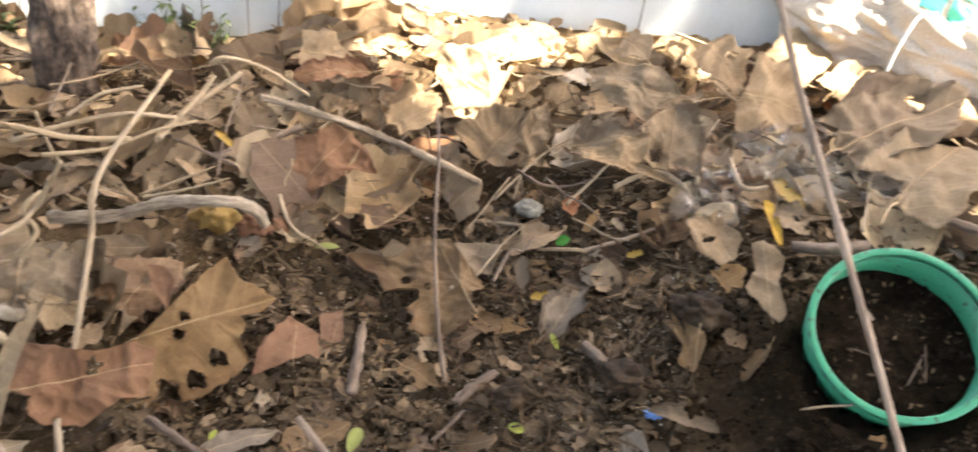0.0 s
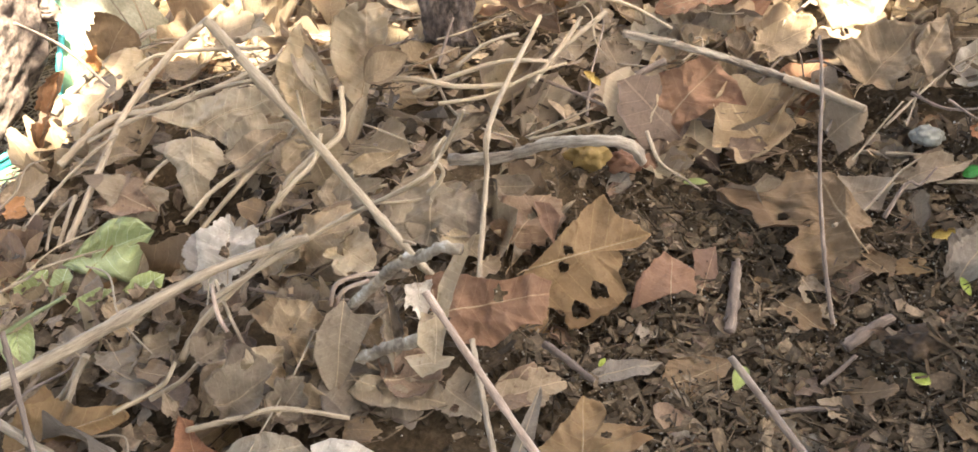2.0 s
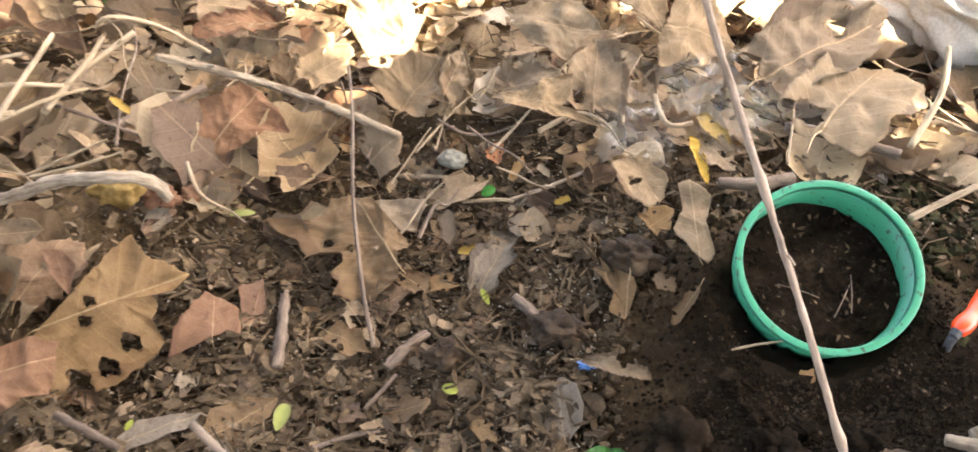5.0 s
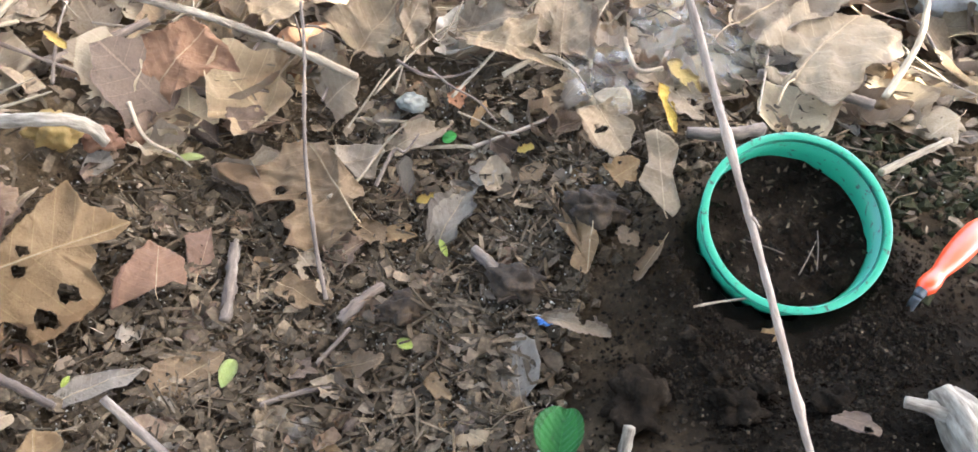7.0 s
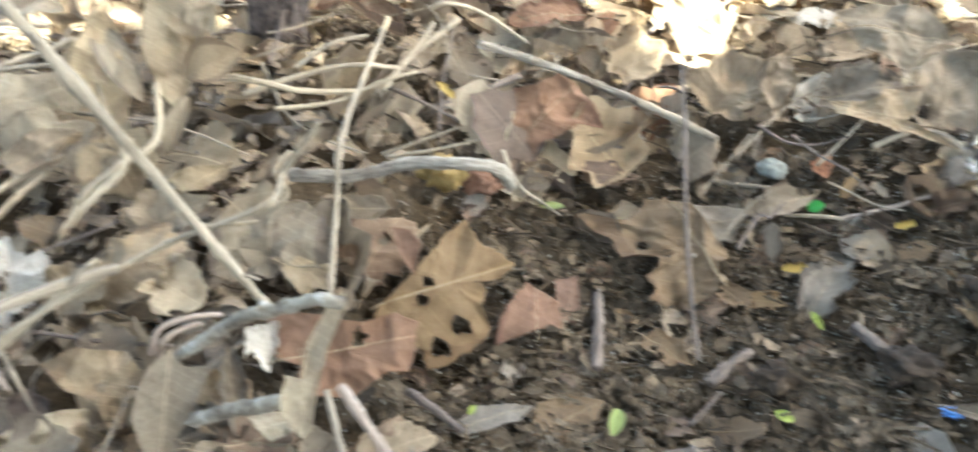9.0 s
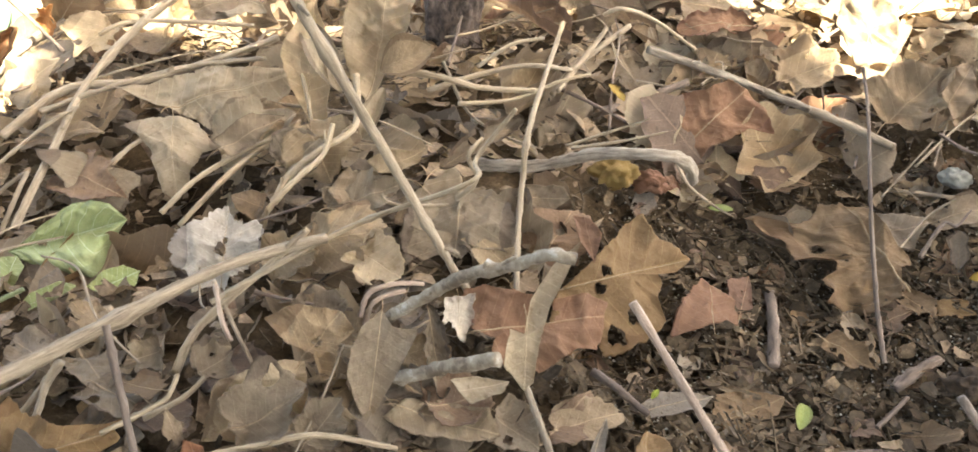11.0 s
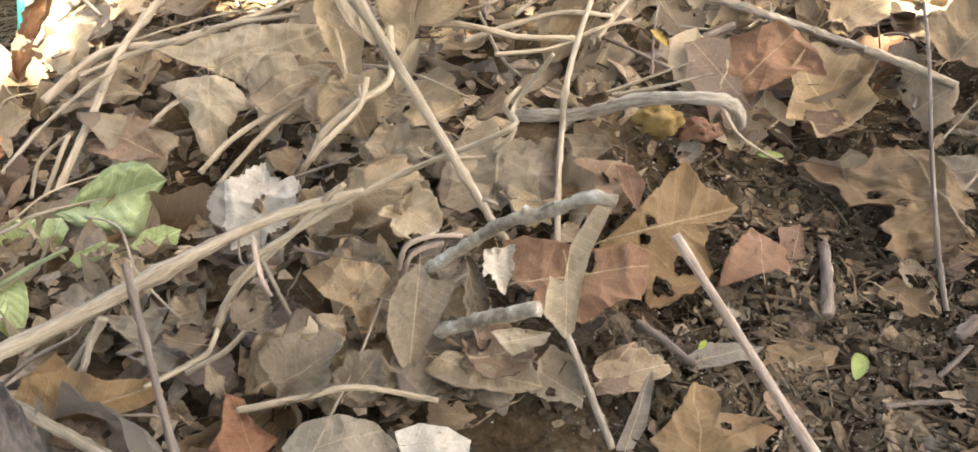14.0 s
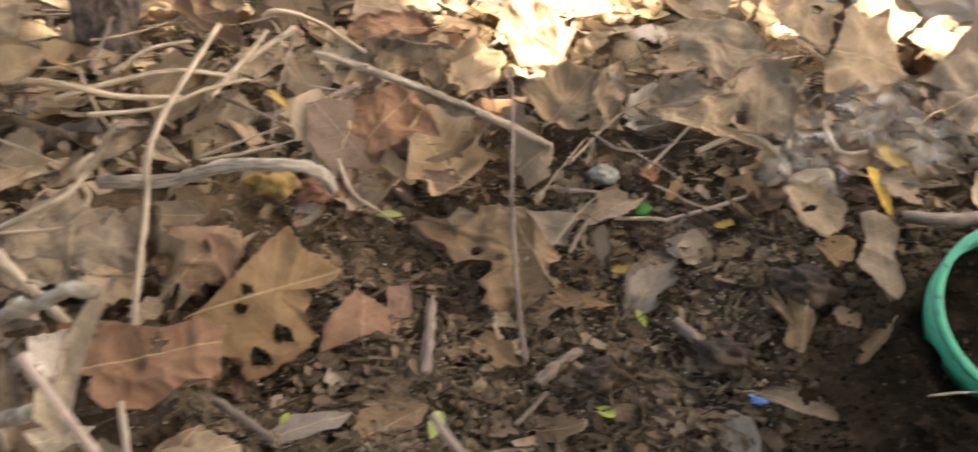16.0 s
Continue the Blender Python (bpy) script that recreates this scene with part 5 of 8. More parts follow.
leaf("brown", (-0.011, 0.665, -0.144), (0.020, 0.660, -0.139), 0.025, (-0.06, -0.17, 0.98), teeth=0.24, seed=26, bites=2, depth=0.28, curl=0.25, wrinkle=0.016, torn=0.12, palm=True)
leaf("tan", (0.048, 0.648, -0.140), (0.013, 0.646, -0.140), 0.035, (-0.12, -0.16, 0.98), teeth=0.24, seed=27, bites=2, depth=0.28, curl=0.25, wrinkle=0.016, torn=0.12, palm=True)
leaf("ochre", (0.288, 0.855, 0.020), (0.317, 0.871, 0.037), 0.041, (-0.41, -0.32, 0.85), teeth=0.24, seed=32, bites=2, depth=0.28, curl=0.25, wrinkle=0.016, torn=0.12, palm=True)
leaf("ochre", (0.296, 0.798, -0.001), (0.318, 0.773, 0.001), 0.017, (-0.43, -0.33, 0.84), teeth=0.24, seed=34, bites=2, depth=0.28, curl=0.25, wrinkle=0.016, torn=0.12, palm=True)
leaf("ochre", (0.334, 0.761, 0.023), (0.313, 0.737, -0.013), 0.018, (-0.37, -0.38, 0.85), teeth=0.32, seed=35, cup=0.2, bites=2, full=0.42, lobes=2, depth=0.28, curl=0.25)
leaf("tan", (0.228, 0.699, -0.047), (0.292, 0.676, -0.032), 0.025, (-0.38, -0.28, 0.88), teeth=0.32, seed=36, cup=0.25, label='beige curled leaf strip', bites=2, full=0.42, lobes=2, depth=0.28, curl=0.25)
leaf("ochre", (0.429, 0.675, -0.014), (0.441, 0.693, -0.004), 0.016, (-0.18, -0.34, 0.92), teeth=0.24, seed=38, bites=2, depth=0.28, curl=0.25, wrinkle=0.016, torn=0.12, palm=True)
leaf("yellow", (0.340, 1.000, 0.064), (0.353, 0.917, 0.055), 0.016, (-0.28, -0.36, 0.89), teeth=0.32, seed=39, bites=2, full=0.42, lobes=2, depth=0.28, curl=0.25)
leaf("yellow", (0.349, 1.032, 0.079), (0.382, 0.976, 0.072), 0.027, (-0.22, -0.39, 0.90), teeth=0.32, seed=40, bites=2, full=0.42, lobes=2, depth=0.28, curl=0.25)
leaf("tan", (0.355, 0.992, 0.067), (0.385, 0.928, 0.064), 0.040, (-0.26, -0.28, 0.92), teeth=0.24, seed=41, bites=2, depth=0.28, curl=0.25, wrinkle=0.016, torn=0.12, palm=True)
leaf("yellow", (0.186, 0.939, -0.022), (0.205, 0.940, -0.013), 0.015, (-0.28, -0.43, 0.86), teeth=0.32, seed=42, bites=2, full=0.42, lobes=2, depth=0.28, curl=0.25)
leaf("yellow", (0.079, 0.883, -0.078), (0.109, 0.882, -0.067), 0.015, (-0.24, -0.44, 0.87), teeth=0.32, seed=43, label='small orange leaf strip', bites=2, full=0.42, lobes=2, depth=0.28, curl=0.25)
leaf("rust", (0.099, 1.035, -0.009), (0.111, 1.003, -0.017), 0.030, (-0.20, -0.52, 0.83), teeth=0.24, seed=44, bites=2, depth=0.28, curl=0.25, wrinkle=0.016, torn=0.12, palm=True)
leaf("ochre", (0.130, 0.973, -0.022), (0.143, 1.005, -0.001), 0.019, (-0.22, -0.51, 0.83), teeth=0.24, seed=45, bites=2, depth=0.28, curl=0.25, wrinkle=0.016, torn=0.12, palm=True)
leaf("lime", (-0.216, 0.913, -0.097), (-0.186, 0.923, -0.096), 0.011, (0.21, -0.40, 0.89), teeth=0.02, seed=46)
leaf("lime", (0.089, 0.703, -0.118), (0.106, 0.694, -0.114), 0.013, (-0.22, -0.30, 0.93), teeth=0.05, seed=47)
leaf("lime", (0.114, 0.829, -0.083), (0.126, 0.805, -0.085), 0.008, (-0.25, -0.42, 0.87), teeth=0.05, seed=48)
leaf("lime", (-0.196, 0.583, -0.115), (-0.192, 0.592, -0.109), 0.006, (0.30, -0.14, 0.94), teeth=0.05, seed=49)
leaf("fresh", (0.095, 0.962, -0.042), (0.112, 0.964, -0.031), 0.016, (-0.21, -0.51, 0.84), teeth=0.02, seed=50)
leaf("brown", (0.467, 0.587, 0.010), (0.496, 0.568, 0.023), 0.019, (-0.29, 0.04, 0.96), teeth=0.24, seed=53, bites=2, depth=0.28, curl=0.25, wrinkle=0.016, torn=0.12, palm=True)
# larger leaves, each with its own lobes: (degrees from the tip, reach)
lobed_leaf("ochre", (-0.268, 0.722, -0.087), (0.70, 0.72, 0.01), (0.50, -0.50, 0.70), 0.144, ((-140, 0.3), (-84, 0.35), (-58, 0.52), (-39, 0.4), (-24, 0.43), (0, 0.57), (10, 0.42), (13, 0.23), (27, 0.29), (42, 0.3), (53, 0.28), (64, 0.45), (92, 0.55), (120, 0.68), (140, 0.89), (153, 1.02), (159, 0.76), (178, 0.56)), "large ochre leaf with insect holes, folded along one edge", holes=((0.12, -0.13, 0.036), (0.05, 0.13, 0.041), (0.27, 0.68, 0.067), (0.08, 0.92, 0.072), (-0.12, 0.97, 0.097),), fine=3, wrinkle=0.01, bend=0.03, seed=1)
lobed_leaf("pink", (-0.316, 0.561, -0.051), (0.84, 0.55, 0.06), (0.30, -0.55, 0.78), 0.107, ((-178, 0.53), (-161, 0.7), (-144, 0.67), (-132, 0.57), (-101, 0.28), (-44, 0.26), (-24, 0.55), (-10, 0.72), (10, 0.63), (28, 0.61), (37, 0.42), (71, 0.39), (90, 0.43), (133, 0.44), (154, 0.45), (167, 0.35)), "large pinkish brown leaf with a hole", holes=((0.46, -0.16, 0.068),), fine=3, cup=-0.05, wrinkle=0.02, seed=2)
lobed_leaf("pink", (-0.235, 1.020, -0.010), (0.50, 0.61, 0.61), (0.12, -0.75, 0.65), 0.108, ((-153, 0.56), (-111, 0.57), (-92, 0.34), (-41, 0.35), (0, 0.35), (46, 0.47), (74, 0.66), (86, 0.39), (120, 0.38), (155, 0.51), (158, 0.69), (177, 0.74)), "pinkish brown leaf, lobed, leaning on litter", fine=3, wrinkle=0.02, seed=3)
lobed_leaf("pink", (-0.173, 0.743, -0.112), (-0.26, 0.90, 0.36), (0.25, -0.30, 0.92), 0.074, ((-167, 0.43), (-144, 0.67), (-137, 0.87), (-110, 0.58), (-55, 0.38), (-17, 0.5), (23, 0.36), (67, 0.39), (125, 0.5), (137, 0.32)), "pinkish brown leaf with toothed edge", teeth=0.09, cup=-0.08, seed=4)
lobed_leaf("pink", (-0.142, 0.790, -0.128), (-0.07, 0.95, 0.32), (0.20, -0.30, 0.93), 0.055, ((-167, 0.55), (-57, 0.53), (-25, 0.59), (0, 0.64), (36, 0.24), (122, 0.34), (148, 0.64), (174, 0.46)), "dull pinkish leaf piece on the soil", teeth=0.09, seed=5)
lobed_leaf("ochre", (-0.013, 0.883, -0.082), (-0.63, 0.74, 0.25), (-0.10, -0.40, 0.91), 0.158, ((-172, 0.36), (-150, 0.43), (-113, 0.58), (-111, 0.47), (-94, 0.47), (-92, 0.34), (-80, 0.32), (-73, 0.49), (-72, 0.61), (-60, 0.63), (-56, 0.71), (-50, 0.88), (-47, 0.98), (-43, 0.84), (-40, 0.62), (-30, 0.56), (-16, 0.59), (-2, 0.5), (16, 0.39), (28, 0.23), (113, 0.17), (135, 0.2), (164, 0.16)), "torn ochre leaf with deep lobes and holes", holes=((0.72, -1.03, 0.034), (0.37, -0.5, 0.044), (0.53, -0.75, 0.049),), fine=3, seed=6)
lobed_leaf("ochre", (0.269, 0.884, -0.023), (0.92, -0.20, 0.33), (-0.38, -0.40, 0.83), 0.071, ((-156, 0.67), (-130, 0.42), (-93, 0.41), (-37, 0.45), (0, 0.68), (17, 0.51), (72, 0.57), (108, 0.33), (143, 0.46), (180, 0.5)), "ochre leaf piece, curled over", curl=0.3, seed=7)
lobed_leaf("ochre", (0.268, 0.765, -0.023), (-0.09, -0.93, -0.36), (-0.38, -0.30, 0.87), 0.094, ((-167, 0.36), (-154, 0.25), (0, 0.15), (79, 0.2), (139, 0.23), (141, 0.75), (147, 0.6), (148, 1.04), (154, 0.66), (156, 0.44), (157, 0.84)), "torn ochre strip on the soil", seed=8)
lobed_leaf("buff", (-0.810, 0.625, -0.028), (0.35, -0.55, -0.76), (0.38, -0.66, 0.65), 0.094, ((-171, 0.4), (-136, 0.43), (-104, 0.44), (-89, 0.57), (-76, 0.36), (-34, 0.38), (-11, 0.56), (0, 0.67), (15, 0.6), (33, 0.4), (82, 0.3), (112, 0.51), (117, 0.76), (131, 0.62)), "pale drooping dry leaf over the heap", fine=3, cup=-0.12, curl=-0.15, wrinkle=0.014, seed=9)
lobed_leaf("buff", (-0.825, 0.713, -0.002), (0.70, 0.69, 0.15), (0.32, -0.50, 0.80), 0.136, ((-165, 0.59), (-157, 0.89), (-143, 0.53), (-77, 0.27), (-5, 0.73), (9, 0.73), (22, 0.55), (42, 0.45), (63, 0.24), (102, 0.38), (130, 0.27), (179, 0.37)), "broad buff leaf arched over the heap", fine=3, cup=-0.06, wrinkle=0.02, pleat=0, seed=10)
fold_leaf((-0.880, 0.437, -0.084), (-0.783, 0.518, -0.059), (0.38, -0.66, 0.65), "wilted grey-green leaf, folded along its midrib")
lobed_leaf("green", (-0.898, 0.395, -0.103), (0.22, 0.80, 0.57), (0.40, -0.60, 0.69), 0.059, ((-145, 0.58), (-77, 0.43), (-37, 0.46), (0, 0.56), (37, 0.43), (80, 0.37), (139, 0.44), (166, 0.73)), "wilted green leaf on the litter", teeth=0.04, cup=0.2, wrinkle=0.02, seed=12)
lobed_leaf("green", (-0.852, 0.414, -0.088), (-0.04, 0.74, 0.67), (0.40, -0.60, 0.69), 0.038, ((-135, 0.51), (-43, 0.53), (0, 0.53), (46, 0.46), (123, 0.35), (168, 0.62)), "wilted green leaf, curled", teeth=0.04, cup=0.3, wrinkle=0.02, seed=13)
lobed_leaf("green", (-0.748, 0.459, -0.090), (0.63, 0.73, 0.27), (0.40, -0.60, 0.69), 0.043, ((-165, 0.74), (-115, 0.43), (-48, 0.41), (0, 0.6), (40, 0.44), (84, 0.42), (158, 0.47)), "wilted green leaf under another", teeth=0.06, seed=14)
lobed_leaf("green", (-0.794, 0.406, -0.091), (0.54, 0.76, 0.35), (0.40, -0.60, 0.69), 0.047, ((-175, 0.77), (-118, 0.23), (-16, 0.49), (11, 0.75), (40, 0.27), (172, 0.48)), "narrow green leaf on the litter", teeth=0.03, cup=0.2, seed=15)
lobed_leaf("green", (-0.841, 0.319, -0.131), (0.62, 0.73, 0.28), (0.40, -0.60, 0.69), 0.047, ((-106, 0.56), (-56, 0.54), (0, 0.43), (68, 0.46), (112, 0.49), (168, 0.53)), "wilted green leaf on the litter", teeth=0.04, cup=0.2, seed=16)
lobed_leaf("silver", (-0.645, 0.514, -0.048), (-0.33, 0.76, 0.56), (0.25, -0.50, 0.83), 0.084, ((-164, 0.45), (-149, 0.59), (-132, 0.52), (-117, 0.59), (-93, 0.64), (-77, 0.6), (-69, 0.59), (-43, 0.44), (-24, 0.49), (0, 0.56), (14, 0.39), (34, 0.39), (46, 0.5), (63, 0.59), (76, 0.5), (87, 0.58), (102, 0.38), (127, 0.4), (158, 0.35), (171, 0.46)), "pale silvery leaf, crumpled, eaten in its middle", holes=((0.29, -0.09, 0.072), (0.4, 0.04, 0.04),), fine=3, teeth=0.13, jag=2.2, curl=0.12, wrinkle=0.024, seed=17)
lobed_leaf("grey", (-0.445, 0.657, -0.045), (0.30, -0.79, -0.54), (0.21, -0.50, 0.84), 0.108, ((-150, 0.61), (-125, 0.64), (-100, 0.6), (-73, 0.59), (-49, 0.3), (-10, 0.36), (22, 0.31), (40, 0.47), (61, 0.55), (79, 0.6), (104, 0.52), (138, 0.46), (179, 0.47)), "broad fan-shaped dry leaf with strong veins", fine=3, pleat=0.12, teeth=0.1, seed=18)
lobed_leaf("grey", (-0.419, 0.447, -0.043), (0.26, -0.71, -0.65), (0.37, -0.55, 0.75), 0.071, ((-161, 0.46), (-130, 0.65), (-93, 0.36), (-33, 0.38), (0, 0.81), (23, 0.53), (55, 0.4), (107, 0.33), (149, 0.45), (179, 0.62)), "grey-brown pointed leaf hanging from the heap", fine=3, teeth=0.03, cup=0.12, wrinkle=0.012, seed=19)
lobed_leaf("ochre", (-0.624, 0.232, -0.060), (0.63, 0.77, -0.00), (0.25, -0.20, 0.95), 0.094, ((-146, 0.37), (-111, 0.43), (-79, 0.59), (-64, 0.46), (-48, 0.5), (-31, 0.47), (-3, 1.07), (0, 0.81), (6, 0.89), (22, 0.48), (34, 0.35), (58, 0.01), (136, 0.18), (172, 0.38)), "broad ochre leaf with torn lobes", fine=3, teeth=0.08, wrinkle=0.02, curl=0.1, seed=20)
lobed_leaf("ochre", (-0.108, 0.635, -0.141), (0.69, 0.71, 0.11), (0.10, -0.25, 0.96), 0.065, ((-178, 0.6), (-121, 0.5), (-85, 0.41), (-47, 0.47), (0, 0.69), (29, 0.49), (61, 0.25), (98, 0.44), (150, 0.65)), "ochre leaf with a curled tip", cup=-0.1, fine=3, seed=21)
lobed_leaf("ochre", (-0.165, 0.471, -0.115), (-0.36, 0.89, 0.27), (0.23, -0.20, 0.95), 0.100, ((-113, 0.37), (-83, 0.43), (-22, 0.39), (0, 0.63), (16, 0.61), (26, 0.52), (27, 0.39), (46, 0.52), (61, 0.74), (62, 0.53), (70, 0.72), (81, 0.49), (122, 0.17)), "crumpled ochre leaf with torn lobes", holes=((0.52, 0.47, 0.05),), fine=3, curl=0.15, wrinkle=0.024, seed=22)
lobed_leaf("tan", (0.154, 1.059, 0.050), (0.93, -0.36, -0.02), (-0.19, -0.54, 0.82), 0.091, ((-126, 0.26), (-111, 0.41), (-65, 0.61), (-39, 0.43), (-14, 0.29), (0, 1.06), (13, 0.42), (145, 0.32), (160, 0.54), (180, 0.67)), "tan leaf folded to a point, with pale midrib", cup=0.1, fine=3, seed=23)
lobed_leaf("slate", (0.002, 0.941, -0.072), (0.93, 0.22, 0.28), (-0.16, -0.45, 0.88), 0.057, ((-170, 0.54), (-138, 0.74), (-101, 0.38), (-23, 0.52), (0, 0.56), (27, 0.39), (72, 0.6), (115, 0.42), (167, 0.35)), "grey flat leaf with torn edge", seed=24)
lobed_leaf("slate", (0.214, 0.631, -0.079), (-0.17, 0.97, 0.14), (-0.38, -0.20, 0.90), 0.073, ((-145, 0.27), (-48, 0.29), (-15, 0.62), (-6, 0.93), (7, 0.93), (24, 0.73), (51, 0.46), (84, 0.28), (137, 0.13), (148, 0.35)), "grey-brown leaf with smooth edge", teeth=0.03, seed=25)
lobed_leaf("grey", (-0.345, 0.708, -0.098), (0.26, 0.93, 0.28), (0.31, -0.35, 0.88), 0.101, ((-108, 0.16), (-41, 0.4), (-40, 0.76), (-29, 0.58), (-16, 0.81), (-6, 0.55), (0, 1.0), (6, 0.65), (15, 0.2), (174, 0.09), (180, 0.3)), "brown torn leaf with holes behind an ochre leaf", holes=((0.42, -0.03, 0.038), (0.45, 0.15, 0.03),), fine=3, seed=26)
lobed_leaf("buff", (-0.695, 0.754, 0.050), (-0.11, 0.50, 0.86), (0.30, -0.81, 0.51), 0.107, ((-140, 0.3), (-79, 0.32), (-18, 0.54), (0, 0.75), (17, 0.44), (128, 0.35), (156, 0.61), (176, 0.68)), "tall pale dry leaf standing folded by the trunk", teeth=0.03, cup=0.25, curl=0.3, wrinkle=0.02, fine=3, seed=27)
lobed_leaf("buff", (-0.644, 0.831, 0.075), (-0.09, 0.55, 0.83), (0.22, -0.80, 0.55), 0.115, ((-156, 0.58), (-97, 0.38), (-52, 0.48), (-12, 0.47), (15, 0.53), (41, 0.54), (81, 0.35), (154, 0.43), (179, 0.74)), "tall pale dry leaf standing folded by the trunk", teeth=0.04, cup=0.15, curl=0.3, wrinkle=0.024, fine=3, seed=28)
lobed_leaf("slate", (-0.177, 0.595, -0.124), (0.74, 0.68, -0.01), (0.20, -0.20, 0.96), 0.059, ((-172, 0.63), (-120, 0.29), (-26, 0.4), (0, 0.83), (22, 0.5), (127, 0.25), (167, 0.61)), "smooth grey-brown leaf on the soil", teeth=0.03, seed=29)
lobed_leaf("slate", (-0.220, 0.469, -0.094), (-0.03, 0.84, 0.54), (0.30, -0.51, 0.81), 0.054, ((-166, 0.68), (-125, 0.15), (0, 0.76), (8, 0.61), (127, 0.24), (169, 0.55)), "upright grey leaf piece", teeth=0.03, cup=0.2, seed=30)
lobed_leaf("buff", (-0.483, 0.390, -0.065), (0.10, 0.89, 0.44), (0.33, -0.45, 0.83), 0.076, ((-172, 0.63), (-151, 0.94), (-135, 0.77), (-110, 0.64), (-86, 0.43), (-39, 0.38), (0, 0.48), (47, 0.33), (101, 0.39), (113, 0.08), (147, 0.44)), "crumpled grey-brown leaf in front of the heap", fine=3, curl=0.35, wrinkle=0.035, seed=31)
lobed_leaf("tan", (-0.478, 0.444, -0.044), (0.23, 0.86, 0.45), (0.30, -0.51, 0.81), 0.065, ((-134, 0.4), (-104, 0.84), (-65, 0.55), (0, 0.53), (36, 0.53), (74, 0.3), (114, 0.54), (135, 0.58), (152, 0.21)), "crumpled yellowish dry leaf with a hole", holes=((0.28, 0.0, 0.061),), fine=3, curl=0.3, wrinkle=0.03, seed=32)
lobed_leaf("buff", (-0.410, 0.320, -0.066), (0.70, 0.72, -0.00), (0.26, -0.25, 0.93), 0.072, ((-167, 0.66), (-137, 0.5), (-83, 0.3), (-12, 0.41), (19, 0.61), (46, 0.57), (145, 0.44)), "grey-green dry leaf with pale veins", teeth=0.04, cup=-0.12, wrinkle=0.016, fine=3, seed=33)
lobed_leaf("silver", (-0.346, 0.350, -0.065), (0.84, 0.54, -0.05), (0.25, -0.30, 0.92), 0.052, ((-160, 0.6), (-126, 0.36), (-41, 0.32), (0, 0.58), (42, 0.59), (140, 0.54)), "pale dry leaf, curled", teeth=0.04, cup=-0.2, fine=3, seed=34)
lobed_leaf("rust", (-0.488, 0.297, -0.071), (-0.76, 0.53, 0.38), (0.25, -0.30, 0.92), 0.048, ((-98, 0.67), (-65, 0.37), (-7, 0.75), (19, 0.53), (31, 0.25), (114, 0.3), (127, 0.58), (157, 0.55)), "rust-brown leaf piece among ochre leaves", teeth=0.05, curl=0.3, seed=35)
lobed_leaf("grey", (0.164, 1.193, 0.104), (0.99, -0.06, 0.10), (-0.12, -0.60, 0.79), 0.111, ((-161, 0.79), (-127, 0.44), (-56, 0.41), (0, 0.56), (30, 0.36), (73, 0.51), (148, 0.44)), "broad grey-brown leaf in the rear litter", cup=-0.1, fine=3, seed=36)
lobed_leaf("tan", (0.333, 0.850, 0.044), (-0.10, 0.94, 0.34), (-0.40, -0.35, 0.85), 0.075, ((-170, 0.52), (-112, 0.34), (-41, 0.23), (-15, 0.71), (0, 0.7), (35, 0.49), (98, 0.16), (158, 0.6), (172, 0.75)), "dull tan leaf standing at the edge of the soil", seed=37)
lobed_leaf("tan", (-0.728, 0.669, -0.011), (0.58, 0.75, 0.31), (0.28, -0.55, 0.79), 0.063, ((-162, 0.72), (-52, 0.38), (0, 0.73), (19, 0.37), (101, 0.25), (156, 0.56)), "yellowish tan leaf folded in the heap", cup=0.2, fine=2, wrinkle=0.03, curl=0.22, teeth=0.05, seed=50)
lobed_leaf("grey", (-0.891, 0.569, -0.075), (0.81, 0.58, 0.12), (0.28, -0.55, 0.79), 0.085, ((-141, 0.42), (-63, 0.38), (0, 0.63), (30, 0.5), (140, 0.42), (172, 0.64)), "grey-brown leaf in the shade of the heap", fine=2, wrinkle=0.03, curl=0.22, teeth=0.05, seed=51)
lobed_leaf("grey", (-0.539, 0.591, -0.046), (0.91, 0.41, -0.03), (0.28, -0.55, 0.79), 0.084, ((-177, 0.67), (-132, 0.48), (-66, 0.29), (-15, 0.53), (11, 0.56), (63, 0.48), (149, 0.48)), "broad grey-brown leaf bent over the heap", cup=-0.15, fine=2, wrinkle=0.03, curl=0.22, teeth=0.05, seed=52)
lobed_leaf("tan", (-0.564, 0.645, -0.022), (0.89, 0.46, 0.01), (0.28, -0.55, 0.79), 0.054, ((-127, 0.45), (-38, 0.55), (0, 0.58), (50, 0.3), (135, 0.53), (175, 0.59)), "pinkish tan leaf curled in the heap", cup=0.2, fine=2, wrinkle=0.03, curl=0.22, teeth=0.05, seed=53)
lobed_leaf("ochre", (-0.665, 0.586, -0.040), (-0.96, -0.16, 0.23), (0.28, -0.55, 0.79), 0.039, ((-172, 0.41), (-128, 0.57), (-48, 0.44), (0, 0.67), (68, 0.41), (130, 0.5)), "small yellowish leaf in the heap", cup=-0.15, fine=2, wrinkle=0.03, curl=0.22, teeth=0.05, seed=54)
lobed_leaf("grey", (-0.527, 0.678, 0.008), (0.54, 0.77, 0.34), (0.28, -0.55, 0.79), 0.049, ((-151, 0.76), (-108, 0.31), (-12, 0.38), (0, 0.67), (33, 0.43), (123, 0.34), (179, 0.59)), "narrow grey leaf curled on the heap", cup=0.25, fine=2, wrinkle=0.03, curl=0.22, teeth=0.05, seed=55)
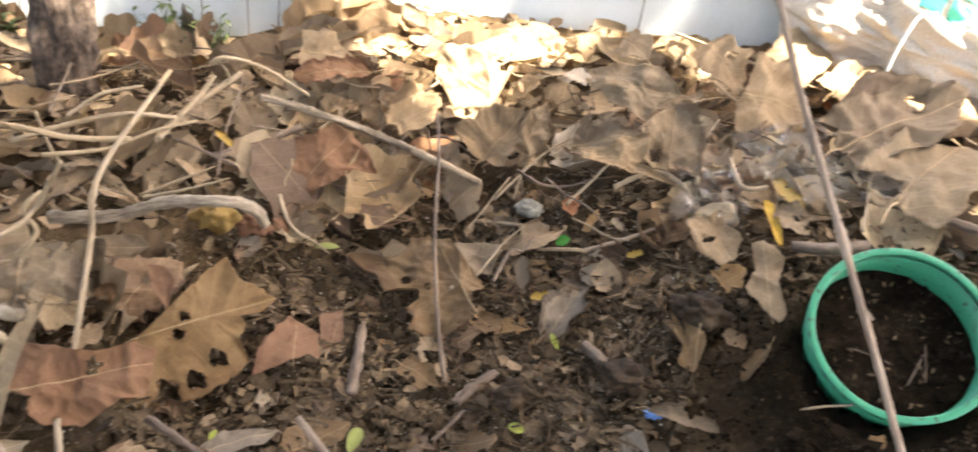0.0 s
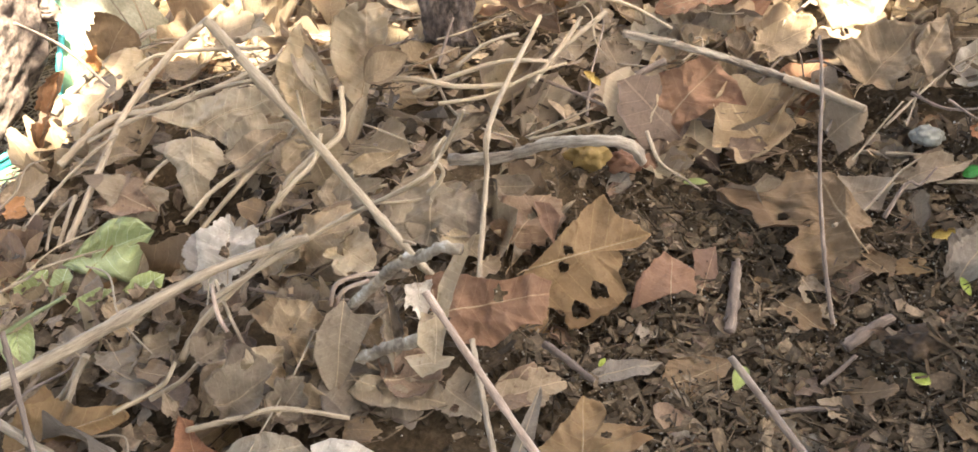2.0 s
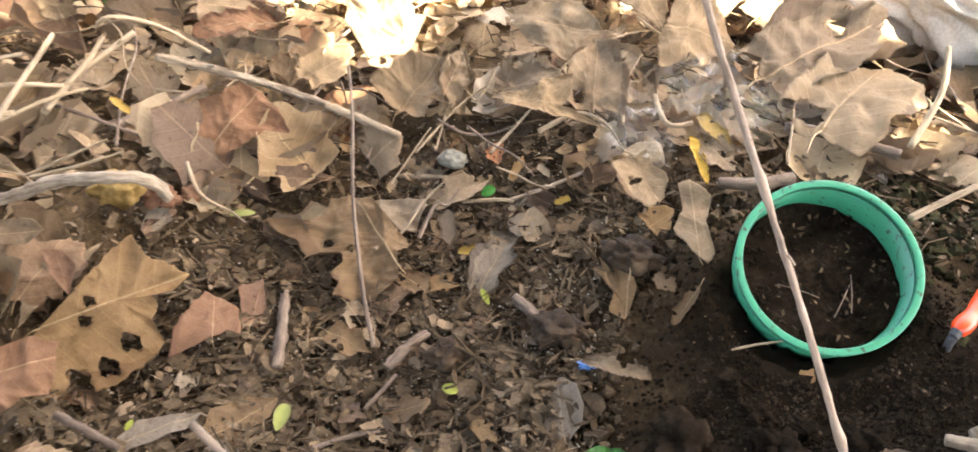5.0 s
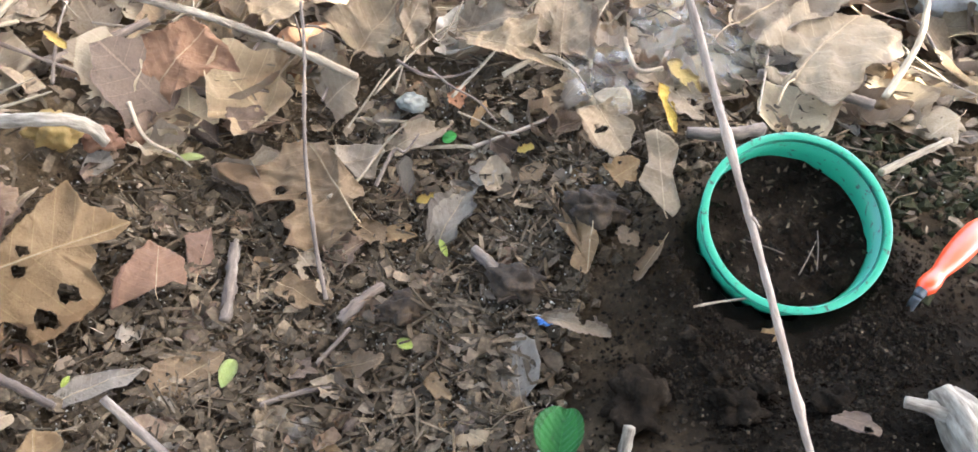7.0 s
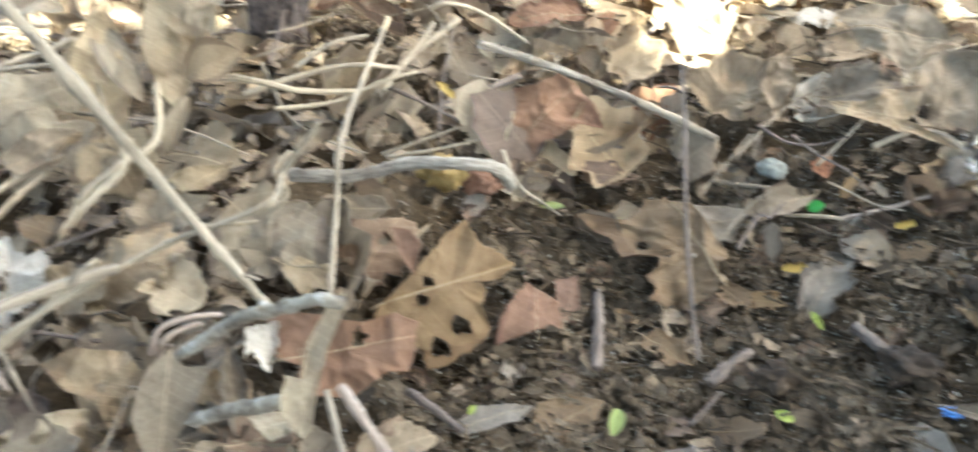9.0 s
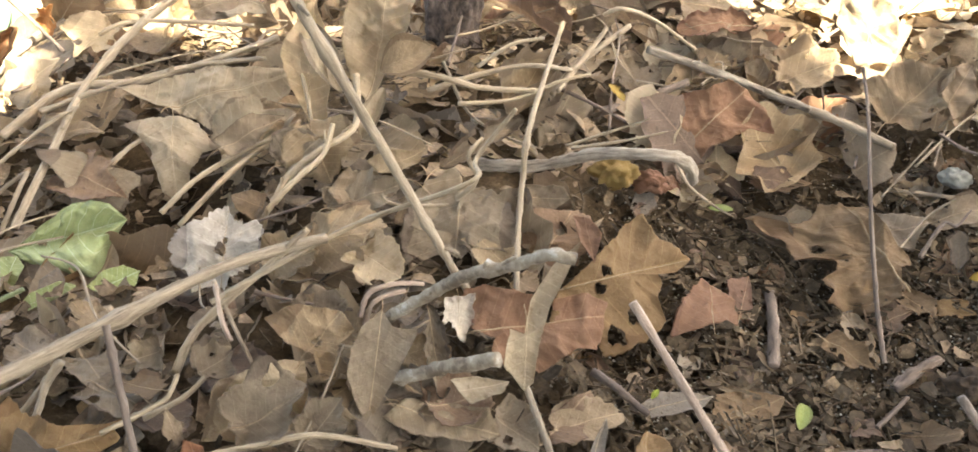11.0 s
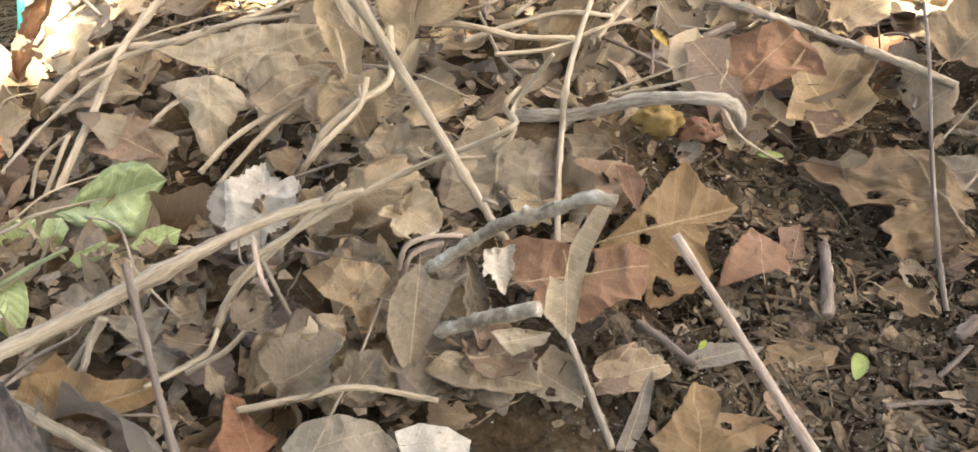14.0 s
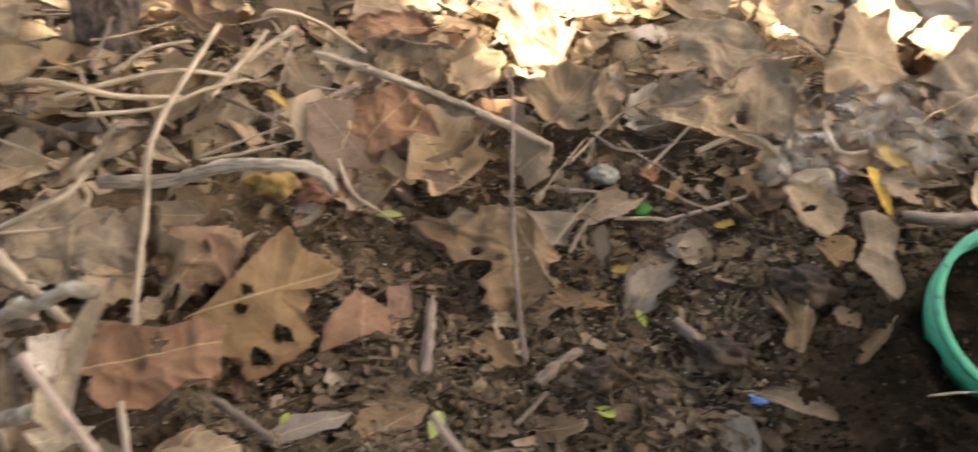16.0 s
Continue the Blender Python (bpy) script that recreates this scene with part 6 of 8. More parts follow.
lobed_leaf("pink", (-0.315, 0.714, -0.044), (0.51, -0.61, -0.61), (0.28, -0.55, 0.79), 0.042, ((-156, 0.43), (-81, 0.36), (0, 0.78), (61, 0.29), (154, 0.64)), "pinkish leaf piece beside an ochre leaf", fine=2, wrinkle=0.03, curl=0.22, teeth=0.05, seed=56)
lobed_leaf("tan", (-0.375, 0.745, -0.034), (0.92, 0.39, -0.05), (0.28, -0.55, 0.79), 0.048, ((-155, 0.71), (-39, 0.42), (0, 0.51), (59, 0.35), (150, 0.51)), "tan leaf under the pale branch", cup=0.15, fine=2, wrinkle=0.03, curl=0.22, teeth=0.05, seed=57)
lobed_leaf("grey", (-0.427, 0.385, -0.070), (-0.95, -0.26, 0.16), (0.25, -0.35, 0.90), 0.048, ((-150, 0.34), (-44, 0.54), (0, 0.58), (105, 0.42), (163, 0.61)), "flat grey-brown leaf in front of the heap", fine=2, wrinkle=0.03, curl=0.22, teeth=0.05, seed=58)
lobed_leaf("grey", (-0.347, 0.439, -0.074), (0.96, 0.24, -0.14), (0.22, -0.35, 0.91), 0.074, ((-166, 0.48), (-94, 0.24), (-30, 0.55), (0, 0.67), (27, 0.41), (134, 0.43), (168, 0.72)), "broad dull brown leaf in the shade", fine=2, wrinkle=0.03, curl=0.22, teeth=0.05, seed=59)
lobed_leaf("buff", (-0.328, 0.474, -0.058), (0.80, 0.59, 0.07), (0.22, -0.40, 0.89), 0.041, ((-155, 0.73), (-103, 0.25), (0, 0.59), (26, 0.5), (131, 0.44)), "pale leaf under the short branch", fine=2, wrinkle=0.03, curl=0.22, teeth=0.05, seed=60)
lobed_leaf("brown", (-0.261, 0.491, -0.096), (0.29, 0.93, 0.23), (0.22, -0.30, 0.93), 0.078, ((-162, 0.48), (-147, 0.78), (-128, 0.32), (0, 0.61), (20, 0.59), (53, 0.46), (104, 0.25)), "dark ochre-brown leaf in the shade", fine=2, wrinkle=0.03, curl=0.22, teeth=0.05, seed=61)
lobed_leaf("tan", (-0.091, 1.174, 0.074), (-0.23, 0.69, 0.69), (0.00, -0.71, 0.71), 0.096, ((-166, 0.56), (-135, 0.36), (-86, 0.43), (-37, 0.61), (0, 0.51), (43, 0.53), (102, 0.43), (142, 0.57)), "large tan leaf leaning in the rear litter", cup=-0.1, fine=2, wrinkle=0.03, curl=0.22, teeth=0.05, seed=62)
lobed_leaf("tan", (0.226, 1.118, 0.087), (0.33, -0.66, -0.68), (-0.15, -0.75, 0.65), 0.073, ((-132, 0.55), (-40, 0.5), (0, 0.48), (50, 0.43), (117, 0.45), (176, 0.6)), "tan leaf standing in the rear litter", cup=0.2, fine=2, wrinkle=0.03, curl=0.22, teeth=0.05, seed=63)
lobed_leaf("tan", (0.029, 1.120, 0.040), (0.24, 0.64, 0.73), (0.00, -0.75, 0.66), 0.064, ((-131, 0.33), (-51, 0.48), (0, 0.58), (91, 0.4), (159, 0.7)), "curled tan leaf in the rear litter", cup=0.3, fine=2, wrinkle=0.03, curl=0.22, teeth=0.05, seed=64)
lobed_leaf("buff", (-0.278, 0.435, 0.058), (0.25, -0.55, -0.80), (0.25, -0.76, 0.60), 0.069, ((-175, 0.39), (-162, 0.8), (-152, 1.19), (-150, 0.88), (-143, 0.39), (-54, 0.18), (-12, 0.49), (0, 0.56), (35, 0.38), (115, 0.18), (153, 0.03)), "dry folded leaf hanging from the lichen branch", fine=3, cup=0.3, wrinkle=0.02, teeth=0.05, pleat=0, seed=65)
leaf("fresh", (0.246, 0.540, -0.054), (0.250, 0.584, -0.034), 0.042, (-0.34, -0.35, 0.87), "bright green sprout leaf folded on dark soil", teeth=0.03, cup=0.42, bend=0.02, wide=0.42, full=0.5, wrinkle=0.006, quilt=0.3, seed=38)
# litter behind the soil
leaf("tan", (-0.038, 1.094, -0.012), (0.016, 1.155, 0.054), 0.108, (-0.08, -0.62, 0.78), teeth=0.17, seed=63, depth=0.25, curl=0.5, bites=1, wrinkle=0.016, palm=True)
leaf("tan", (0.222, 1.061, 0.042), (0.219, 1.154, 0.104), 0.082, (-0.15, -0.60, 0.78), teeth=0.17, seed=65, curl=0.4, depth=0.25, bites=1, wrinkle=0.016, palm=True)
leaf("tan", (0.032, 1.100, 0.007), (0.045, 1.168, 0.065), 0.057, (-0.12, -0.61, 0.78), teeth=0.24, seed=66, curl=0.5, bites=2, depth=0.28, wrinkle=0.016, palm=True)
leaf("tan", (0.081, 1.110, 0.033), (0.188, 1.117, 0.070), 0.076, (-0.16, -0.55, 0.82), teeth=0.24, seed=67, bites=2, depth=0.28, curl=0.25, wrinkle=0.016, palm=True)
leaf("tan", (0.314, 1.231, 0.114), (0.416, 1.225, 0.104), 0.163, (-0.12, -0.55, 0.83), teeth=0.17, seed=68, depth=0.25, bites=1, wrinkle=0.016, palm=True)
leaf("tan", (0.438, 1.132, 0.097), (0.617, 1.254, 0.151), 0.134, (-0.21, -0.51, 0.83), teeth=0.17, seed=69, curl=0.4, label='large tan leaf, crumpled, partly sunlit', depth=0.25, bites=1, wrinkle=0.016, palm=True)
leaf("grey", (0.485, 1.018, 0.083), (0.621, 1.193, 0.120), 0.153, (-0.23, -0.44, 0.87), teeth=0.17, seed=70, label='large brown leaf lying flat', depth=0.25, bites=1, wrinkle=0.016, palm=True)
leaf("tan", (-0.326, 1.195, 0.042), (-0.311, 1.236, 0.062), 0.085, (0.23, -0.57, 0.79), teeth=0.17, seed=72, depth=0.25, bites=1, wrinkle=0.016, palm=True)
leaf("pink", (-0.239, 1.208, 0.045), (-0.336, 1.123, 0.040), 0.051, (0.23, -0.59, 0.77), teeth=0.32, seed=73, bites=2, full=0.42, lobes=2, depth=0.28, curl=0.25)
leaf("tan", (-0.185, 1.111, 0.003), (-0.113, 1.152, 0.032), 0.074, (0.08, -0.63, 0.78), teeth=0.24, seed=74, depth=0.3, bites=2, curl=0.25, wrinkle=0.016, palm=True)
leaf("brown", (-0.179, 0.979, -0.077), (-0.103, 0.997, -0.076), 0.039, (0.06, -0.47, 0.88), teeth=0.24, seed=75, label='narrow brown leaf on the soil', bites=2, depth=0.28, curl=0.25, wrinkle=0.016, torn=0.12, palm=True)
leaf("tan", (-0.062, 1.021, -0.056), (-0.025, 1.034, -0.014), 0.085, (-0.09, -0.55, 0.83), teeth=0.2, seed=76, depth=0.25, bites=1, wrinkle=0.016, palm=True)
leaf("tan", (0.032, 0.959, -0.066), (0.102, 0.978, -0.024), 0.046, (-0.20, -0.52, 0.83), teeth=0.24, seed=77, cup=0.25, bites=2, depth=0.28, curl=0.25, wrinkle=0.016, torn=0.12, palm=True)
leaf("grey", (0.128, 1.323, 0.133), (0.173, 1.299, 0.114), 0.082, (-0.08, -0.53, 0.84), teeth=0.17, seed=78, depth=0.25, bites=1, wrinkle=0.016, palm=True)
leaf("tan", (0.266, 0.957, 0.049), (0.307, 0.890, 0.025), 0.055, (-0.33, -0.43, 0.84), teeth=0.24, seed=79, label='thin translucent grey leaf skeleton', bites=2, depth=0.28, curl=0.25, wrinkle=0.016, palm=True)
leaf("yellow", (-0.382, 0.972, 0.011), (-0.358, 0.970, -0.007), 0.014, (0.27, -0.52, 0.81), teeth=0.32, seed=80, bites=2, full=0.42, lobes=2, depth=0.28, curl=0.25)
leaf("brown", (-0.447, 1.078, 0.093), (-0.441, 1.090, 0.134), 0.027, (0.23, -0.79, 0.57), teeth=0.24, seed=81, bites=2, depth=0.28, curl=0.25, wrinkle=0.016, torn=0.12, palm=True)
leaf("tan", (-0.457, 1.022, 0.083), (-0.462, 1.022, 0.134), 0.044, (0.26, -0.77, 0.58), teeth=0.24, seed=82, bites=2, depth=0.28, curl=0.25, wrinkle=0.016, torn=0.12, palm=True)
leaf("tan", (-0.343, 1.160, 0.074), (-0.269, 1.198, 0.054), 0.088, (0.14, -0.62, 0.77), teeth=0.17, seed=84, depth=0.25, bites=1, wrinkle=0.016, palm=True)
# heap of dry leaves and stems
leaf("tan", (-0.802, 0.685, -0.040), (-0.697, 0.727, -0.013), 0.067, (0.25, -0.43, 0.87), teeth=0.24, seed=102, bites=2, depth=0.28, curl=0.25, wrinkle=0.016, palm=True)
leaf("green", (-0.835, 0.343, -0.079), (-0.761, 0.294, -0.086), 0.037, (0.31, -0.12, 0.94), teeth=0.04, seed=110, quilt=0.09)
leaf("grey", (-0.436, 0.664, -0.047), (-0.377, 0.652, -0.076), 0.061, (0.20, -0.35, 0.91), teeth=0.24, seed=113, bites=2, depth=0.28, curl=0.25, wrinkle=0.016, palm=True)
leaf("tan", (-0.582, 0.560, -0.058), (-0.497, 0.609, -0.030), 0.079, (0.18, -0.39, 0.90), teeth=0.24, seed=114, cup=-0.15, bites=2, depth=0.28, curl=0.25, wrinkle=0.016, palm=True)
leaf("grey", (-0.586, 0.618, -0.041), (-0.512, 0.668, -0.012), 0.066, (0.17, -0.40, 0.90), teeth=0.24, seed=115, curl=0.4, bites=2, depth=0.28, wrinkle=0.016, palm=True)
leaf("tan", (-0.492, 0.704, -0.008), (-0.427, 0.787, 0.034), 0.034, (0.24, -0.51, 0.83), teeth=0.32, seed=116, curl=0.6, label='folded tan leaf, curled lengthwise', bites=2, full=0.42, lobes=2, depth=0.28)
leaf("brown", (-0.931, 0.559, -0.060), (-0.821, 0.556, -0.069), 0.076, (0.35, -0.31, 0.88), teeth=0.24, seed=126, bites=2, depth=0.28, curl=0.25, wrinkle=0.016, palm=True)
leaf("tan", (-1.005, 0.561, -0.046), (-0.921, 0.625, -0.040), 0.057, (0.32, -0.32, 0.89), teeth=0.24, seed=127, bites=2, depth=0.28, curl=0.25, wrinkle=0.016, palm=True)
leaf("tan", (-0.511, 0.463, -0.051), (-0.477, 0.496, -0.038), 0.055, (0.32, -0.29, 0.90), teeth=0.24, seed=133, curl=0.5, bites=2, depth=0.28, wrinkle=0.016, palm=True)
leaf("grey", (-0.405, 0.515, -0.028), (-0.359, 0.457, -0.074), 0.031, (0.36, -0.35, 0.87), teeth=0.32, seed=134, curl=0.7, bites=2, full=0.42, lobes=2, depth=0.28)
leaf("grey", (-0.393, 0.440, -0.072), (-0.305, 0.462, -0.091), 0.082, (0.23, -0.17, 0.96), teeth=0.17, seed=138, depth=0.25, bites=1, wrinkle=0.016, palm=True)
leaf("ochre", (-0.369, 0.377, -0.075), (-0.331, 0.389, -0.068), 0.023, (0.27, -0.19, 0.95), teeth=0.24, seed=139, bites=2, depth=0.28, curl=0.25, wrinkle=0.016, torn=0.12, palm=True)
leaf("tan", (-0.263, 0.489, -0.098), (-0.212, 0.542, -0.102), 0.049, (0.27, -0.16, 0.95), teeth=0.24, seed=142, bites=2, depth=0.28, curl=0.25, wrinkle=0.016, torn=0.12, palm=True)
leaf("grey", (-0.639, 0.333, -0.075), (-0.558, 0.331, -0.074), 0.047, (0.29, -0.12, 0.95), teeth=0.24, seed=145, curl=0.4, bites=2, depth=0.28, wrinkle=0.016, torn=0.12, palm=True)
leaf("grey", (-0.507, 0.685, -0.030), (-0.412, 0.670, -0.070), 0.108, (0.28, -0.34, 0.90), teeth=0.17, seed=146, depth=0.25, bites=1, wrinkle=0.016, palm=True)
leaf("brown", (-0.361, 0.701, -0.087), (-0.355, 0.796, -0.064), 0.088, (0.31, -0.26, 0.91), teeth=0.2, seed=147, bites=2, depth=0.25, wrinkle=0.016, palm=True)
leaf("tan", (-0.366, 0.636, -0.068), (-0.338, 0.631, -0.073), 0.039, (0.27, -0.21, 0.94), teeth=0.24, seed=148, bites=2, depth=0.28, curl=0.25, wrinkle=0.016, torn=0.12, palm=True)
leaf("silver", (-0.392, 0.552, -0.038), (-0.373, 0.524, -0.070), 0.040, (0.23, -0.37, 0.90), teeth=0.24, seed=150, curl=0.4, bites=2, depth=0.28, wrinkle=0.016, torn=0.12, palm=True)
# stems and twigs
twig("twig", [(0.165, 0.800, 0.487), (0.205, 0.739, 0.408), (0.246, 0.676, 0.329), (0.292, 0.612, 0.252), (0.340, 0.555, 0.173), (0.387, 0.506, 0.092), (0.440, 0.450, 0.005), (0.465, 0.425, -0.040)], 0.0026, 0.0027, ROSY, "long bare twig leaning across the green pot", shoots=1, knots=(0.2, 0.45, 0.7))
twig("dried_twig", [(-0.468, 1.015, 0.062), (-0.411, 0.768, 0.044), (-0.398, 0.720, -0.010), (-0.375, 0.660, -0.050), (-0.330, 0.560, -0.090)], 0.0032, 0.0029, STEM, "thin upright dry stem with a knot", shoots=1, knots=(0.33, 0.6))
twig("stick", [(-0.519, 0.494, 0.271), (-0.503, 0.505, 0.232), (-0.438, 0.554, 0.052), (-0.409, 0.576, -0.029), (-0.390, 0.590, -0.075)], 0.0045, 0.0040, STEM, "straight dry stick lying across the leaf heap", shoots=2, knots=(0.3, 0.55, 0.8))
twig("fallen_stalk", [(-0.665, 0.060, 0.050), (-0.640, 0.170, 0.030), (-0.620, 0.290, 0.008), (-0.585, 0.450, -0.005), (-0.540, 0.550, -0.020)], 0.0071, 0.0052, STEM, "thick pale dry plant stalk lying on the heap", knots=(0.35, 0.6), category='stalk', shoots=2)
twig("dried_twig", [(-0.597, 0.441, -0.045), (-0.560, 0.520, -0.030), (-0.513, 0.590, -0.012), (-0.403, 0.598, 0.062), (-0.442, 0.693, 0.026), (-0.403, 0.699, 0.092)], 0.0032, 0.0022, PALE, "thin yellowish stem, bent upwards", knots=(0.4,))
twig("lichen_branch", [(-0.430, 0.485, -0.030), (-0.375, 0.480, 0.030), (-0.345, 0.470, 0.064), (-0.300, 0.462, 0.098), (-0.270, 0.452, 0.125), (-0.253, 0.452, 0.126)], 0.0054, 0.0043, LICHEN, "grey lichen-covered branch, broken at its end", category='branch', rough=0.6, knots=(0.5,), shoots=3)
twig("lichen_branch", [(-0.400, 0.450, -0.060), (-0.350, 0.447, -0.020), (-0.303, 0.445, 0.013)], 0.0058, 0.0058, LICHEN, "short broken grey branch end", category='branch', rough=0.6)
twig("cut_stick", [(-0.187, 0.322, 0.216), (-0.124, 0.301, 0.158), (-0.060, 0.280, 0.099), (0.000, 0.260, 0.043), (0.080, 0.233, -0.030), (0.160, 0.210, -0.100)], 0.0022, 0.0024, ROSY, "cut pinkish stick standing out of the litter", knots=(0.25,))
twig("cut_stick", [(-0.025, 0.390, 0.165), (0.035, 0.373, 0.112), (0.095, 0.358, 0.060), (0.160, 0.340, 0.000), (0.230, 0.320, -0.070)], 0.0023, 0.0023, DARKTWIG, "cut brown stick standing out of the soil", knots=(0.3,))
twig("bent_branch", [(-0.470, 0.750, -0.020), (-0.395, 0.757, -0.003), (-0.330, 0.757, 0.030), (-0.261, 0.753, 0.051), (-0.235, 0.770, 0.040), (-0.226, 0.785, 0.012)], 0.0071, 0.0061, CRUST, "pale bent branch with a frayed end", category='branch', rough=0.5)
twig("splinter", [(-0.360, 0.765, 0.025), (-0.310, 0.770, 0.045), (-0.262, 0.775, 0.068)], 0.0025, 0.0007, PALE, "frayed splinter of pale wood")
twig("splinter", [(-0.370, 0.775, 0.020), (-0.320, 0.782, 0.050), (-0.285, 0.790, 0.070)], 0.0022, 0.0007, PALE, "frayed splinter of pale wood")
twig("twig", [(-1.060, 0.702, 0.008), (-1.142, 0.709, 0.056), (-1.118, 0.641, 0.130)], 0.0029, 0.0025, DARKTWIG, "brown twig slanting from the tree trunk")
twig("stick", [(-0.964, 0.881, 0.074), (-0.978, 0.773, 0.044), (-0.975, 0.662, 0.001), (-0.940, 0.564, -0.038), (-0.902, 0.465, -0.078)], 0.0054, 0.0043, STEM, "long grey-brown stick on the heap", shoots=2, knots=(0.4,))
twig("dried_twig", [(-0.917, 0.458, -0.084), (-0.920, 0.497, -0.049), (-0.928, 0.515, -0.041), (-0.958, 0.489, -0.069), (-0.929, 0.448, -0.085)], 0.0029, 0.0022, STEM, "thin hooked dry stem on the litter")
twig("dried_twig", [(-1.031, 0.565, -0.046), (-1.002, 0.648, -0.010), (-0.923, 0.692, 0.001), (-0.858, 0.766, 0.017), (-0.791, 0.817, 0.044)], 0.0058, 0.0043, STEM, "long brown hollow stem on the litter", shoots=2)
twig("dried_twig", [(-0.659, 0.615, -0.055), (-0.653, 0.646, -0.029), (-0.626, 0.673, -0.003), (-0.606, 0.710, 0.015), (-0.629, 0.753, 0.055)], 0.0047, 0.0036, PALE, "pale forked stem on the litter", shoots=2)
twig("dried_twig", [(-0.610, 0.827, 0.033), (-0.563, 0.838, 0.033), (-0.512, 0.858, 0.022), (-0.455, 0.894, 0.017)], 0.0043, 0.0032, PALE, "pale dry stem lying level")
twig("dried_twig", [(-0.578, 0.833, 0.013), (-0.529, 0.877, 0.028), (-0.477, 0.917, 0.037), (-0.432, 0.960, 0.024)], 0.0036, 0.0029, STEM, "pale dry stem lying level")
twig("stick", [(-0.444, 0.926, 0.000), (-0.429, 0.976, 0.026), (-0.389, 1.067, 0.057)], 0.0043, 0.0036, STEM, "short grey stick on the litter", shoots=2)
twig("stick", [(-0.357, 1.053, 0.035), (-0.277, 1.081, 0.013), (-0.203, 1.090, -0.004), (-0.132, 1.076, -0.011)], 0.0058, 0.0050, CRUST, "pale flat stick on the litter", shoots=2)
twig("stick", [(-0.132, 1.065, -0.006), (-0.081, 1.048, -0.008), (-0.025, 1.031, -0.015)], 0.0058, 0.0050, STEM, "grey stick on the litter")
twig("twig", [(-0.470, 0.965, -0.005), (-0.402, 0.959, -0.015), (-0.328, 0.973, -0.046)], 0.0029, 0.0022, DARKTWIG, "thin dark twig on the litter")
twig("stick", [(-0.386, 0.967, -0.029), (-0.342, 1.019, -0.020), (-0.295, 1.058, -0.001)], 0.0058, 0.0050, DARKTWIG, "dark weathered stick on the litter")
twig("stick", [(-0.233, 1.016, -0.063), (-0.178, 1.031, -0.064), (-0.115, 1.037, -0.061)], 0.0065, 0.0058, DARKTWIG, "dark rotting stick on the soil", rough=0.6)
twig("twig", [(-0.018, 1.006, -0.061), (0.024, 0.998, -0.050), (0.082, 0.993, -0.038)], 0.0029, 0.0025, STEM, "thin straight twig on the soil")
twig("twig", [(0.134, 0.952, -0.036), (0.184, 0.960, -0.008), (0.224, 0.977, 0.010)], 0.0025, 0.0022, ROSY, "thin reddish twig on the soil")
twig("twig", [(0.008, 0.738, -0.112), (-0.015, 0.780, -0.070), (-0.045, 0.855, -0.005), (-0.070, 0.950, 0.050), (-0.090, 1.010, 0.085)], 0.0026, 0.0018, DARKTWIG, "thin twig leaning over the soil", rough=0.5)
twig("twig", [(-0.028, 0.619, -0.146), (0.006, 0.637, -0.141), (0.035, 0.647, -0.137)], 0.0029, 0.0022, DARKTWIG, "dark twig on the soil")
twig("stick", [(0.013, 0.674, -0.141), (0.025, 0.695, -0.135), (0.037, 0.721, -0.132)], 0.0025, 0.0022, DARKTWIG, "dark twig on the soil")
twig("stick", [(-0.093, 0.713, -0.143), (-0.102, 0.760, -0.133), (-0.116, 0.820, -0.130)], 0.0065, 0.0061, DARKTWIG, "dark rotting stick on the soil", rough=0.6)
twig("stick", [(0.025, 0.731, -0.135), (0.044, 0.756, -0.121), (0.061, 0.777, -0.118)], 0.0065, 0.0058, DARKTWIG, "dark rotting stick on the soil", rough=0.6)
twig("stick", [(0.155, 0.808, -0.072), (0.182, 0.776, -0.066), (0.214, 0.748, -0.063)], 0.0065, 0.0043, DARKTWIG, "split dark stick on the soil", rough=0.6)
twig("twig", [(0.367, 0.706, -0.007), (0.389, 0.711, -0.000), (0.416, 0.716, 0.006)], 0.0014, 0.0010, STEM, "short pale twig by the pot")
twig("twig", [(0.563, 0.869, 0.075), (0.602, 0.895, 0.086), (0.646, 0.921, 0.099)], 0.0043, 0.0036, STEM, "pale twig beyond the pot")
twig("stick", [(0.298, 0.549, -0.036), (0.299, 0.562, -0.016)], 0.0050, 0.0050, CRUST, "stub of a pale cut stick")
twig("twig", [(-0.256, 0.577, -0.100), (-0.230, 0.571, -0.104), (-0.193, 0.564, -0.117)], 0.0043, 0.0036, DARKTWIG, "dark twig on the soil")
twig("dried_twig", [(-0.617, 0.468, -0.046), (-0.574, 0.441, -0.064), (-0.541, 0.423, -0.083)], 0.0022, 0.0018, STEM, "thin dry stem on the litter")
twig("dried_twig", [(-0.588, 0.375, -0.075), (-0.603, 0.430, -0.066), (-0.573, 0.504, -0.032), (-0.562, 0.551, -0.018)], 0.0043, 0.0029, PALE, "flat pale strip of dry stalk")
twig("dried_twig", [(-0.624, 0.235, -0.072), (-0.646, 0.281, -0.064), (-0.664, 0.311, -0.055)], 0.0032, 0.0029, STEM, "side shoot of the pale stalk")
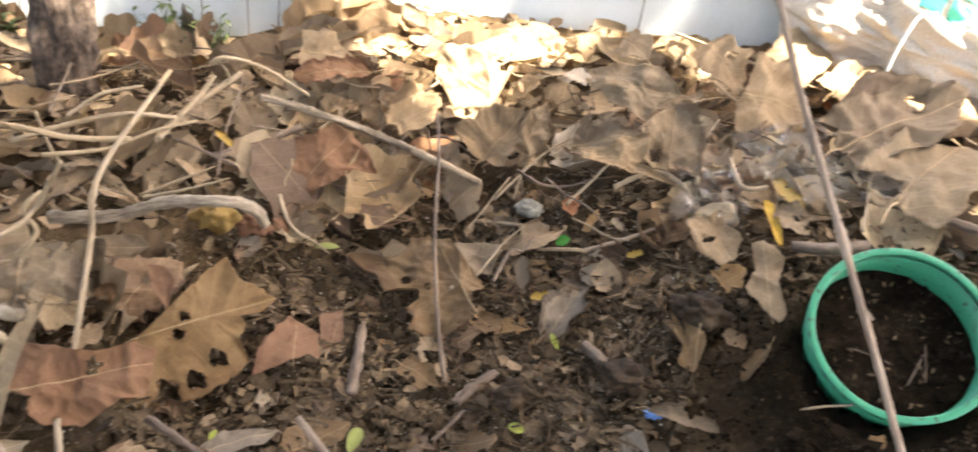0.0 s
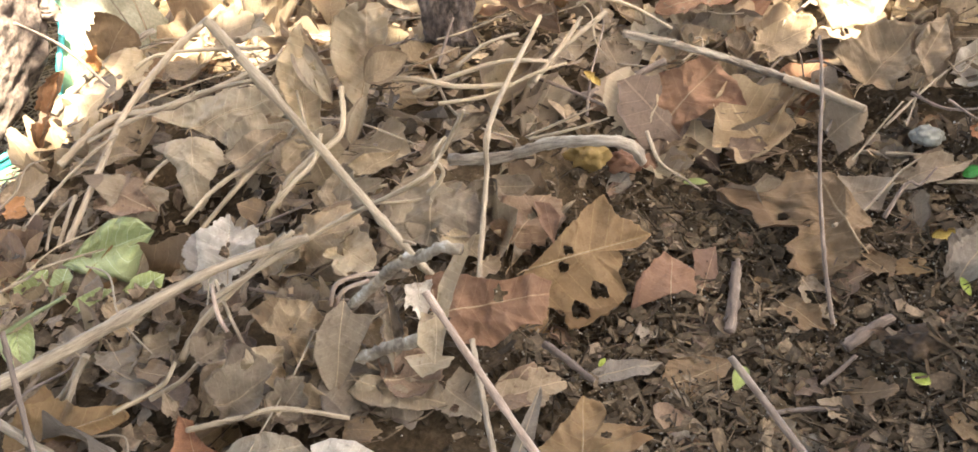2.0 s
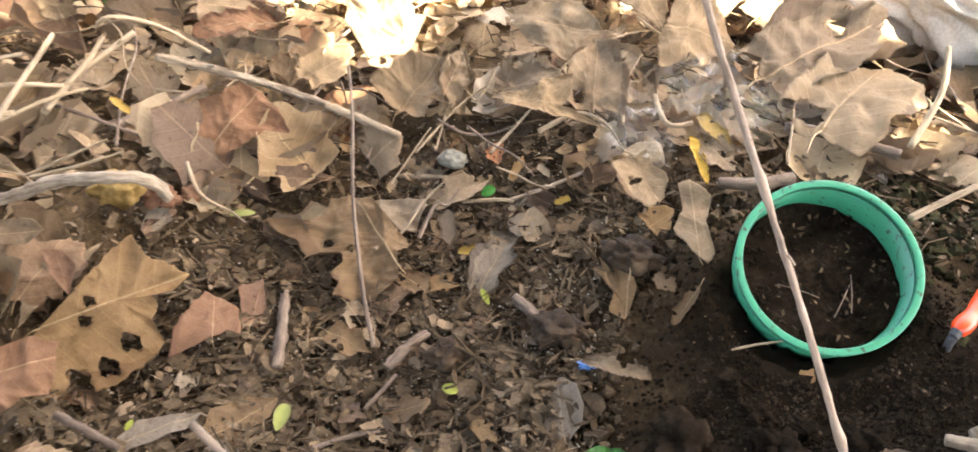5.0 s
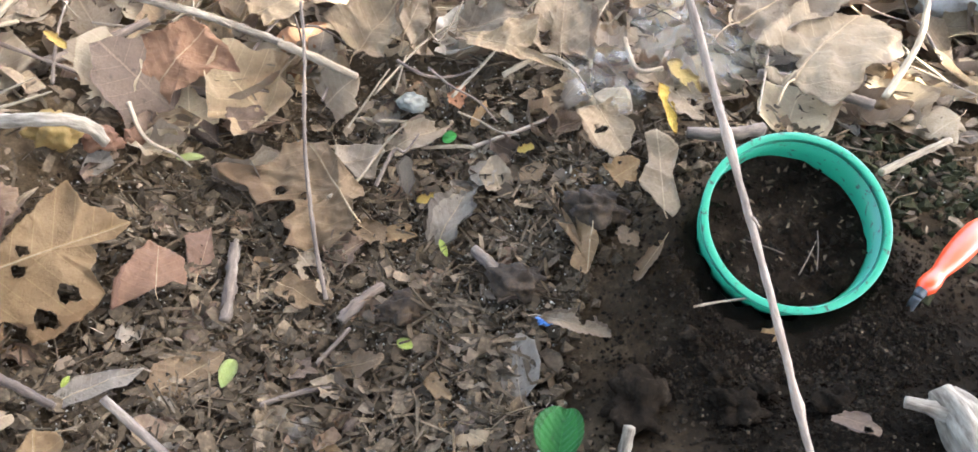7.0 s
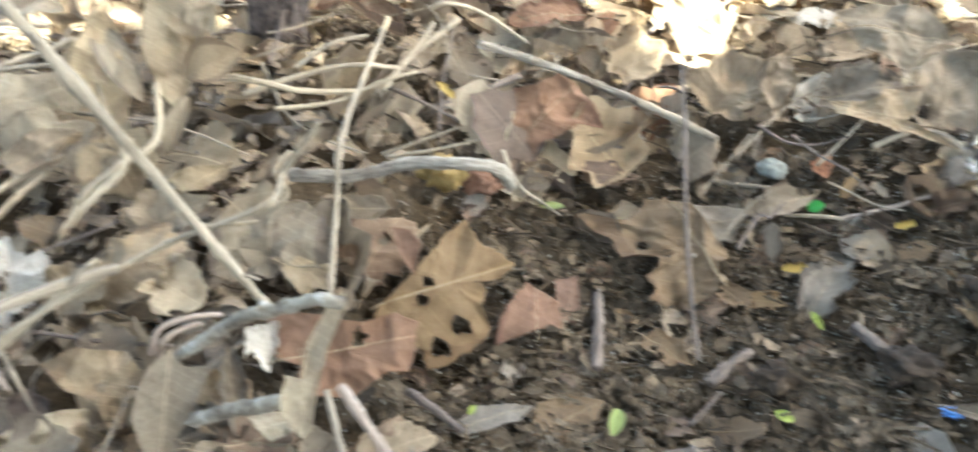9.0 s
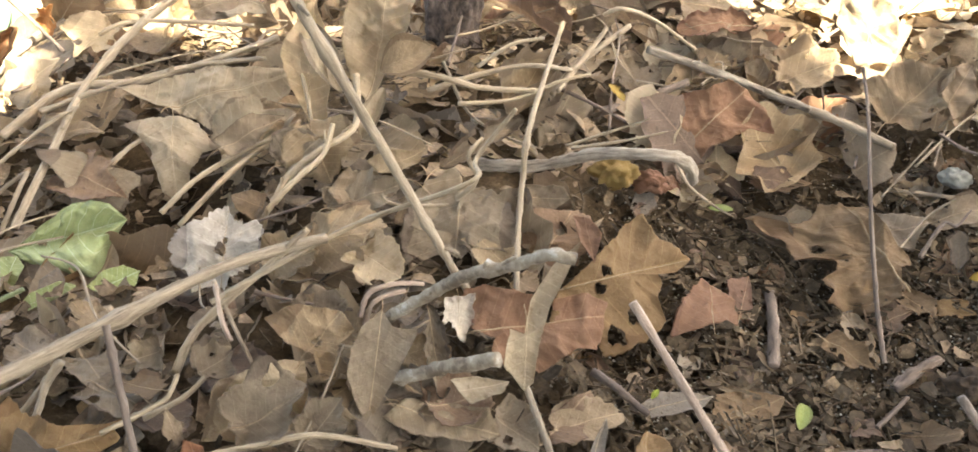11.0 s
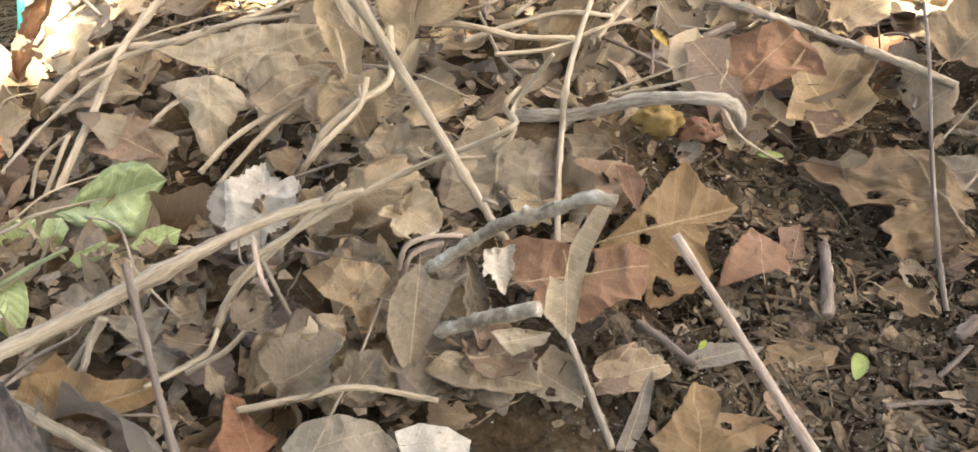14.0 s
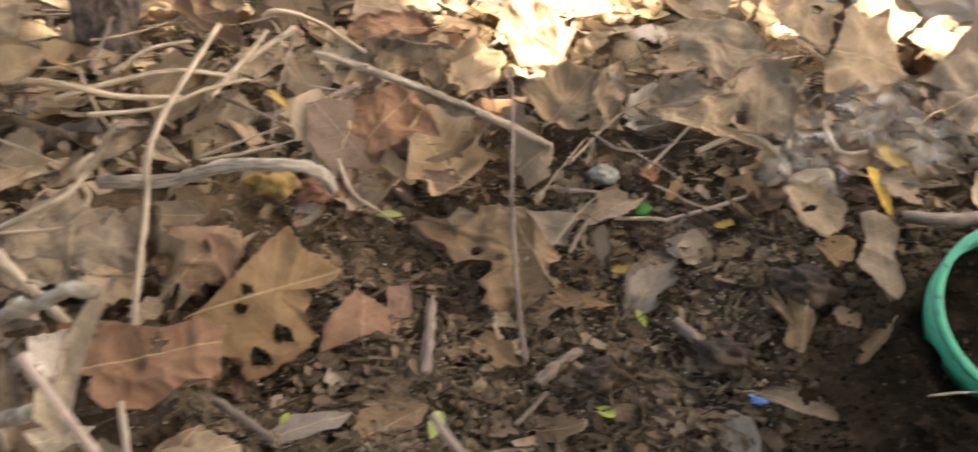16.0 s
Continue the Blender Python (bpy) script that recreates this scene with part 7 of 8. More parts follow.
twig("dried_twig", [(-0.365, 0.180, 0.242), (-0.350, 0.167, 0.222), (-0.325, 0.146, 0.190), (-0.270, 0.100, 0.120), (-0.190, 0.030, 0.020), (-0.120, -0.030, -0.070)], 0.0015, 0.0015, DARKTWIG, "thin dry stem standing before the stalk", knots=(0.1, 0.4))
twig("dried_twig", [(-0.566, 0.318, -0.064), (-0.545, 0.344, -0.054), (-0.537, 0.365, -0.044)], 0.0029, 0.0022, STEM, "thin forked dry stem on the litter")
twig("dried_twig", [(-0.500, 0.306, -0.063), (-0.456, 0.333, -0.053), (-0.417, 0.355, -0.043), (-0.359, 0.381, -0.056)], 0.0029, 0.0022, PALE, "pale leaf stalk on the litter")
twig("dried_twig", [(-0.458, 0.483, -0.038), (-0.455, 0.497, -0.018), (-0.438, 0.519, -0.017), (-0.422, 0.539, -0.026)], 0.0025, 0.0022, ROSY, "curved reddish leaf stalk on the litter")
twig("dried_twig", [(-0.811, 0.314, -0.068), (-0.791, 0.350, -0.058), (-0.769, 0.377, -0.048)], 0.0029, 0.0022, LEAF["green"], "green leaf stalk on the litter")
twig("dried_twig", [(-0.747, 0.554, -0.078), (-0.730, 0.642, -0.041), (-0.697, 0.727, -0.013)], 0.0029, 0.0043, PALE, "pale dry stem under leaves")
twig("twig", [(0.072, 0.958, -0.054), (0.120, 0.952, -0.038), (0.137, 0.950, -0.037)], 0.0025, 0.0022, PALE, "short pale twig on the litter")
twig("twig", [(0.156, 1.049, 0.013), (0.205, 1.067, 0.040), (0.249, 1.050, 0.035)], 0.0036, 0.0022, STEM, "curved dry stem on the litter")
twig("twig", [(0.302, 1.103, 0.064), (0.317, 1.042, 0.056), (0.348, 1.047, 0.061)], 0.0036, 0.0029, STEM, "hooked dry stem on the litter")
twig("stick", [(0.462, 1.043, 0.077), (0.513, 1.036, 0.080), (0.595, 1.008, 0.080)], 0.0065, 0.0065, DARKTWIG, "dark stick beyond the pot")
twig("stick", [(0.368, 0.925, 0.050), (0.407, 0.918, 0.060), (0.452, 0.937, 0.064)], 0.0072, 0.0072, DARKTWIG, "brown stick behind the pot")
twig("dried_twig", [(0.595, 0.994, 0.099), (0.635, 1.059, 0.146), (0.651, 1.122, 0.181)], 0.0043, 0.0036, PALE, "pale stalk standing in sunlit litter")
twig("dried_twig", [(-1.016, 0.728, 0.032), (-0.994, 0.755, 0.044), (-0.941, 0.794, 0.044), (-0.843, 0.833, 0.044)], 0.0032, 0.0029, PALE, "pale curved stem across the heap")
twig("dried_twig", [(-0.996, 0.600, -0.019), (-0.947, 0.661, -0.002), (-0.877, 0.738, 0.014), (-0.789, 0.784, 0.028)], 0.0036, 0.0032, STEM, "long brown stem across the heap")
twig("dried_twig", [(-0.984, 0.457, -0.074), (-0.990, 0.520, -0.054), (-0.970, 0.585, -0.023), (-0.949, 0.620, -0.008)], 0.0025, 0.0022, STEM, "thin grey stem across the heap")
twig("dried_twig", [(-0.875, 0.586, -0.051), (-0.852, 0.620, -0.028), (-0.812, 0.653, -0.026)], 0.0029, 0.0022, STEM, "thin brown stem in the heap")
twig("dried_twig", [(-0.775, 0.557, -0.072), (-0.758, 0.607, -0.046), (-0.727, 0.664, -0.027), (-0.708, 0.689, -0.022)], 0.0032, 0.0029, PALE, "flat pale leaf rib in the heap")
twig("dried_twig", [(-0.654, 0.587, -0.068), (-0.649, 0.596, -0.047), (-0.632, 0.629, -0.021), (-0.620, 0.664, -0.005), (-0.623, 0.691, 0.021)], 0.0036, 0.0029, PALE, "pale bent stem rising from the heap", shoots=2)
twig("dried_twig", [(-0.722, 0.761, 0.065), (-0.686, 0.729, 0.028), (-0.651, 0.690, -0.020)], 0.0029, 0.0022, PALE, "thin pale leaf stalk hanging down")
twig("dried_twig", [(-0.515, 0.674, -0.021), (-0.536, 0.655, -0.024), (-0.514, 0.642, -0.026), (-0.465, 0.679, -0.033)], 0.0022, 0.0018, PALE, "thin curly tendril on the litter")
twig("dried_twig", [(-0.458, 0.680, -0.023), (-0.442, 0.684, -0.005), (-0.441, 0.693, 0.006), (-0.451, 0.692, 0.027), (-0.446, 0.715, 0.039)], 0.0029, 0.0022, PALE, "bent yellowish stem on the litter")
twig("dried_twig", [(-0.578, 0.479, -0.053), (-0.519, 0.496, -0.059), (-0.461, 0.513, -0.057)], 0.0022, 0.0018, DARKTWIG, "thin dark twig over the stalk")
twig("dried_twig", [(-0.593, 0.447, -0.025), (-0.575, 0.429, -0.045), (-0.562, 0.423, -0.064)], 0.0025, 0.0022, ROSY, "thin reddish twig over the stalk")
twig("dried_twig", [(-0.455, 0.485, -0.048), (-0.451, 0.498, -0.028), (-0.433, 0.523, -0.026)], 0.0025, 0.0022, ROSY, "curved reddish leaf stalk on the litter")
twig("dried_twig", [(-0.530, 0.878, 0.038), (-0.502, 0.911, 0.061), (-0.471, 0.953, 0.063)], 0.0029, 0.0022, STEM, "thin stem near the trunk")
twig("dried_twig", [(-0.532, 0.828, 0.008), (-0.476, 0.874, 0.008), (-0.438, 0.927, 0.019), (-0.409, 0.971, 0.019)], 0.0029, 0.0022, PALE, "thin stem near the trunk")
twig("dried_twig", [(-0.436, 0.924, 0.008), (-0.421, 1.002, 0.040), (-0.410, 1.029, 0.063)], 0.0036, 0.0029, STEM, "stem leaning near the trunk")
twig("dried_twig", [(-0.418, 1.036, 0.077), (-0.394, 1.035, 0.090), (-0.358, 1.071, 0.070), (-0.299, 1.093, 0.032)], 0.0032, 0.0022, PALE, "arched leaf stalk on the litter")
# pale leaves of the heap, the green leaf and the bits by the grow bag
leaf("buff", (-0.774, 0.660, -0.046), (-0.703, 0.724, -0.004), 0.097, (0.25, -0.43, 0.87), teeth=0.17, seed=302, bites=0, depth=0.25, curl=0.3, wrinkle=0.016, palm=True)
leaf("grey", (-0.875, 0.586, -0.051), (-0.876, 0.522, -0.074), 0.115, (0.35, -0.31, 0.88), teeth=0.17, seed=303, bites=0, depth=0.25, wrinkle=0.016, palm=True)
leaf("grey", (-0.681, 0.649, -0.039), (-0.644, 0.702, -0.007), 0.079, (0.23, -0.46, 0.86), teeth=0.24, seed=304, curl=0.4, bites=2, depth=0.28, wrinkle=0.016, palm=True)
leaf("buff", (-0.722, 0.780, 0.099), (-0.652, 0.753, 0.025), 0.037, (0.27, -0.55, 0.79), teeth=0.05, seed=313, full=0.8, bites=0, cup=0.3)
leaf("tan", (-0.615, 0.781, 0.052), (-0.560, 0.817, 0.079), 0.049, (0.31, -0.66, 0.69), teeth=0.06, seed=314, full=0.85, cup=0.3, bites=0)
leaf("tan", (-0.668, 0.849, 0.116), (-0.636, 0.846, 0.167), 0.042, (0.36, -0.72, 0.60), teeth=0.05, seed=315, full=0.8, bites=0)
leaf("buff", (-0.607, 0.725, -0.011), (-0.593, 0.755, 0.046), 0.023, (0.33, -0.64, 0.69), teeth=0.06, seed=316, cup=0.5, full=0.5)
leaf("grey", (-0.666, 0.697, 0.011), (-0.626, 0.681, -0.051), 0.098, (0.25, -0.50, 0.83), teeth=0.17, seed=317, bites=0, depth=0.25, wrinkle=0.016, palm=True)
leaf("amber", (-1.071, 0.571, -0.028), (-1.045, 0.638, 0.068), 0.035, (0.50, -0.45, 0.74), teeth=0.32, seed=318, curl=0.8, cup=0.3, full=0.5, label='orange-brown dry leaf curled against the grow bag', bites=2, lobes=2, depth=0.28)
leaf("amber", (-1.123, 0.728, 0.013), (-1.100, 0.737, 0.058), 0.033, (0.47, -0.47, 0.75), teeth=0.24, seed=319, curl=0.5, bites=2, depth=0.28, wrinkle=0.016, torn=0.12, palm=True)
leaf("ochre", (-1.139, 0.762, 0.004), (-1.087, 0.788, 0.073), 0.099, (0.56, -0.51, 0.65), teeth=0.17, seed=320, full=0.42, bites=0, lobes=2, depth=0.15, label='pale ochre leaf in full sun')
leaf("buff", (-1.034, 0.769, 0.035), (-1.046, 0.703, -0.001), 0.068, (0.37, -0.37, 0.85), teeth=0.24, seed=321, bites=2, depth=0.28, curl=0.25, wrinkle=0.016, palm=True)
leaf("buff", (-1.092, 0.627, -0.038), (-1.059, 0.690, 0.006), 0.087, (0.28, -0.37, 0.89), teeth=0.17, seed=322, wrinkle=0.02, depth=0.25, bites=1, palm=True)
leaf("tan", (-0.952, 0.833, 0.045), (-0.902, 0.884, 0.055), 0.077, (0.38, -0.41, 0.83), teeth=0.24, seed=323, bites=2, depth=0.28, curl=0.25, wrinkle=0.016, palm=True)
leaf("buff", (-0.929, 0.873, 0.045), (-0.841, 0.868, 0.057), 0.069, (0.34, -0.44, 0.83), teeth=0.24, seed=324, bites=2, depth=0.28, curl=0.25, wrinkle=0.016, palm=True)
leaf("tan", (-1.080, 0.503, -0.080), (-1.027, 0.542, -0.051), 0.056, (0.28, -0.35, 0.90), teeth=0.24, seed=325, bites=2, depth=0.28, curl=0.25, wrinkle=0.016, palm=True)
leaf("amber", (-1.068, 0.478, -0.088), (-1.035, 0.506, -0.068), 0.048, (0.27, -0.33, 0.90), teeth=0.24, seed=326, bites=2, depth=0.28, curl=0.25, wrinkle=0.016, torn=0.12, palm=True)
twig("bark_strip", [(-1.143, 0.645, -0.026), (-1.142, 0.706, -0.004), (-1.122, 0.751, 0.016), (-1.117, 0.852, 0.029)], 0.0068, 0.0043, CRUST, "pale peeling strip of bark in the sun", rough=0.8, category='bark')
twig("stick", [(-1.631, 1.240, -0.200), (-1.623, 1.313, -0.157), (-1.614, 1.382, -0.131)], 0.0144, 0.0137, DARKTWIG, "thick broken stick leaning on the white sheet")
twig("stick", [(-1.572, 1.335, -0.190), (-1.590, 1.385, -0.130)], 0.0086, 0.0079, STEM, "short broken stick leaning on the white sheet")
twig("dried_twig", [(-1.575, 1.150, -0.004), (-1.569, 1.139, -0.047), (-1.547, 1.130, -0.115), (-1.545, 1.130, -0.200)], 0.0029, 0.0022, STEM, "thin dry stem before the grow bag")
twig("dried_twig", [(-0.763, 0.227, -0.054), (-0.679, 0.223, -0.042), (-0.572, 0.221, -0.042), (-0.522, 0.224, -0.052)], 0.0046, 0.0043, PALE, "smooth yellowish stalk lying on ochre leaves")
twig("dried_twig", [(-0.317, 0.532, -0.078), (-0.276, 0.479, -0.076), (-0.224, 0.414, -0.075)], 0.0032, 0.0029, STEM, "lower piece of a thin upright stem")
leaf("buff", (0.376, 1.382, 0.112), (0.470, 1.486, 0.151), 0.126, (-0.12, -0.59, 0.79), teeth=0.17, seed=340, depth=0.25, bites=1, wrinkle=0.016, palm=True)
leaf("buff", (0.458, 1.324, 0.108), (0.550, 1.405, 0.140), 0.121, (-0.18, -0.58, 0.79), teeth=0.17, seed=341, depth=0.25, bites=1, wrinkle=0.016, palm=True)
leaf("tan", (0.546, 1.250, 0.107), (0.646, 1.339, 0.143), 0.127, (-0.23, -0.50, 0.83), teeth=0.17, seed=342, depth=0.25, bites=1, wrinkle=0.016, palm=True)
leaf("tan", (0.256, 1.372, 0.143), (0.318, 1.253, 0.106), 0.099, (-0.09, -0.61, 0.79), teeth=0.17, seed=343, depth=0.25, bites=1, wrinkle=0.016, palm=True)
# crumpled leaves in front of the heap
leaf("grey", (-0.490, 0.338, -0.063), (-0.446, 0.388, -0.042), 0.068, (0.23, -0.23, 0.94), teeth=0.24, seed=400, curl=0.4, wrinkle=0.02, cup=0.3, bites=2, depth=0.28, palm=True)
leaf("grey", (-0.430, 0.357, -0.063), (-0.418, 0.400, -0.042), 0.045, (0.24, -0.28, 0.93), teeth=0.24, seed=402, curl=0.4, wrinkle=0.02, bites=2, depth=0.28, torn=0.12, palm=True)
leaf("brown", (-0.590, 0.341, -0.075), (-0.522, 0.326, -0.073), 0.043, (0.23, -0.16, 0.96), teeth=0.24, seed=405, curl=0.4, bites=2, depth=0.28, wrinkle=0.016, torn=0.12, palm=True)
leaf("grey", (-0.609, 0.389, -0.066), (-0.639, 0.361, -0.076), 0.048, (0.29, -0.20, 0.94), teeth=0.24, seed=406, curl=0.5, bites=2, depth=0.28, wrinkle=0.016, torn=0.12, palm=True)
leaf("grey", (-0.697, 0.364, -0.077), (-0.616, 0.330, -0.075), 0.051, (0.27, -0.14, 0.95), teeth=0.24, seed=407, curl=0.5, wrinkle=0.025, bites=2, depth=0.28, palm=True)
leaf("tan", (-0.692, 0.330, -0.076), (-0.752, 0.340, -0.077), 0.047, (0.30, -0.13, 0.95), teeth=0.24, seed=408, curl=0.5, bites=2, depth=0.28, wrinkle=0.016, torn=0.12, palm=True)
leaf("grey", (-0.560, 0.375, -0.064), (-0.548, 0.413, -0.064), 0.047, (0.22, -0.20, 0.95), teeth=0.24, seed=409, curl=0.5, bites=2, depth=0.28, wrinkle=0.016, torn=0.12, palm=True)
leaf("brown", (-0.576, 0.423, -0.085), (-0.510, 0.384, -0.083), 0.060, (0.17, -0.18, 0.97), teeth=0.24, seed=410, bites=2, depth=0.28, curl=0.25, wrinkle=0.016, palm=True)
leaf("grey", (-0.421, 0.442, -0.070), (-0.349, 0.419, -0.086), 0.074, (0.17, -0.22, 0.96), teeth=0.24, seed=411, curl=0.3, bites=2, depth=0.28, wrinkle=0.016, palm=True)
leaf("brown", (-0.369, 0.436, -0.073), (-0.322, 0.491, -0.077), 0.064, (0.19, -0.23, 0.95), teeth=0.24, seed=412, curl=0.3, bites=2, depth=0.28, wrinkle=0.016, palm=True)
leaf("tan", (-0.416, 0.482, -0.059), (-0.361, 0.470, -0.073), 0.057, (0.19, -0.28, 0.94), teeth=0.24, seed=413, curl=0.4, bites=2, depth=0.28, wrinkle=0.016, palm=True)
leaf("grey", (-0.313, 0.470, -0.084), (-0.263, 0.460, -0.098), 0.064, (0.19, -0.19, 0.96), teeth=0.24, seed=414, bites=2, depth=0.28, curl=0.25, wrinkle=0.016, palm=True)
leaf("tan", (-0.682, 0.388, -0.078), (-0.732, 0.394, -0.068), 0.036, (0.29, -0.17, 0.94), teeth=0.24, seed=415, curl=0.5, bites=2, depth=0.28, wrinkle=0.016, torn=0.12, palm=True)
leaf("buff", (-0.524, 0.575, -0.044), (-0.459, 0.562, -0.054), 0.066, (0.18, -0.34, 0.92), teeth=0.24, seed=416, curl=0.4, bites=2, depth=0.28, wrinkle=0.016, palm=True)
leaf("grey", (-0.592, 0.515, -0.052), (-0.549, 0.545, -0.038), 0.073, (0.20, -0.31, 0.93), teeth=0.24, seed=417, curl=0.4, bites=2, depth=0.28, wrinkle=0.016, palm=True)
twig("dried_twig", [(-0.653, 0.320, -0.040), (-0.665, 0.299, -0.065), (-0.671, 0.274, -0.079)], 0.0043, 0.0029, STEM, "forked side shoot under the fallen stalk")
twig("dried_twig", [(-0.555, 0.352, -0.039), (-0.549, 0.333, -0.044), (-0.558, 0.316, -0.049), (-0.576, 0.285, -0.053)], 0.0024, 0.0022, PALE, "curled dry leaf stalk on ochre leaves")
leaf("brown", (-0.614, 0.227, -0.062), (-0.565, 0.240, -0.062), 0.027, (0.28, -0.10, 0.95), teeth=0.24, seed=421, bites=2, depth=0.28, curl=0.25, wrinkle=0.016, torn=0.12, palm=True)
leaf("ochre", (-0.570, 0.346, -0.064), (-0.621, 0.338, -0.065), 0.028, (0.26, -0.16, 0.95), teeth=0.24, seed=422, bites=2, depth=0.28, curl=0.25, wrinkle=0.016, torn=0.12, palm=True)
leaf("tan", (-0.527, 0.314, -0.073), (-0.542, 0.323, -0.043), 0.017, (0.30, -0.21, 0.93), teeth=0.24, seed=423, bites=2, depth=0.28, curl=0.25, wrinkle=0.016, torn=0.12, palm=True)


# ---- loose litter ----
def moist(spot):
    """Near 1 on the watered soil round the pot, 0 away from it."""
    return max(0.0, min(1.0, (0.30 - math.hypot(spot[0] - 0.50, spot[1] - 0.66)) / 0.08))


def pick(rng, table):
    r = rng.random() * sum(w for _, w in table)
    for name, w in table:
        r -= w
        if r <= 0:
            return name
    return table[-1][0]


HEAP = (("grey", 3.5), ("buff", 2), ("tan", 4.5), ("brown", 2.8), ("slate", 1.8), ("pink", 0.5), ("ochre", 0.6))
REAR = (("tan", 4.5), ("buff", 5), ("pink", 0.6), ("grey", 3), ("brown", 1.0), ("silver", 0.8))
SMALL = (("brown", 4), ("slate", 3), ("tan", 2), ("ochre", 1), ("pink", 0.5))


def scatter_leaves():
    rng = random.Random(11)
    forms, rough_forms, models = [], [], []
    for k in range(28):
        shape = dict(depth=rng.uniform(0.15, 0.38), teeth=rng.uniform(0.10, 0.20), cup=rng.uniform(-0.35, 0.35), bend=rng.uniform(-0.16, 0.2), twist=rng.uniform(-0.8, 0.8),
                     wrinkle=rng.uniform(0.025, 0.055), seed=200 + k, curl=rng.choice((0.3, 0.8, 1.4, -0.8)), bites=rng.choice((0, 1, 2)), torn=rng.choice((0, 0, 0.12, 0.3, 0.45)), pleat=rng.uniform(0.02, 0.09))
        wd = rng.uniform(0.65, 1.1)
        make = palm_blade
        if k % 3 == 2:
            make = blade
            for q in ("torn", "pleat"):
                shape.pop(q)
            shape.update(lobes=rng.choice((2, 3)), full=rng.uniform(0.6, 0.95), wide=rng.uniform(0.35, 0.6), depth=rng.uniform(0.1, 0.35))
        forms.append(make("dry_leaf", 1.0, wd, fine=2, **shape))
        forms[-1].materials.append(LEAF["tan"])
        holder = new("dry_leaf", forms[-1])
        add_ribs(holder, forms[-1], 1.0, rng.uniform(0.1, 0.35))
        models.append(holder)
        low = make("litter_leaf", 1.0, wd, fine=1, **shape)
        co = np.empty(len(low.vertices) * 3)
        low.vertices.foreach_get("co", co)
        uv = np.empty(len(low.loops) * 2)
        low.uv_layers[0].data.foreach_get("uv", uv)
        rough_forms.append((co.reshape(-1, 3), [tuple(p.vertices) for p in low.polygons], uv.reshape(-1, 2)))
    piles = {}

    def drop(x, y, size, table, lift, tilt, single, flat=1.0):
        colour = pick(rng, table)
        e = 0.03
        n = Vector((lie(x - e, y) - lie(x + e, y), lie(x, y - e) - lie(x, y + e), 2 * e)).normalized()
        n = (n + Vector((rng.gauss(0, tilt), rng.gauss(-0.12, tilt), 0))).normalized()
        g = rng.uniform(0, 2 * math.pi)
        a = Vector((math.cos(g), math.sin(g), 0))
        start = Vector((x, y, lie(x, y) + lift)) - a * size * 0.5
        m = lay(start, start + a - n * a.dot(n), n) @ Matrix.Diagonal((size, size, size * flat * rng.uniform(0.6, 1.2), 1))
        k = rng.randrange(len(forms))
        if not single:
            piles.setdefault(colour, []).append((k, m))
            return
        ob = copy_thing(models[k], m)
        ob.matrix_basis = m
        ob.material_slots[0].link = "OBJECT"
        ob.material_slots[0].material = LEAF[colour]
        tagged(ob, STATE[colour] + ", in the leaf litter", "leaf", "leaves of the litter")

    def heap_spot():
        while True:
            x, y = rng.uniform(-1.6, -0.22), rng.uniform(0.10, 1.42)
            if soil_amount(x, y) < 0.3 and not (x > -0.36 and y < 1.0) and math.hypot(x + 0.70, y - 0.15) > 0.12 and x > -1.18 - 0.75 * max(0.0, y - 0.72):
                return x, y

    def rear_spot():
        while True:
            x, y = rng.uniform(-0.45, 1.15), rng.uniform(0.98, 1.62)
            if soil_amount(x, y) < 0.2 and y < wall_y(x) - 0.05:
                return x, y

    def mid_spot():
        """The strip between the bare soil and the rear litter, strewn with broken leaves."""
        return rng.uniform(-0.28, 0.38), rng.uniform(0.90, 1.18)

    def soil_spot():
        while True:
            x, y = rng.uniform(-0.30, 0.32), rng.uniform(0.45, 0.95)
            if soil_amount(x, y) > 0.3 and moist((x, y)) < 0.1:
                return x, y

    def clear(spot, room, size):
        """A place that leaves the larger leaves in view."""
        tries = 0
        while True:
            x, y = spot()
            if all(math.hypot(x - c.x, y - c.y) > 0.010 + room * r + 0.30 * size for c, r in SPOTS):
                return x, y
            tries += 1
            if tries > 250:
                return None

    for k in range(90):
        size = rng.uniform(0.07, 0.15)
        spot = clear(heap_spot, 0.45, size)
        if spot:
            drop(*spot, size, HEAP, rng.uniform(0.0, 0.022), 0.3, True)
        size = rng.uniform(0.06, 0.14)
        spot = clear(rear_spot, 0.5, size)
        if spot:
            drop(*spot, size, REAR, rng.uniform(0.0, 0.018), 0.16, True, 0.5)
    for k in range(95):
        size = rng.uniform(0.025, 0.065)
        spot = clear(mid_spot, 0.35, size)
        if spot:
            drop(*spot, size, REAR if k % 2 else SMALL, rng.uniform(0.0, 0.010), 0.22, k < 55, 0.7)
        size = rng.uniform(0.018, 0.042)
        spot = clear(soil_spot, 0.4, size)
        if spot:
            drop(*spot, size, SMALL, rng.uniform(-0.001, 0.005), 0.2, False, 0.7)
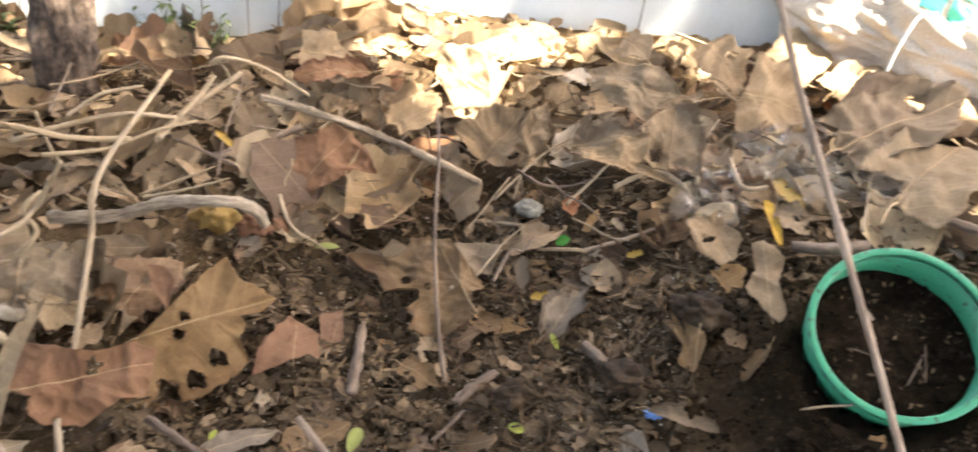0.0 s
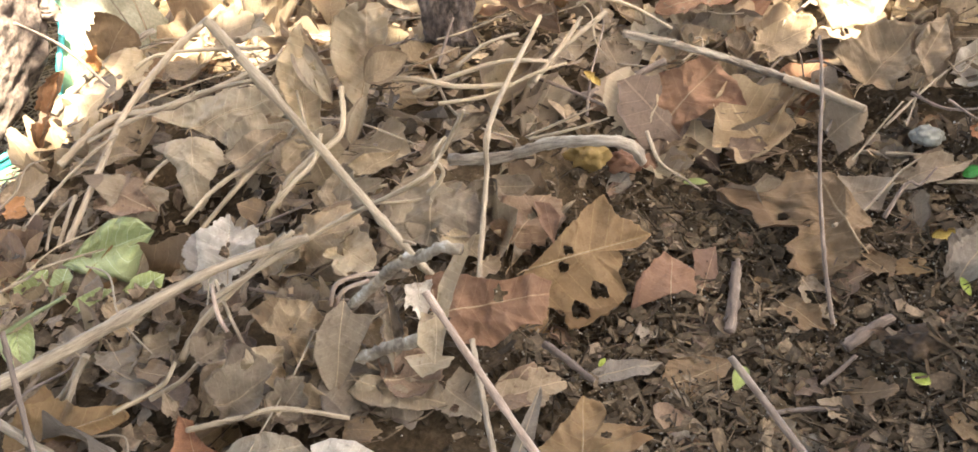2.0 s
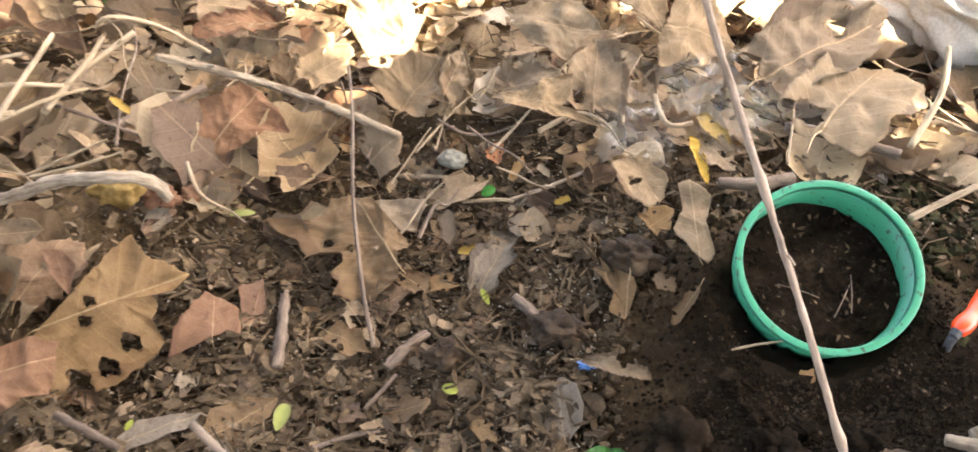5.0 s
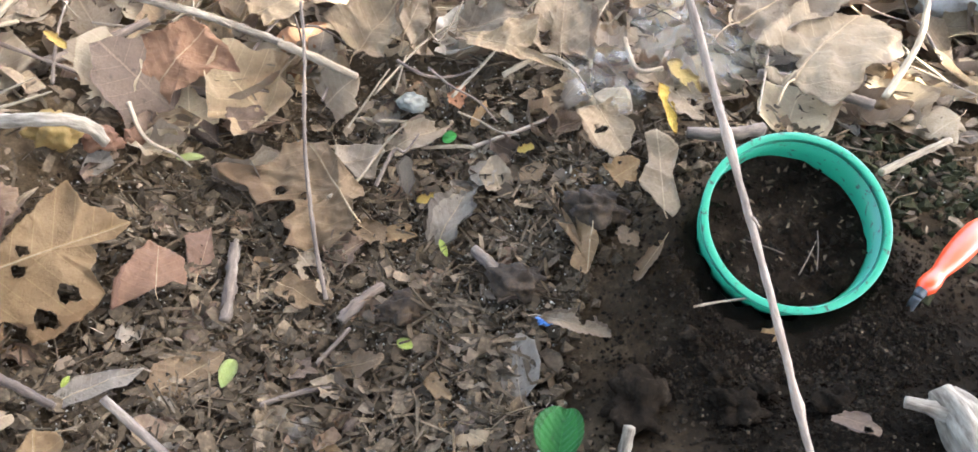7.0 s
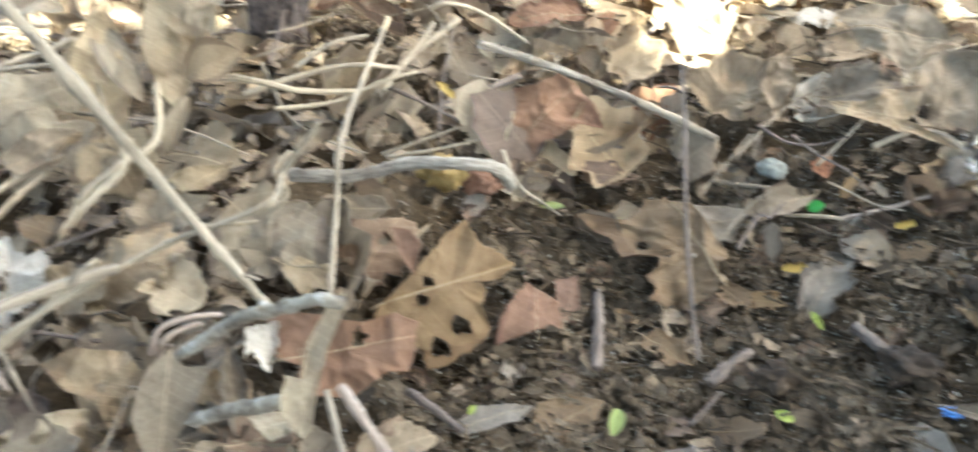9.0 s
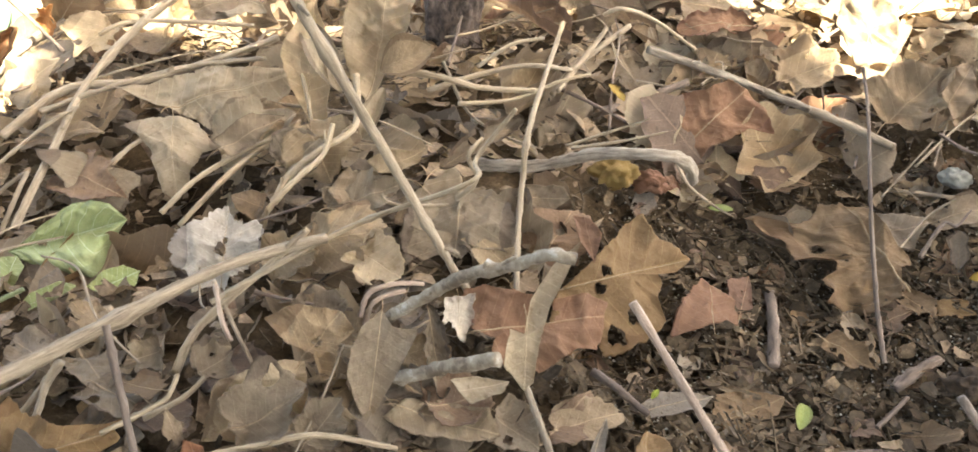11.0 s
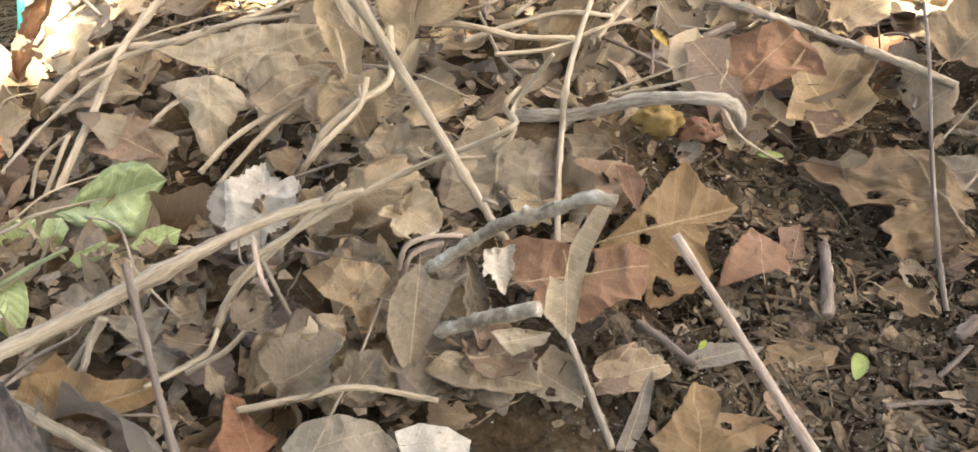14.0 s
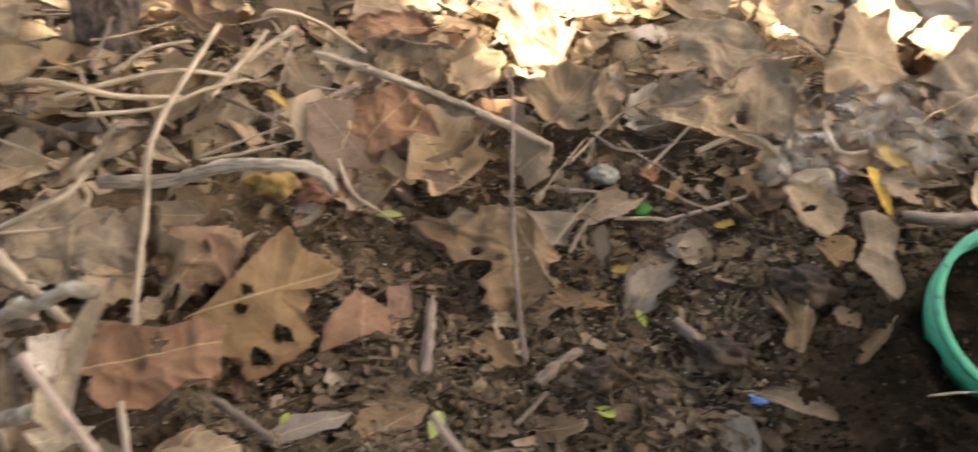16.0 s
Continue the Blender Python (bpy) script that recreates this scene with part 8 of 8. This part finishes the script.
    for k in range(400):
        size = rng.uniform(0.05, 0.15)
        drop(*heap_spot(), size, HEAP, rng.uniform(-0.035, -0.006), 0.16, False, 0.7)
        size = rng.uniform(0.05, 0.13)
        drop(*rear_spot(), size, REAR, rng.uniform(-0.024, -0.004), 0.12, False, 0.5)
    for holder in models:
        for ob in (*holder.children, holder):
            bpy.data.objects.remove(ob)
    for colour, items in piles.items():
        verts, faces, uvs = [], [], []
        for k, m in items:
            co, fs, uv = rough_forms[k]
            mm = np.array(m)
            base = len(verts)
            verts.extend((co @ mm[:3, :3].T + mm[:3, 3]).tolist())
            faces.extend(tuple(v + base for v in f) for f in fs)
            uvs.append(uv)
        ob = raw("leaf_litter", verts, faces, LEAF[colour], True)
        ob.data.uv_layers.new(name="UVMap").data.foreach_set("uv", np.concatenate(uvs).ravel())
        tagged(ob, "layer of broken " + STATE[colour].split(",")[0].split(" with")[0].replace("leaf", "leaves"), "leaf litter", kind="stuff")


scatter_leaves()


def scatter_stems():
    rng = random.Random(21)
    for k in range(84):
        x, y = rng.uniform(-1.4, -0.35), rng.uniform(0.25, 1.3)
        if k > 44:
            x, y = rng.uniform(-0.3, 0.9), rng.uniform(1.05, 1.45)
        if k > 65:
            x, y = rng.uniform(-0.28, 0.36), rng.uniform(0.90, 1.15)
        g, s = rng.uniform(-0.9, 1.9), rng.uniform(0.04, 0.15) * (0.45 if k > 65 else 1)
        pts = []
        for q in (-1, -0.3, 0.4, 1):
            px, py = x + q * s * math.cos(g), y + q * s * math.sin(g) + 0.02 * rng.uniform(-1, 1)
            pts.append((px, min(py, wall_y(px) - 0.03), lie(px, py) + 0.02 + 0.03 * rng.random()))
        twig("dried_twig", pts, rng.uniform(0.001, 0.0028), 0.001, rng.choice((DARKTWIG, STEM) if k > 65 else (STEM, DARKTWIG, STEM, DARKTWIG, PALE)), "thin dry stem tangled in the leaf litter", "twig", seed=k, group="stems in the litter")


scatter_stems()


def scatter_stuff(name, count, material, label, category, seed, where, make):
    """Many small loose bits in one mesh."""
    rng = random.Random(seed)
    verts, faces = [], []
    while count > 0:
        spot = where(rng)
        if spot is None:
            continue
        count -= 1
        make(rng, spot, verts, faces)
    ob = raw(name, verts, faces, material)
    tagged(ob, label, category, kind="stuff")


def on_soil(rng):
    x, y = rng.gauss(0.18, 0.32), rng.gauss(0.72, 0.24)
    if math.hypot(x - 0.449, y - 0.765) < 0.088 or rng.random() > 0.15 + soil_amount(x, y) or moist((x, y)) > rng.random() or not (-0.5 < x < 1.0 and 0.2 < y < 1.3):
        return None
    return x, y


def chips_on_soil(rng):
    """Flakes gather on the open soil and thin out on the dug soil round the pot."""
    spot = on_soil(rng)
    if spot and (rng.random() < 0.85 * max(0.0, min(1.0, (spot[0] - 0.18) / 0.15)) or moist(spot) > rng.random()):
        return None
    return spot


def anywhere(rng):
    x, y = rng.uniform(-1.8, 1.2), rng.uniform(0.0, 1.6)
    return None if y > wall_y(x) - 0.02 or math.hypot(x - 0.42, y - 0.70) < 0.22 else (x, y)


def crumb(rng, spot, verts, faces):
    x, y = spot
    r = 0.0011 + 0.009 * rng.random() ** 4.5
    k = len(verts)
    top = lie(x, y) - 0.008 + 0.010 * noise.noise(Vector((x, y, 0)) * 14) + 0.006 * noise.noise(Vector((x, y, 0)) * 40)
    m = pose(x, y, top + r * 0.4, rng.uniform(0, 360), rng.uniform(0, 360), rng.uniform(0, 360))
    for a, b, c in ((1, 0, 0.2), (0.3, 0.95, -0.1), (-0.8, 0.6, 0.2), (-0.8, -0.6, -0.1), (0.3, -0.95, 0.2), (0.1, 0, 1), (0, 0.1, -0.9)):
        q = r * rng.uniform(0.55, 1.35)
        verts.append(m @ Vector((a * q, b * q, c * q * 0.85)))
    for i in range(5):
        faces.append((k + i, k + (i + 1) % 5, k + 5))
        faces.append((k + (i + 1) % 5, k + i, k + 6))


def fine_crumb(rng, spot, verts, faces):
    """A small grain of moist soil."""
    x, y = spot
    r = 0.0006 + 0.003 * rng.random() ** 3
    k = len(verts)
    top = lie(x, y) - 0.008 + 0.010 * noise.noise(Vector((x, y, 0)) * 14) + 0.006 * noise.noise(Vector((x, y, 0)) * 40) + 0.004 * noise.noise(Vector((x, y, 0)) * 95)
    m = pose(x, y, top + r * 0.3, rng.uniform(0, 360), rng.uniform(0, 360), 0)
    for a, b, c in ((1, 0, 0), (0, 1, 0), (-1, 0, 0), (0, -1, 0), (0, 0, 1), (0, 0, -1)):
        q = r * rng.uniform(0.6, 1.3)
        verts.append(m @ Vector((a * q, b * q, c * q)))
    for i in range(4):
        faces.append((k + i, k + (i + 1) % 4, k + 4))
        faces.append((k + (i + 1) % 4, k + i, k + 5))


def chip(rng, spot, verts, faces):
    """A bent flake of leaf or bark."""
    x, y = spot
    s, w = 0.0014 + 0.013 * rng.random() ** 5, rng.uniform(0.2, 0.8)
    m = pose(x, y, lie(x, y) + rng.uniform(-0.003, 0.010), rng.gauss(0, 28), rng.gauss(0, 28), rng.uniform(0, 360))
    k = len(verts)
    h = rng.uniform(-0.25, 0.25)
    for a, b, c in ((-1, -w, h), (0.1, -w * 1.2, 0), (1, -w * 0.7, h), (1.1, w * 0.6, h), (0, w, 0), (-0.9, w * 0.8, h)):
        p = m @ Vector((a * s * rng.uniform(0.7, 1.2), b * s * rng.uniform(0.7, 1.2), c * s))
        verts.append(p)
    faces += [(k, k + 1, k + 4, k + 5), (k + 1, k + 2, k + 3, k + 4)]


def shard(rng, spot, verts, faces):
    """A curled, torn piece of dry leaf."""
    x, y = spot
    s = 0.006 + 0.022 * rng.random() ** 2
    m = pose(x, y, lie(x, y) + rng.uniform(-0.006, 0.016), rng.gauss(-8, 22), rng.gauss(0, 22), rng.uniform(0, 360))
    k, n, h = len(verts), rng.choice((7, 8, 9)), rng.uniform(-0.5, 0.5)
    verts.append(m @ Vector((0, 0, 0)))
    for ring in (0.5, 1.0):
        for i in range(n):
            g, r = 6.283 * i / n, ring * s * (rng.uniform(0.35, 1.2) if ring == 1.0 else 0.9)
            a, b = r * math.cos(g), 0.6 * r * math.sin(g)
            verts.append(m @ Vector((a, b, h * a * a / s + rng.uniform(-0.06, 0.06) * s)))
    for i in range(n):
        j = (i + 1) % n
        faces.append((k, k + 1 + i, k + 1 + j))
        faces.append((k + 1 + i, k + 1 + n + i, k + 1 + n + j, k + 1 + j))


def in_litter(rng):
    x, y = rng.uniform(-1.25, 1.1), rng.uniform(0.15, 1.6)
    if y > 1.05 and x > -0.4 and rng.random() < 0.7:
        return None
    return None if y > wall_y(x) - 0.03 or soil_amount(x, y) > 0.25 or (x > -0.36 and y < 0.95) else (x, y)


def sliver(rng, spot, verts, faces):
    """A short broken twig or root."""
    x, y = spot
    s, r = rng.uniform(0.008, 0.035), rng.uniform(0.0006, 0.0018)
    m = pose(x, y, lie(x, y) + rng.uniform(0.0, 0.010), rng.gauss(0, 12), 0, rng.uniform(0, 360))
    k = len(verts)
    bendy = rng.uniform(-0.25, 0.25)
    for q in (-1, 0, 1):
        for a, b in ((1, 0), (-0.5, 0.87), (-0.5, -0.87)):
            verts.append(m @ Vector((a * r + (bendy * s if q == 0 else 0), q * s, b * r)))
    for q in (0, 3):
        for i in range(3):
            faces.append((k + q + i, k + q + (i + 1) % 3, k + q + 3 + (i + 1) % 3, k + q + 3 + i))


scatter_stuff("soil_crumbs", 24000, CRUMB, "loose dark soil crumbs", "soil", 1, on_soil, crumb)


def round_the_pot(rng):
    x, y = rng.gauss(0.48, 0.11), rng.gauss(0.66, 0.10)
    return None if math.hypot(x - 0.449, y - 0.765) < 0.088 else (x, y)


scatter_stuff("soil_crumbs", 15000, WET_CRUMB, "moist black soil crumbs round the pot", "soil", 9, round_the_pot, fine_crumb)
scatter_stuff("leaf_chips", 13000, CHIP, "small broken leaf and bark flakes on the soil", "leaf litter", 2, chips_on_soil, chip)
scatter_stuff("leaf_chips", 8000, CHIP, "small broken leaf flakes under the litter", "leaf litter", 3, anywhere, chip)
scatter_stuff("twig_bits", 2600, CHIP, "short broken twigs and roots", "twig bits", 4, anywhere, sliver)
scatter_stuff("twig_bits", 1100, CHIP, "short broken twigs and roots on the soil", "twig bits", 5, chips_on_soil, sliver)


def by_the_bag(rng):
    return rng.uniform(-2.3, -1.52), rng.uniform(0.6, 1.3)


scatter_stuff("straw", 3500, PALE, "dry straw and chaff on sunlit ground", "straw", 7, by_the_bag, sliver)


scatter_stuff("leaf_shards", 3600, LITTER, "torn bits of dry leaf on the litter", "leaf litter", 12, in_litter, shard)


def grit(rng, spot, verts, faces):
    x, y = spot
    r, k = rng.uniform(0.0007, 0.0022), len(verts)
    z = lie(x, y) + 0.001 + 0.004 * rng.random()
    for a, b, c in ((1, 0, 0), (-0.5, 0.87, 0.2), (-0.5, -0.87, 0), (0, 0, 1.2)):
        verts.append((x + a * r * rng.uniform(0.6, 1.4), y + b * r, z + c * r))
    faces += [(k, k + 1, k + 3), (k + 1, k + 2, k + 3), (k + 2, k, k + 3)]


scatter_stuff("leaf_chips", 1500, LITTER, "pale broken leaf flakes on the soil", "leaf litter", 15, chips_on_soil, chip)
scatter_stuff("grit", 110, CHIP, "small brown flecks on the moist soil", "grit", 16, round_the_pot, grit)
scatter_stuff("grit", 4500, GRAIN, "tiny pale grains in the soil", "grit", 6, chips_on_soil, grit)


def pot_side(rng):
    return rng.gauss(0.63, 0.05), rng.gauss(0.93, 0.06)


scatter_stuff("moss", 900, MOSS, "dark green moss on the soil by the pot", "moss", 8, pot_side, crumb)
